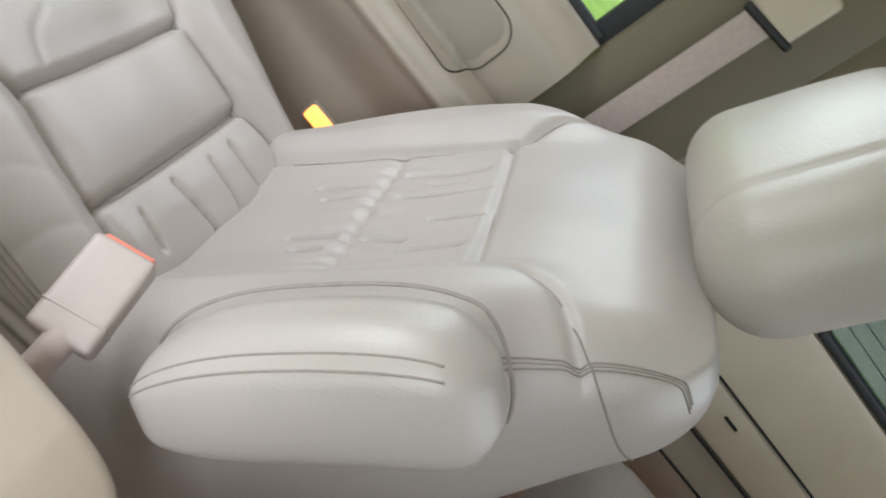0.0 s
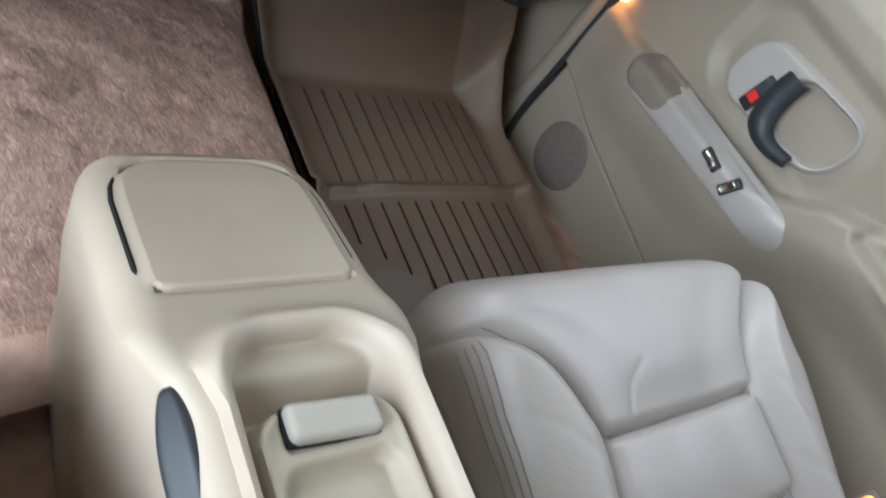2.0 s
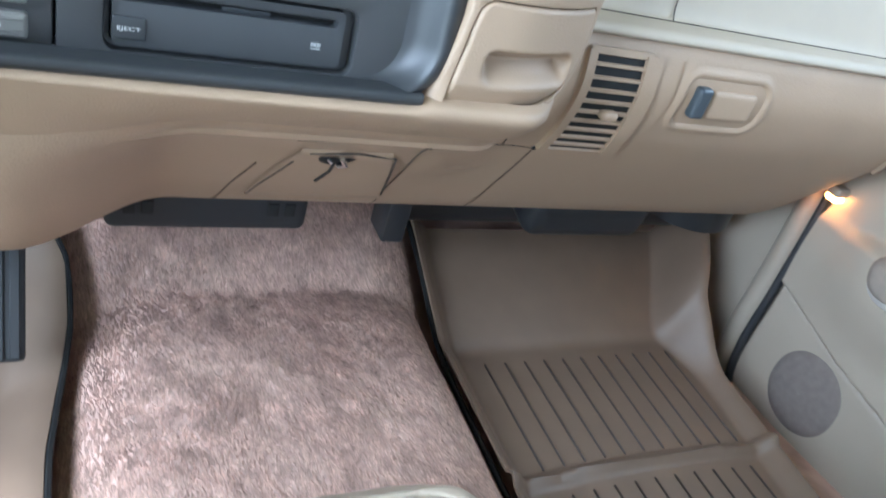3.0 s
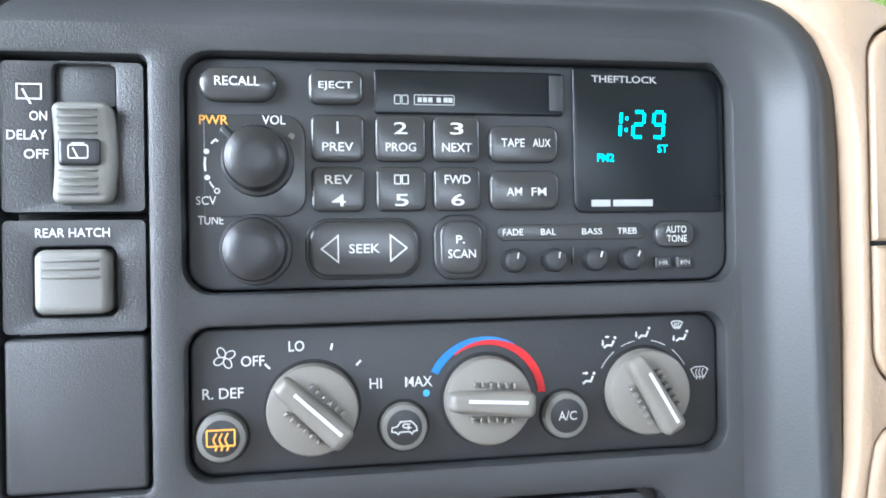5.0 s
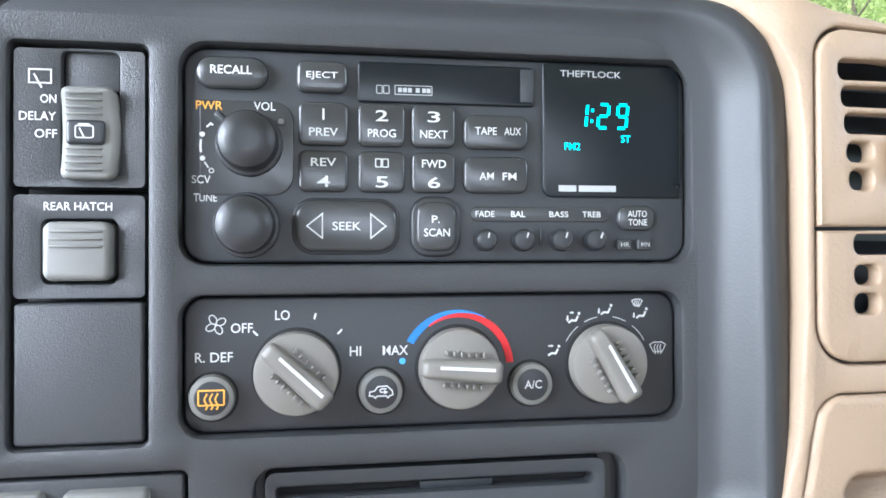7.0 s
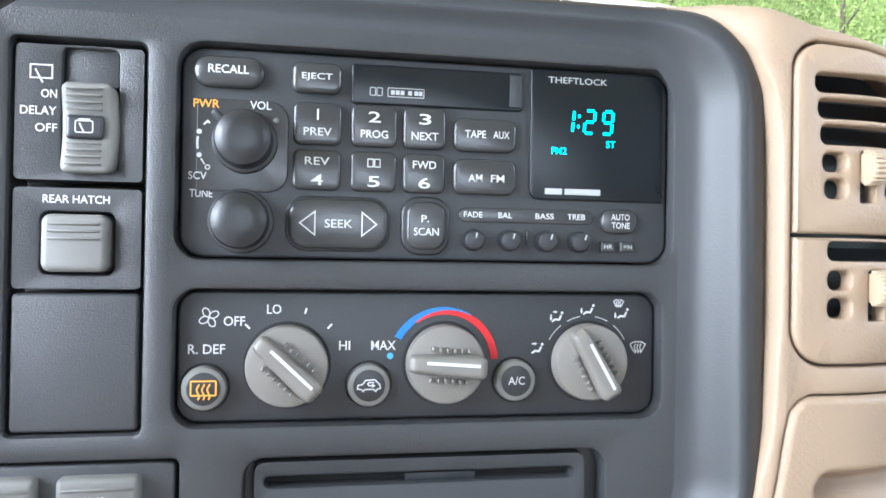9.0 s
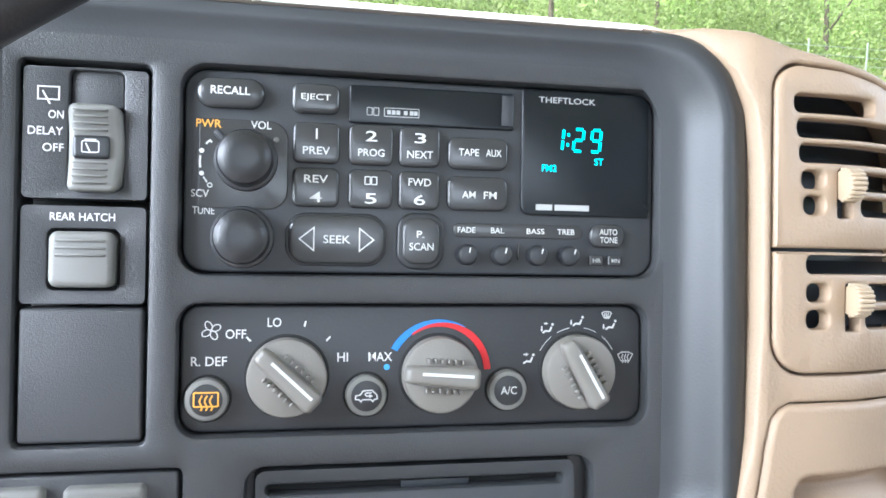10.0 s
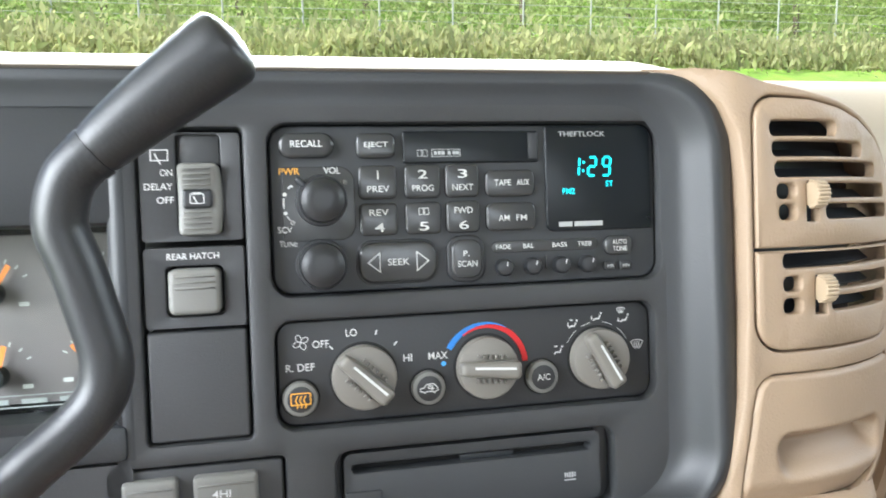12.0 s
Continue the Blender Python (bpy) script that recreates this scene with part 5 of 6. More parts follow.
# ---- floor mats and carpet ----
def mat_edge(y):
    """The mat's edge by the door, which runs in under the sill to the rear."""
    return float(np.interp(y, [-0.42, -0.18, 0.20, 0.30, 0.375], [0.71, 0.715, 0.745, 0.795, 0.825]))


def mat_z(x, y):
    z = 0.0 if y < 0.17 else 0.45 * (y - 0.19) * smoothstep(0.17, 0.21, y)
    z += 0.028 * smoothstep(0.035, 0.0, x - 0.292)
    z += (0.022 + 0.085 * smoothstep(0.08, 0.24, y)) * smoothstep(0.030 + 0.04 * smoothstep(0.08, 0.24, y), 0.0, mat_edge(y) - x)
    z += 0.010 * smoothstep(0.012, 0.0, abs(y + 0.038 + 0.010 * ((x - 0.52) / 0.2) ** 2 - 0.012))
    z -= 0.012 * smoothstep(-0.14, -0.24, y + 0.2 * (x - 0.3))
    return z


rubber = thing("floor_mat", "tan ribbed rubber floor mat in the passenger footwell", "floor mat", "rubber mats")
part("tray", sheet([[(x, y, mat_z(x, y)) for x in frange(0.292, mat_edge(y), 120)] for y in frange(-0.42, 0.375, 150)], thick=0.003), RUBBER, rubber, smooth=60)
# raised dark bars: the shade of the mat's grooves put into their colour
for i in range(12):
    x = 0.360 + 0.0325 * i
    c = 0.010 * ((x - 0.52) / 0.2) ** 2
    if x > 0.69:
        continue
    part("rib", box(x, (0.165 - 0.012 - c) / 2, 0.003, 0.0024, 0.165 + 0.012 + c, 0.0055, 0.0012, 1), GROOVE_SHADE, rubber)
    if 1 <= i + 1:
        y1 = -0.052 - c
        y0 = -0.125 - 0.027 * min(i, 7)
        part("rib", box(x - 0.012, (y0 + y1) / 2, 0.003, 0.0024, y1 - y0, 0.0055, 0.0012, 1), GROOVE_SHADE, rubber)
def driver_edge(y):
    return float(np.interp(y, [-0.42, 0.066, 0.145, 0.226, 0.297, 0.36, 0.40], [-0.185, -0.179, -0.170, -0.159, -0.162, -0.188, -0.225]))


dmat = thing("floor_mat", "tan ribbed rubber floor mat in the driver's footwell", "floor mat", "rubber mats")
part("tray", sheet([[(x, y, 0.0 + (0.0 if y < 0.17 else 0.45 * (y - 0.17)) + 0.030 * smoothstep(-0.06, 0.0, x - driver_edge(y))) for x in frange(-0.80, driver_edge(y), 80)] for y in frange(-0.42, 0.40, 60)], thick=0.003), RUBBER, dmat, smooth=60)


def hump(x, y):
    """The carpeted tunnel."""
    u = (x - 0.065) / 0.235
    z = 0.100 * (1 - abs(u) ** 5) - 0.02
    z *= 0.55 + 0.45 * smoothstep(-0.25, 0.15, y)
    z += 0.0 if y < 0.24 else (y - 0.24) * 0.5
    return z + 0.004 * noise.noise((x * 16, y * 16, 1.0)) + 0.002 * noise.noise((x * 60, y * 60, 5.0))


tun = thing("tunnel_carpet", "brown plush carpet over the transmission tunnel", "carpet")
part("carpet_surface", sheet([[(x, y, hump(x, y)) for x in frange(-0.17, 0.30, 120)] for y in frange(-0.30, 0.60, 200)]), CARPET, tun, smooth=180)
rng = np.random.default_rng(4)
verts, faces = [], []
for i in range(60000):
    # strands of pile lie over towards the cabin, in drifts
    x, y = rng.uniform(-0.168, 0.292), rng.uniform(-0.22, 0.58)
    w, d = noise.noise((x * 20, y * 9, 2.0)), noise.noise((x * 12, y * 12, 7.0))
    a = -math.pi / 2 + 0.28 * w + rng.normal(0, 0.16)
    ln, wd, up = rng.uniform(0.007, 0.014), rng.uniform(0.0008, 0.0018), rng.uniform(0.0015, 0.0045) + 0.002 * d
    cx, cy = math.cos(a), math.sin(a)
    z0, z1 = hump(x, y), hump(x + cx * ln, y + cy * ln)
    k = len(verts)
    verts += [(x - cy * wd, y + cx * wd, z0), (x + cy * wd, y - cx * wd, z0), (x + cx * ln, y + cy * ln, z1 + up)]
    faces.append((k, k + 1, k + 2))
me = bpy.data.meshes.new("pile_fibre")
me.from_pydata(verts, [], faces)
me.materials.append(TUFT)
tufts = new("pile_fibre", me)
tufts.parent = tun
tagged(tufts, kind="stuff")
# black tubes paint the shade in the gaps along carpet and mat edges
part("gap_shade_strip", tube(spline([(0.300, 0.42, 0.10), (0.300, 0.30, 0.055), (0.296, 0.18, 0.012), (0.294, 0.0, 0.006), (0.292, -0.25, 0.004)], 6), 0.004, 8), VOID, tun)
part("edge_shade_strip", tube([(driver_edge(y) + 0.003, y, 0.030 + (0.0 if y < 0.17 else 0.45 * (y - 0.17))) for y in frange(-0.30, 0.39, 24)], 0.0035, 6), VOID, dmat)
pedal = thing("accelerator_pedal", "black ribbed rubber accelerator pedal", "pedal")
pm = Matrix.Translation((-0.227, 0.178, 0.135)) @ Matrix.Rotation(radians(58), 4, "X")
part("pad", transform(round_box(0.030, 0.065, 0.006, 0.005, 24), pm), BLACKRUBBER, pedal)
for i in range(4):
    part("rib", transform(box(-0.021 + 0.014 * i, 0, 0.0065, 0.009, 0.122, 0.004, 0.001, 1), pm), BLACKRUBBER, pedal)
part("arm", tube([(-0.228, 0.22, 0.16), (-0.23, 0.30, 0.24), (-0.24, 0.36, 0.36)], 0.007, 10), BLACK, pedal)
# ---- centre panel: bezel ----
def stroke(pts, w, y, closed=False):
    """A flat painted line in the panel's plane."""
    P = [Vector(p) for p in pts]
    n = len(P)
    bm = bmesh.new()
    a, b = [], []
    for i, p in enumerate(P):
        q0 = P[(i - 1) % n] if closed or i else p
        q1 = P[(i + 1) % n] if closed or i < n - 1 else p
        d0, d1 = p - q0, q1 - p
        d0 = d0.normalized() if d0.length > 1e-9 else d1.normalized()
        d1 = d1.normalized() if d1.length > 1e-9 else d0
        t = (d0 + d1)
        t = t.normalized() if t.length > 1e-6 else d1
        nrm = Vector((-t.y, t.x))
        k = w / 2 / max(0.45, nrm.dot(Vector((-d1.y, d1.x))))
        a.append(bm.verts.new((p.x + nrm.x * k, y, p.y + nrm.y * k)))
        b.append(bm.verts.new((p.x - nrm.x * k, y, p.y - nrm.y * k)))
    bridge(bm, a, b, closed)
    return bm


def fill(pts, y):
    bm = bmesh.new()
    bm.faces.new([bm.verts.new((x, y, z)) for x, z in pts])
    return bm


def dot(cx, cz, r, y, n=14):
    return fill([(cx + r * math.cos(2 * math.pi * k / n), cz + r * math.sin(2 * math.pi * k / n)) for k in range(n)], y)


def arrow(x, z, dx, dz, size, y):
    t = Vector((dx, dz)).normalized()
    nn = Vector((-t.y, t.x))
    tip = Vector((x, z))
    back = tip - t * size
    return fill([tuple(tip), tuple(back + nn * size * 0.55), tuple(back - nn * size * 0.55)], y)


FACE = -0.006      # front of the bezel's flat face
bezel = thing("radio_surround", "charcoal plastic surround of the radio and climate controls", "dashboard trim", m=DASH)
HOLES = [(-0.0675, -0.0195, 0.208, 0.085, 0.010), (-0.0700, -0.1010, 0.203, 0.054, 0.009), (-0.0690, -0.1620, 0.150, 0.042, 0.008),
         (-0.2075, -0.0545, 0.049, 0.151, 0.003), (-0.2085, -0.1630, 0.080, 0.046, 0.003)]
part("face", plate((-0.0975, -0.073, 0.285, 0.240, 0.012), HOLES, FACE, 0.016, 0.0022), DARK, bezel, smooth=35)
part("backing", box(-0.0975, 0.026, -0.073, 0.285, 0.004, 0.236), VOID, bezel)
# raised rim: a hollow curve rising to a crest, then an outer bevel
XL = -0.60


def rim_loop(xr, zb, zt, r):
    return rrect((XL + xr) / 2, (zb + zt) / 2, xr - XL, zt - zb, r, 12)


def rim_crest(x, z):
    """Depth of the crest: proud beside the vents and below, low under the hood."""
    d = -0.0095 - 0.0135 * smoothstep(0.02, 0.06, x)
    return d + (-0.026 - d) * smoothstep(-0.10, -0.17, z)


rows = []
for xr, zb, zt, r, t in ((0.0370, -0.1830, 0.0310, 0.028, -0.03), (0.0405, -0.1840, 0.0335, 0.030, 0.05), (0.0440, -0.1848, 0.0355, 0.032, 0.14), (0.0480, -0.1857, 0.0375, 0.034, 0.30), (0.0520, -0.1866, 0.0395, 0.036, 0.53), (0.0555, -0.1875, 0.0412, 0.037, 0.78),
                         (0.0580, -0.1883, 0.0424, 0.038, 0.94), (0.0600, -0.1890, 0.0434, 0.039, 1.0), (0.0620, -0.1896, 0.0443, 0.040, 0.99), (0.0650, -0.1902, 0.0456, 0.041, 0.93), (0.0690, -0.1908, 0.0472, 0.042, 0.82), (0.0728, -0.1912, 0.0486, 0.043, 0.66), (0.0736, -0.1914, 0.0489, 0.043, 0.40), (0.0737, -0.1915, 0.0490, 0.043, -1.5)):
    rows.append([(x, FACE + (rim_crest(x, z) - FACE) * t, z) for x, z in rim_loop(xr, zb, zt, r)])
part("rim", sheet(rows, True), DARKSMOOTH, bezel, "smooth raised bezel rim", smooth=60)
# rounded divider towards the instruments, and the shelf below them
part("divider", tube([(-0.2400, 0.000, 0.046), (-0.2400, 0.000, -0.135)], 0.0065, 16), DARKSMOOTH, bezel, "rounded divider post")
part("lower_face", plate((-0.420, -0.1625, 0.362, 0.052, 0.004), [], FACE, 0.01), DARK, bezel)

# ---- radio ----
radio = thing("car_radio", "black cassette car radio with glowing turquoise clock display", "car radio", m=DASH)
BTN = mat("dark_grey_button_plastic", (0.036, 0.037, 0.038), 0.24, 0.05, 30, 0.06, 1200)
part("faceplate", key_cap(-0.0675, -0.0195, 0.2065, 0.0835, 0.009, 0.016, 0.0), DARKSMOOTH, radio)
T = -0.00025


def lettered(parent, text, cx, cz, w, h, y, material=None):
    return part("lettering", words(text, cx, cz, h, y + T, w, 0.006), material or PRINT, parent, smooth=0)


recall = part("button", key_cap(-0.1525, 0.0125, 0.0275, 0.0125, 0.0062, 0.002, -0.004, 0.0022, 7, 0.0008), BTN, radio, "oval recall button")
lettered(recall, "RECALL", -0.1525, 0.0130, 0.0155, 0.0033, -0.0049)
eject = part("button", key_cap(-0.1180, 0.0120, 0.0200, 0.0125, 0.0035, 0.002, -0.004, 0.0018), BTN, radio, "eject button")
lettered(eject, "EJECT", -0.1180, 0.0120, 0.0122, 0.0033, -0.0041)
cas = part("cassette_door", key_cap(-0.0675, 0.0110, 0.0730, 0.0165, 0.0015, 0.002, -0.0012, 0.0008), SCREEN, radio, "dark glossy cassette door")
part("door_edge", box(-0.0345, -0.0016, 0.0112, 0.005, 0.0006, 0.0135, 0.0002), DARKSMOOTH, cas)
part("badge", merge(stroke(rrect(-0.0815, 0.0080, 0.0150, 0.0036, 0.0002, 1), 0.0003, -0.0016, True), *[fill([(x, 0.0071), (x + 0.0016, 0.0071), (x + 0.0016, 0.0089), (x, 0.0089)], -0.0016) for x in (-0.0878, -0.0858, -0.0838, -0.0806, -0.0780, -0.0762)],
                  stroke(rrect(-0.0925, 0.0080, 0.0022, 0.0032, 0.0002, 1), 0.0003, -0.0016, True), stroke(rrect(-0.0953, 0.0080, 0.0022, 0.0032, 0.0002, 1), 0.0003, -0.0016, True)), PRINTGREY, cas, "small grey noise-reduction badge", smooth=0)
PRESETS = [(-0.1175, -0.0065, 0.0195, 0.0172, "1", "PREV"), (-0.0945, -0.0065, 0.0190, 0.0172, "2", "PROG"), (-0.0735, -0.0065, 0.0180, 0.0172, "3", "NEXT"),
           (-0.1175, -0.0252, 0.0195, 0.0165, "4", "REV"), (-0.0945, -0.0252, 0.0190, 0.0165, "5", ""), (-0.0735, -0.0252, 0.0180, 0.0165, "6", "FWD")]
for cx, cz, w, h, num, word in PRESETS:
    b = part("preset_button", key_cap(cx, cz, w, h, 0.003, 0.002, -0.0030, 0.0014), BTN, radio)
    up = 1 if cz > -0.02 else -1
    lettered(b, num, cx, cz + 0.0036 * up - (0.0006 if up < 0 else 0), None if num == "1" else 0.0050, 0.0044, -0.0031)
    if word:
        lettered(b, word, cx, cz - 0.0034 * up, 0.0112 if len(word) > 3 else 0.0098, 0.0032, -0.0031)
    else:
        part("symbol", merge(stroke(rrect(cx - 0.0014, cz + 0.0034, 0.0022, 0.0032, 0.0001, 1), 0.0004, -0.0033, True), stroke(rrect(cx + 0.0014, cz + 0.0034, 0.0022, 0.0032, 0.0001, 1), 0.0004, -0.0033, True)), PRINT, b, smooth=0)
b = part("band_button", key_cap(-0.0475, -0.0083, 0.0272, 0.0140, 0.0040, 0.002, -0.0030, 0.0015), BTN, radio)
lettered(b, "TAPE", -0.0520, -0.0080, 0.0090, 0.0031, -0.0031)
lettered(b, "AUX", -0.0408, -0.0080, 0.0070, 0.0031, -0.0031)
b = part("band_button", key_cap(-0.0475, -0.0258, 0.0272, 0.0150, 0.0040, 0.002, -0.0030, 0.0015), BTN, radio)
lettered(b, "AM", -0.0518, -0.0265, 0.0060, 0.0031, -0.0031)
lettered(b, "FM", -0.0422, -0.0265, 0.0058, 0.0031, -0.0031)
part("seek_surround", key_cap(-0.1085, -0.0470, 0.0425, 0.0225, 0.0085, 0.002, -0.0008, 0.0007, 7), BLACK, radio)
b = part("seek_button", key_cap(-0.1085, -0.0470, 0.0405, 0.0205, 0.0078, 0.002, -0.0036, 0.0018, 7), BTN, radio, "wide seek rocker button")
lettered(b, "SEEK", -0.1085, -0.0470, 0.0112, 0.0034, -0.0037)
part("arrow_mark", merge(stroke([(-0.1240, -0.0470), (-0.1180, -0.0422), (-0.1180, -0.0518)], 0.0005, -0.0039, True), stroke([(-0.0930, -0.0470), (-0.0990, -0.0422), (-0.0990, -0.0518)], 0.0005, -0.0039, True)), PRINT, b, smooth=0)
part("scan_surround", key_cap(-0.0725, -0.0470, 0.0205, 0.0245, 0.0075, 0.002, -0.0022, 0.0012, 6), BLACK, radio, "glossy ring round the scan button")
b = part("scan_button", key_cap(-0.0725, -0.0470, 0.0165, 0.0200, 0.0055, 0.002, -0.0040, 0.0015, 6), BTN, radio)
lettered(b, "P.", -0.0730, -0.0442, 0.0032, 0.0030, -0.0041)
lettered(b, "SCAN", -0.0725, -0.0495, 0.0105, 0.0032, -0.0041)
part("volume_plate", key_cap(-0.1470, -0.0165, 0.0360, 0.0370, (0.008, 0.001, 0.001, 0.008), 0.002, -0.0006, 0.0005, 6), BTN, radio)


def radio_knob(cx, cz, pointer):
    k = part("rotary_knob", merge(disc_cap(cx, cz, 0.0128, 0.001, -0.004, 0.001), disc_cap(cx, cz, 0.0112, -0.003, -0.0155, 0.0025, 40, 0.0012)), BLACK, radio, "round black knob")
    if pointer:
        part("pointer", transform(round_box(0.0016, 0.0022, 0.0034, 0.0014, 10), Matrix.Translation((cx - 0.0098, -0.005, cz + 0.0090)) @ Matrix.Rotation(radians(-45), 4, "Y")), DARKSMOOTH, k)
    return k


radio_knob(-0.1460, -0.0150, True)
radio_knob(-0.1470, -0.0468, False)
part("lamp_dot", disc_cap(-0.1340, -0.0060, 0.0013, 0.0, -0.0015, 0.0006, 16), GREYBTN, radio)
lettered(radio, "PWR", -0.1612, -0.0002, 0.0100, 0.0033, -0.0006, AMBER)
lettered(radio, "VOL", -0.1402, 0.0000, 0.0083, 0.0033, -0.0006)
lettered(radio, "SCV", -0.1642, -0.0290, 0.0070, 0.0031, -0.0006)
lettered(radio, "TUNE", -0.1628, -0.0360, 0.0088, 0.0031, 0.0)
part("volume_scale", merge(stroke([(-0.1622, -0.0087), (-0.1606, -0.0072), (-0.1598, -0.0080)], 0.0007, -0.0009), dot(-0.1638, -0.0115, 0.0010, -0.0009), stroke([(-0.1643, -0.0135), (-0.1645, -0.0160), (-0.1643, -0.0185)], 0.0008, -0.0009),
                           dot(-0.1637, -0.0208, 0.0010, -0.0009), stroke([(-0.1630, -0.0222), (-0.1615, -0.0245)], 0.0006, -0.0009), annulus(-0.1604, -0.0256, 0.0006, 0.0011, 0, 360, -0.0009, 0.0001, 16)), PRINT, radio, smooth=0)
screen = part("display", key_cap(0.0030, -0.0065, 0.0610, 0.0560, (0.006, 0.001, 0.004, 0.001), 0.003, -0.0014, 0.0006), SCREEN, radio, "black glass display")
lettered(screen, "THEFTLOCK", -0.0065, 0.0172, 0.0268, 0.0027, -0.0014, PRINTGREY)
part("maker_mark", merge(*[fill([(x, -0.0322), (x + w, -0.0322), (x + w, -0.0296), (x, -0.0296)], -0.0017) for x, w in ((-0.0208, 0.0077), (-0.0120, 0.0163))]), PRINTGREY, screen, "small pale maker's mark", smooth=0)


def digit(cx, segs, w=0.0042, h=0.0098):
    """Seven-segment numeral, slightly slanted."""
    x0, x1, z0, zm, z1 = -w / 2, w / 2, -h / 2, 0, h / 2
    lines = {"a": ((x0, z1), (x1, z1)), "b": ((x1, z1), (x1, zm)), "c": ((x1, zm), (x1, z0)), "d": ((x0, z0), (x1, z0)), "e": ((x0, z0), (x0, zm)), "f": ((x0, zm), (x0, z1)), "g": ((x0, zm), (x1, zm))}
    out = []
    for s in segs:
        p, q = (Vector(v) for v in lines[s])
        d = (q - p).normalized() * 0.00045
        p, q = p + d, q - d
        out.append(stroke([(cx + p.x + 0.1 * p.y, p.y - 0.0003), (cx + q.x + 0.1 * q.y, q.y - 0.0003)], 0.00125, -0.0018))
    return out


part("clock_digits", merge(*digit(-0.0095, "bc", 0.0022), *digit(-0.0010, "abged"), *digit(0.0073, "abcdfg"), fill(rrect(-0.0058, 0.0020, 0.0011, 0.0014, 0.0001, 1), -0.0018), fill(rrect(-0.0062, -0.0025, 0.0011, 0.0014, 0.0001, 1), -0.0018)), CYAN, screen, "glowing turquoise clock digits", smooth=0)
lettered(screen, "FM2", -0.0147, -0.0133, 0.0068, 0.0030, -0.0015, CYAN)
lettered(screen, "ST", 0.0088, -0.0097, 0.0042, 0.0030, -0.0015, CYAN)
part("tone_strip", key_cap(-0.0280, -0.0418, 0.0600, 0.0062, 0.0030, 0.002, -0.0006, 0.0005), BTN, radio)
for word, x, w in (("FADE", -0.0520, 0.0080), ("BAL", -0.0380, 0.0060), ("BASS", -0.0205, 0.0082), ("TREB", -0.0062, 0.0080)):
    lettered(radio, word, x, -0.0417, w, 0.0024, -0.0007)
for i, x in enumerate((-0.0520, -0.0362, -0.0200, -0.0052)):
    k = part("tone_knob", disc_cap(x, -0.0525, 0.0046, 0.001, -0.0055, 0.0022, 28, 0.0006), BLACK, radio, "small glossy tone knob")
    part("pointer", stroke([(x + 0.0002 + 0.0003 * i, -0.0517), (x + 0.0006 + 0.0004 * i, -0.0495)], 0.0006, -0.0064), PRINT, k, smooth=0)
part("tone_divider", box(-0.0283, -0.0008, -0.0510, 0.0008, 0.0012, 0.0070, 0.0002), BTN, radio)
b = part("tone_button", key_cap(0.0132, -0.0432, 0.0165, 0.0105, 0.0045, 0.002, -0.0028, 0.0013), BTN, radio)
lettered(b, "AUTO", 0.0132, -0.0414, 0.0085, 0.0027, -0.0029)
lettered(b, "TONE", 0.0134, -0.0450, 0.0083, 0.0027, -0.0029)
for word, x in (("HR", 0.0082), ("MN", 0.0172)):
    b = part("set_button", key_cap(x, -0.0543, 0.0066, 0.0046, 0.0008, 0.002, -0.0018, 0.0006), BTN, radio)
    lettered(b, word, x, -0.0543, 0.0038, 0.0018, -0.0019, PRINTGREY)

# ---- climate control ----
hvac = thing("climate_control", "black climate control panel with three grey rotary knobs", "climate control", m=DASH)
part("faceplate", key_cap(-0.0700, -0.1010, 0.2015, 0.0525, 0.008, 0.016, 0.0), BLACK, hvac)


def climate_knob(cx, cz, deg):
    part("knob_well", disc_cap(cx, cz, 0.0176, 0.002, -0.0008, 0.0004, 48), VOID, hvac)
    k = part("rotary_knob", disc_cap(cx, cz, 0.0163, 0.0, -0.0075, 0.0016, 56), KNOB, hvac, "grey rotary knob with a raised grip")
    m = Matrix.Translation((cx, 0, cz)) @ Matrix.Rotation(radians(-deg), 4, "Y")

    def grip(p):
        t = p.x / 0.0175
        return p.x, p.y - 0.0008 * t, p.z * (0.70 + 0.12 * t)
    part("grip", round_box(0.0162, 0.0055, 0.0062, 0.0034, 26, grip, m @ Matrix.Translation((0.0, -0.0082, 0.0))), KNOB, k)
    notches = []
    for i in range(6):
        for s in (1, -1):
            notches.append(box(-0.0065 + 0.0030 * i, -0.0090, s * 0.0064, 0.0011, 0.0030, 0.0020, 0.0003, 1))
    part("grip_ribs", transform(merge(*notches), m), KNOB, k)
    part("pointer", transform(stroke([(-0.0095, 0.0012), (0.0125, 0.0012)], 0.0013, -0.0146), m @ Matrix.Rotation(radians(0), 4, "Y")), PRINT, k, "white pointer line", smooth=0)


climate_knob(-0.1280, -0.1045, -43)
climate_knob(-0.0635, -0.1043, -4)
climate_knob(-0.0003, -0.1040, -60)


def round_button(cx, cz):
    part("button_well", disc_cap(cx, cz, 0.0098, 0.002, -0.0006, 0.0004, 36), VOID, hvac)
    b = part("push_button", disc_cap(cx, cz, 0.0088, 0.0, -0.0042, 0.0016, 36), GREYBTN, hvac, "round push button with grey rim")
    part("cap", disc_cap(cx, cz, 0.0066, -0.003, -0.0045, 0.0005, 32), BLACK, b)
    return b


def wavy(cx, cz, h, amp, n=10):
    return [(cx + amp * math.sin(2 * math.pi * k / n * 1.2), cz - h / 2 + h * k / n) for k in range(n + 1)]


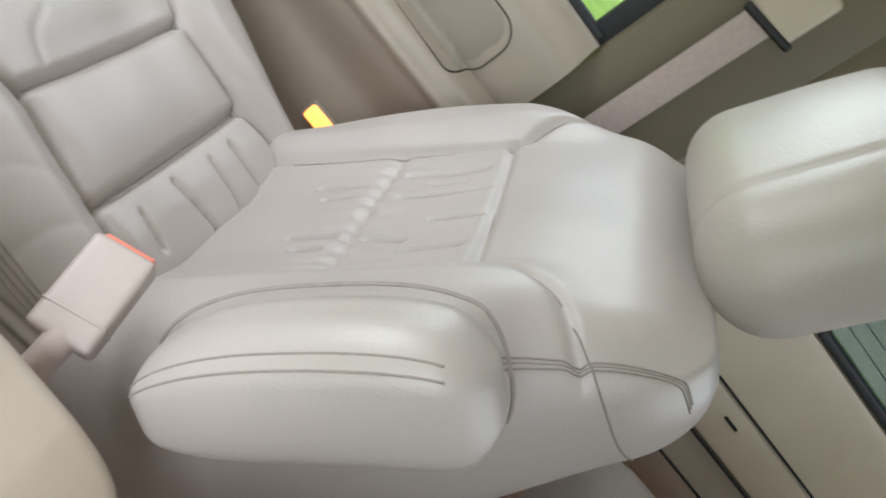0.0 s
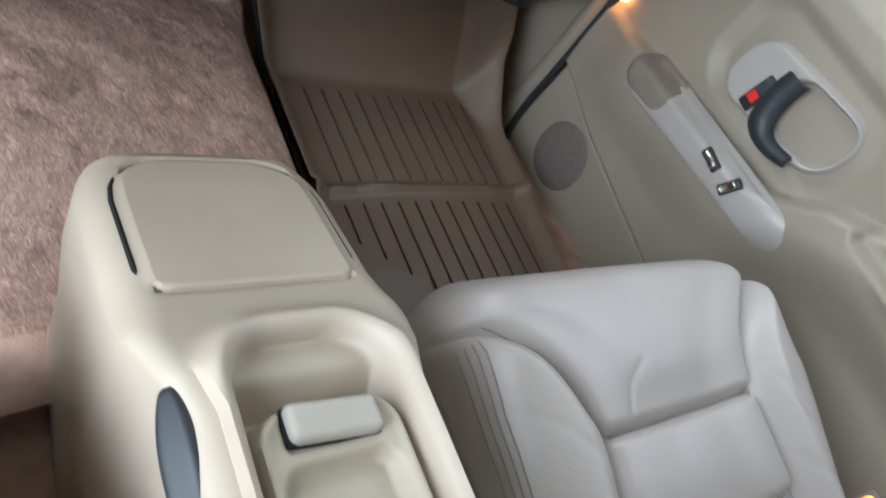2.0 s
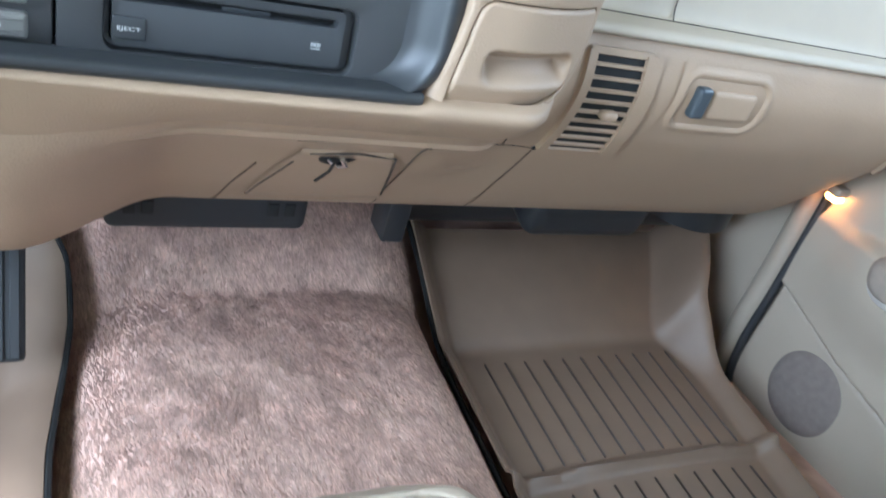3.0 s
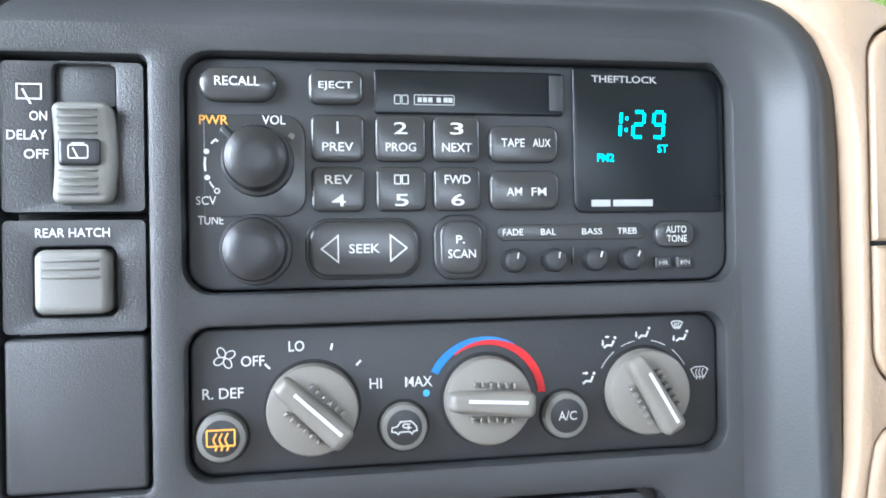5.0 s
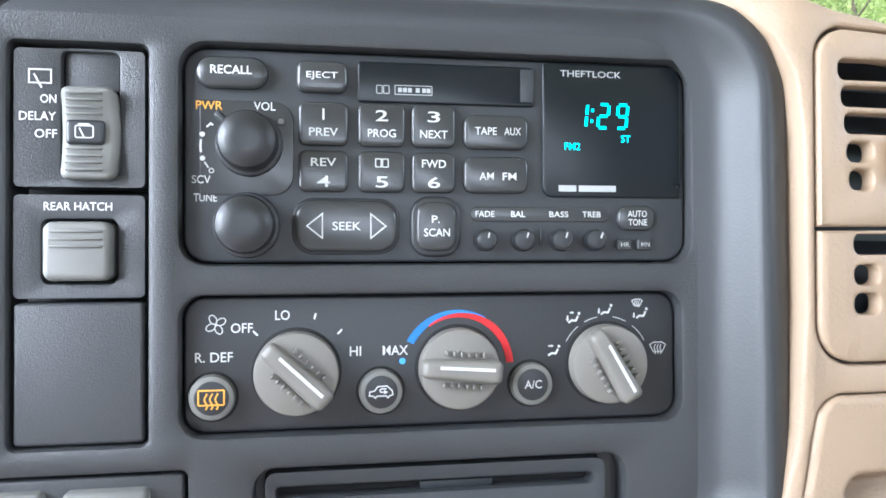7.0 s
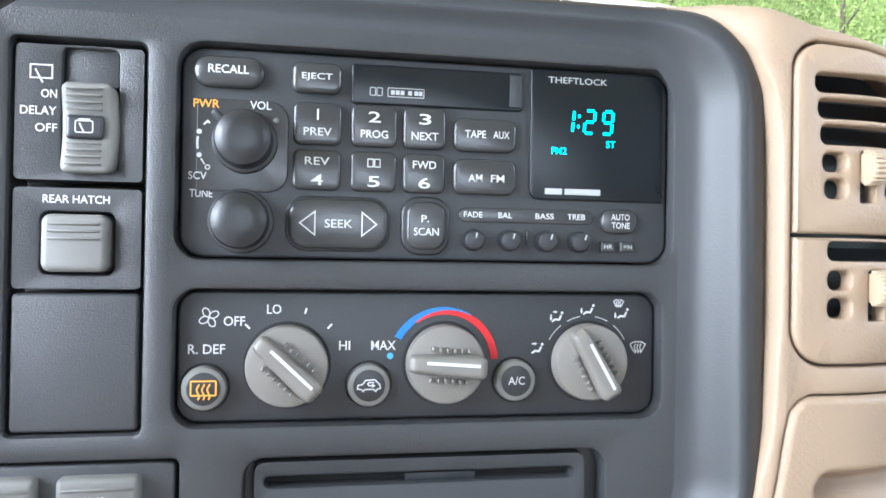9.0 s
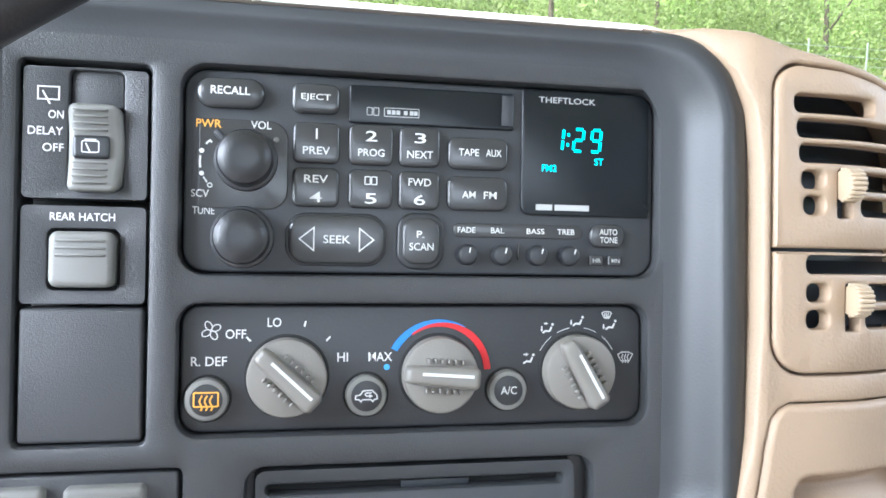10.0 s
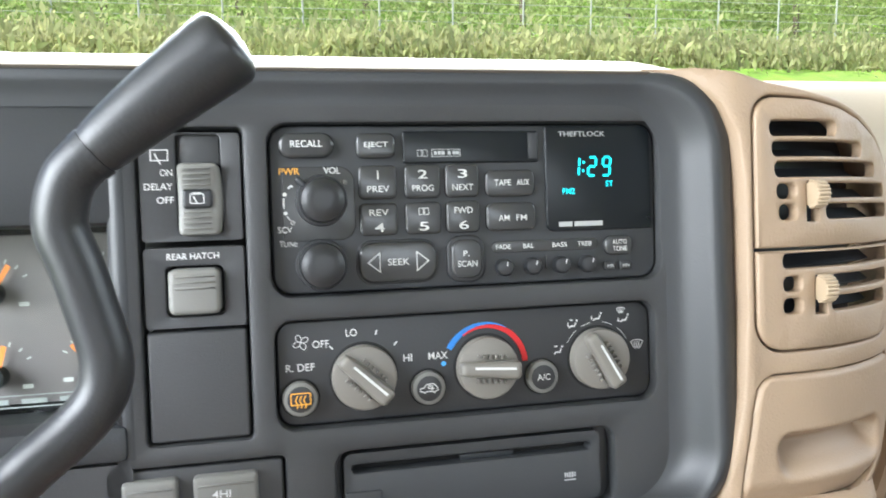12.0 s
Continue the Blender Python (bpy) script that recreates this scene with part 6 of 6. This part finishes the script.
b = round_button(-0.1600, -0.1132)
Y = -0.0048
part("icon", merge(stroke(rrect(-0.1600, -0.1128, 0.0095, 0.0056, 0.0003, 1), 0.0006, Y, True), *[stroke(wavy(-0.1600 + d, -0.1142, 0.0062, 0.0005), 0.0006, Y) for d in (-0.002, 0, 0.002)]), AMBER, b, "amber rear defrost symbol", smooth=0)
b = round_button(-0.0950, -0.1128)
part("icon", merge(stroke([(-0.0998, -0.1140), (-0.0996, -0.1125), (-0.0978, -0.1122), (-0.0965, -0.1105), (-0.0928, -0.1103), (-0.0908, -0.1122), (-0.0905, -0.1138), (-0.0918, -0.1142), (-0.0924, -0.1150), (-0.0932, -0.1142), (-0.0968, -0.1142), (-0.0974, -0.1150), (-0.0982, -0.1142)], 0.0005, Y, True),
                   stroke([(-0.0930, -0.1114), (-0.0952, -0.1114), (-0.0957, -0.1120), (-0.0952, -0.1127), (-0.0938, -0.1127)], 0.0005, Y), arrow(-0.0924, -0.1127, 1, 0, 0.0016, Y)), PRINT, b, "white recirculation symbol", smooth=0)
b = round_button(-0.0330, -0.1117)
lettered(b, "A/C", -0.0330, -0.1115, 0.0072, 0.0034, -0.0046)
for word, x, z, w in (("OFF", -0.1490, -0.0868, 0.0083), ("LO", -0.1335, -0.0820, 0.0056), ("HI", -0.1050, -0.0968, 0.0045), ("MAX", -0.0890, -0.0968, 0.0102), ("R. DEF", -0.1595, -0.0980, 0.0142)):
    lettered(hvac, word, x, z, w, 0.0038, 0.0)
Y = -0.0004
petals = []
for k in range(4):
    a = math.pi / 2 * k + 0.5
    petals.append(stroke([(-0.1588 + 0.0022 * math.cos(a) + (0.0019 * math.cos(q)) * math.cos(a) - 0.0013 * math.sin(q) * math.sin(a), -0.0853 + 0.0022 * math.sin(a) + (0.0019 * math.cos(q)) * math.sin(a) + 0.0013 * math.sin(q) * math.cos(a)) for q in [2 * math.pi * i / 12 for i in range(12)]], 0.0004, Y, True))
part("fan_icon", merge(*petals), PRINT, hvac, smooth=0)
for tick in ([(-0.1448, -0.0880), (-0.1430, -0.0898)], [(-0.1212, -0.0838), (-0.1206, -0.0815)], [(-0.1120, -0.0898), (-0.1103, -0.0880)]):
    part("fan_tick", stroke(tick, 0.0007, Y), PRINT, hvac, smooth=0)
part("max_dot", dot(-0.0862, -0.1012, 0.0013, Y), BLUE, hvac, smooth=0)
part("cold_band", annulus(-0.0635, -0.1043, lambda t: 0.0206 + 0.0014 * max(0, t * 1.15 - 0.2), lambda t: 0.0237 - 0.0004 * t, 152, 60, Y, 0.0001), BLUE, hvac, "blue cold temperature band", smooth=0)
part("hot_band", annulus(-0.0635, -0.1043, lambda t: 0.0203, lambda t: 0.0210 + 0.0023 * min(1, t * 1.6), 125, 4, Y - 0.0002, 0.0001), RED, hvac, "red hot temperature band", smooth=0)


def person(cx, cz, s=1.0):
    return [stroke([(cx - 0.0024 * s, cz - 0.0020 * s), (cx - 0.0010 * s, cz - 0.0010 * s), (cx + 0.0008 * s, cz - 0.0012 * s), (cx + 0.0018 * s, cz + 0.0008 * s)], 0.0008 * s, Y), dot(cx + 0.0022 * s, cz + 0.0018 * s, 0.0006 * s, Y)]


icons = [[*person(-0.0228, -0.0985), arrow(-0.0228, -0.0965, 1, 0, 0.0012, Y), stroke([(-0.0252, -0.0965), (-0.0238, -0.0965)], 0.0006, Y)],
         [*person(-0.0140, -0.0850), arrow(-0.0168, -0.0866, 0, -1, 0.0012, Y), stroke([(-0.0168, -0.0840), (-0.0168, -0.0855)], 0.0006, Y), arrow(-0.0138, -0.0828, 1, 0, 0.0011, Y), stroke([(-0.0158, -0.0828), (-0.0148, -0.0828)], 0.0006, Y)],
         [*person(0.0002, -0.0818), arrow(-0.0030, -0.0836, 0, -1, 0.0012, Y), stroke([(-0.0030, -0.0812), (-0.0030, -0.0826)], 0.0006, Y)],
         [*person(0.0160, -0.0835), arrow(0.0126, -0.0856, 0, -1, 0.0012, Y), stroke([(0.0126, -0.0832), (0.0126, -0.0846)], 0.0006, Y)]]


def shield(cx, cz, s):
    out = [stroke([(cx - 0.0036 * s, cz + 0.0016 * s), (cx - 0.0018 * s, cz + 0.0026 * s), (cx + 0.0018 * s, cz + 0.0026 * s), (cx + 0.0036 * s, cz + 0.0016 * s), (cx + 0.0020 * s, cz - 0.0014 * s), (cx - 0.0020 * s, cz - 0.0014 * s)], 0.0004, Y, True)]
    return out + [stroke(wavy(cx + d * s, cz - 0.0003 * s, 0.0042 * s, 0.0003 * s), 0.0004, Y) for d in (-0.0013, 0, 0.0013)]


icons += [shield(0.0232, -0.0985, 1.0), shield(0.0140, -0.0792, 0.65)]
icons += [[stroke([(-0.0003 + 0.0195 * math.cos(radians(a)), -0.1040 + 0.0195 * math.sin(radians(a))) for a in range(a0, a1 + 1, 6)], 0.0003, Y)] for a0, a1 in ((152, 128), (118, 100), (80, 62), (52, 28)) for a0, a1 in ((min(a0, a1), max(a0, a1)),)]
for strokes in icons:
    part("airflow_icon", merge(*strokes), PRINT, hvac, "white airflow symbol", smooth=0)

# ---- compact disc player ----
cdp = thing("disc_player", "black compact disc player with slot and eject button", "cd player", m=DASH)
slot = (-0.0715, -0.1510, 0.1290, 0.0045, 0.0020)
part("faceplate", plate((-0.0710, -0.1612, 0.1380, 0.0365, 0.004), [slot], -0.0035, 0.012, 0.0012), DARKSMOOTH, cdp)
part("surround", plate((-0.0690, -0.1620, 0.1500, 0.0420, 0.008), [(-0.0710, -0.1612, 0.1384, 0.0369, 0.004)], 0.004, 0.014, 0.001), BLACK, cdp)
part("slot_lining", box(-0.0715, 0.0065, -0.1510, 0.1285, 0.003, 0.0042), VOID, cdp)
part("dust_flap", box(-0.0640, 0.0022, -0.1518, 0.030, 0.002, 0.0030, 0.0003), SLATE, cdp)
b = part("eject_button", key_cap(-0.1305, -0.1690, 0.0185, 0.0135, 0.0010, 0.0, -0.0050, 0.0008), DARKSMOOTH, cdp)
lettered(b, "EJECT", -0.1305, -0.1695, 0.0128, 0.0030, -0.0051)
part("format_badge", merge(*[fill(rrect(x, -0.1655, w, h, 0.0002, 1), -0.0039) for x, w, h in ((-0.0222, 0.0008, 0.0030), (-0.0210, 0.0010, 0.0022), (-0.0196, 0.0012, 0.0030), (-0.0180, 0.0012, 0.0030), (-0.0166, 0.0008, 0.0024))], fill(rrect(-0.0194, -0.1682, 0.0066, 0.0007, 0.0001, 1), -0.0039)), PRINTGREY, cdp, "small grey disc-format badge", smooth=0)

# ---- switch column ----
def ribbed(parent, cx, cz0, n, w, y, step=0.0028):
    for i in range(n):
        part("rib", box(cx, y, cz0 - step * i, w, 0.0012, 0.0010, 0.0004, 1), GREYBTN, parent)


wiper = thing("wiper_switch", "grey rear wiper rocker switch on charcoal plate", "switch", "dash switch plates", m=DASH)
part("plate", plate((-0.2075, -0.0070, 0.0462, 0.0515, 0.002), [(-0.2038, -0.0055, 0.0205, 0.0470, 0.0025)], -0.0035, 0.012, 0.001), DARK, wiper)
part("slot", box(-0.2038, 0.010, -0.0055, 0.022, 0.002, 0.048), VOID, wiper)
part("shutter", box(-0.2038, 0.0000, 0.0112, 0.0195, 0.002, 0.0145, 0.0005), DARK, wiper)


def rocker_shape(p):
    return p.x + 0.0016 * (1 - (p.z / 0.0175) ** 2) * smoothstep(0.0, 0.006, p.x), p.y + 0.0035 * (1 - (p.z / 0.0175) ** 2) * smoothstep(0.0, -0.004, p.y), p.z


rk = part("rocker", round_box(0.0095, 0.0065, 0.0172, 0.003, 26, rocker_shape, Matrix.Translation((-0.2040, -0.0035, -0.0130))), GREYBTN, wiper, "grey ribbed rocker")
for z0 in (0.0015, -0.0190):
    for i in range(4):
        part("rib", box(-0.2045, -0.0092 - (0.0006 if i in ((0, 1) if z0 > 0 else (2, 3)) else 0), z0 - 0.0026 * i, 0.0130, 0.0014, 0.0010, 0.0004, 1), GREYBTN, rk)
part("badge", transform(round_box(0.0068, 0.0016, 0.0046, 0.0015, 16), Matrix.Translation((-0.2045, -0.0072, -0.0128))), BLACK, rk, "black oval wiper badge")
Y = -0.0090
part("icon", merge(stroke(rrect(-0.2045, -0.0128, 0.0062, 0.0044, 0.0006, 2), 0.0004, Y, True), stroke([(-0.2062, -0.0115), (-0.2044, -0.0152)], 0.0005, Y), stroke([(-0.2066, -0.0100), (-0.2024, -0.0100)], 0.0004, Y)), PRINT, rk, smooth=0)
Y = -0.0039
part("icon", merge(stroke([(-0.2252, 0.0108), (-0.2175, 0.0108), (-0.2175, 0.0058), (-0.2252, 0.0058)], 0.0005, Y, True), stroke([(-0.2235, 0.0092), (-0.2208, 0.0040)], 0.0006, Y)), PRINT, wiper, smooth=0)
lettered(wiper, "ON", -0.2185, 0.0000, 0.0056, 0.0032, -0.0036)
lettered(wiper, "DELAY", -0.2222, -0.0065, 0.0128, 0.0032, -0.0036)
lettered(wiper, "OFF", -0.2193, -0.0130, 0.0078, 0.0032, -0.0036)
hatch = thing("hatch_switch", "grey rear hatch push switch on charcoal plate", "switch", "dash switch plates", m=DASH)
part("plate", plate((-0.2075, -0.0550, 0.0462, 0.0385, 0.002), [(-0.2075, -0.0568, 0.0268, 0.0242, 0.003)], -0.0035, 0.012, 0.001), DARK, hatch)
part("slot", box(-0.2075, 0.010, -0.0568, 0.028, 0.002, 0.025), VOID, hatch)
hb = part("push_button", key_cap(-0.2075, -0.0568, 0.0240, 0.0220, 0.0035, 0.008, -0.0085, 0.0025, 6), GREYBTN, hatch, "grey ribbed push button")
ribbed(hb, -0.2075, -0.0495, 3, 0.0185, -0.0088)
lettered(hatch, "REAR HATCH", -0.2080, -0.0400, 0.0240, 0.0031, -0.0036)
blank = thing("blank_plate", "plain charcoal blanking plate in the switch column", "blank plate", "dash switch plates", m=DASH)
part("plate", key_cap(-0.2075, -0.1025, 0.0462, 0.0530, 0.002, 0.012, -0.0040, 0.0016), DARK, blank)
fourwd = thing("drive_switch", "grey four-wheel-drive push buttons on charcoal plate", "switch", m=DASH)
part("plate", key_cap(-0.2085, -0.1630, 0.0772, 0.0435, 0.002, 0.012, -0.0040, 0.0012), DARK, fourwd)
for cx, cz, w, h, word, amber in ((-0.2315, -0.1600, 0.0250, 0.0300, "2HI", True), (-0.1970, -0.1535, 0.0300, 0.0165, "4HI", False), (-0.1970, -0.1735, 0.0300, 0.0145, "4LO", False)):
    b = part("push_button", key_cap(cx, cz, w, h, 0.0022, 0.0, -0.0100, 0.0022, 5), GREYBTN, fourwd, "pale grey push button")
    for s in (1, -1):
        part("rib", box(cx, -0.0103, cz + s * (h / 2 - 0.0042), w - 0.004, 0.0012, 0.0010, 0.0004, 1), GREYBTN, b)
    lettered(b, word, cx - 0.002, cz - 0.0004, 0.0085, 0.0036, -0.0101)
    part("indicator", fill(rrect(cx + 0.0065, cz - 0.0002, 0.0026, 0.0042, 0.0002, 1), -0.0104), AMBER if amber else GREYBTN, b, smooth=0)
# ---- shift lever and instruments ----
lever = thing("shift_lever", "dark grey column shift lever with a cylindrical grip", "shift lever")
part("grip", tube(spline([(-0.2330, -0.085, 0.6808), (-0.2260, -0.085, 0.6868), (-0.2136, -0.085, 0.6970), (-0.2000, -0.085, 0.7075), (-0.1870, -0.085, 0.7173), (-0.1800, -0.085, 0.7228)], 5),
                  [0.0097 + 0.00028 * k for k in range(20)] + [0.0151, 0.0150, 0.0145, 0.0130, 0.0100, 0.0040], 28), BLACK, lever, "smooth charcoal grip")
part("shaft", tube(spline([(-0.2300, -0.085, 0.6835), (-0.2365, -0.085, 0.6780), (-0.2432, -0.085, 0.6696), (-0.2464, -0.085, 0.6542), (-0.2420, -0.0855, 0.6393), (-0.2374, -0.086, 0.6220), (-0.2335, -0.087, 0.6043), (-0.2354, -0.088, 0.5912), (-0.2431, -0.090, 0.5807), (-0.2578, -0.094, 0.5687), (-0.2760, -0.10, 0.5560), (-0.33, -0.12, 0.53)], 6), 0.0097, 20), BLACK, lever, "bent dark steel shaft")
part("collar", tube([(-0.2352, -0.085, 0.6790), (-0.2325, -0.085, 0.6812)], 0.0103, 20), BLACK, lever)
column = thing("steering_column", "dark steering column shroud behind the lever", "steering column")
part("shroud", round_box(0.06, 0.20, 0.055, 0.04, 30, None, Matrix.Translation((-0.40, -0.10, 0.50)) @ Matrix.Rotation(radians(-20), 4, "X")), DARKSMOOTH, column)

cluster = thing("instrument_cluster", "grey-faced instrument cluster with orange needles", "instrument cluster", m=DASH)
DIAL = mat("grey_dial_face", (0.215, 0.190, 0.193), 0.5, 0.04, 20)
ORANGE = mat("orange_needle", (0.85, 0.25, 0.05), 0.5, 0.03, 20)
part("dial_plate", box(-0.42, 0.040, -0.070, 0.36, 0.004, 0.086, 0.001), DIAL, cluster)
part("housing", box(-0.42, 0.060, -0.045, 0.37, 0.006, 0.19), BLACK, cluster)
part("hood_shade", box(-0.42, 0.020, 0.008, 0.36, 0.05, 0.064, 0.004), DARKSMOOTH, cluster)
part("lower_shade", box(-0.42, 0.016, -0.1265, 0.36, 0.05, 0.018, 0.004), DARKSMOOTH, cluster)
for cx, cz, r, a in ((-0.262, -0.054, 0.018, 118), (-0.262, -0.096, 0.018, 130), (-0.308, -0.056, 0.018, 60), (-0.308, -0.098, 0.018, 75), (-0.375, -0.073, 0.034, 200), (-0.455, -0.073, 0.034, 215)):
    g = part("gauge", merge(*[stroke([(cx + r * math.cos(radians(q)), cz + r * math.sin(radians(q))), (cx + 0.86 * r * math.cos(radians(q)), cz + 0.86 * r * math.sin(radians(q)))], 0.0008, 0.0375) for q in range(30, 151, 20)]), PRINT, cluster, smooth=0)
    part("needle", stroke([(cx, cz), (cx + 0.9 * r * math.cos(radians(a)), cz + 0.9 * r * math.sin(radians(a)))], 0.0026, 0.0340), ORANGE, g, "orange needle", smooth=0)
    part("hub", disc_cap(cx, cz, 0.0055, 0.037, 0.028, 0.001, 24), BLACK, g)
    part("letters", merge(fill(rrect(cx - r * 0.75, cz - 0.006, 0.005, 0.0022, 0.0003, 1), 0.0374), fill(rrect(cx + r * 0.75, cz - 0.006, 0.005, 0.0022, 0.0003, 1), 0.0374)), PRINT, g, smooth=0)
part("red_marks", merge(fill(rrect(-0.2475, -0.0465, 0.004, 0.0022, 0.0003, 1), 0.0372), fill(rrect(-0.2475, -0.0860, 0.004, 0.0022, 0.0003, 1), 0.0372)), RED, cluster, smooth=0)
part("legend_strip", merge(stroke([(-0.59, -0.1085), (-0.245, -0.1085)], 0.0007, 0.0374), stroke([(-0.59, -0.1145), (-0.245, -0.1145)], 0.0007, 0.0374), *[fill(rrect(-0.31 + 0.018 * i, -0.1115, 0.012, 0.0025, 0.0003, 1), 0.0373) for i in range(4)]), PRINTGREY, cluster, smooth=0)
gp = part("lens", box(-0.42, 0.012, -0.046, 0.355, 0.001, 0.16), WINGLASS, cluster, "clear plastic lens")
gp.visible_shadow = False
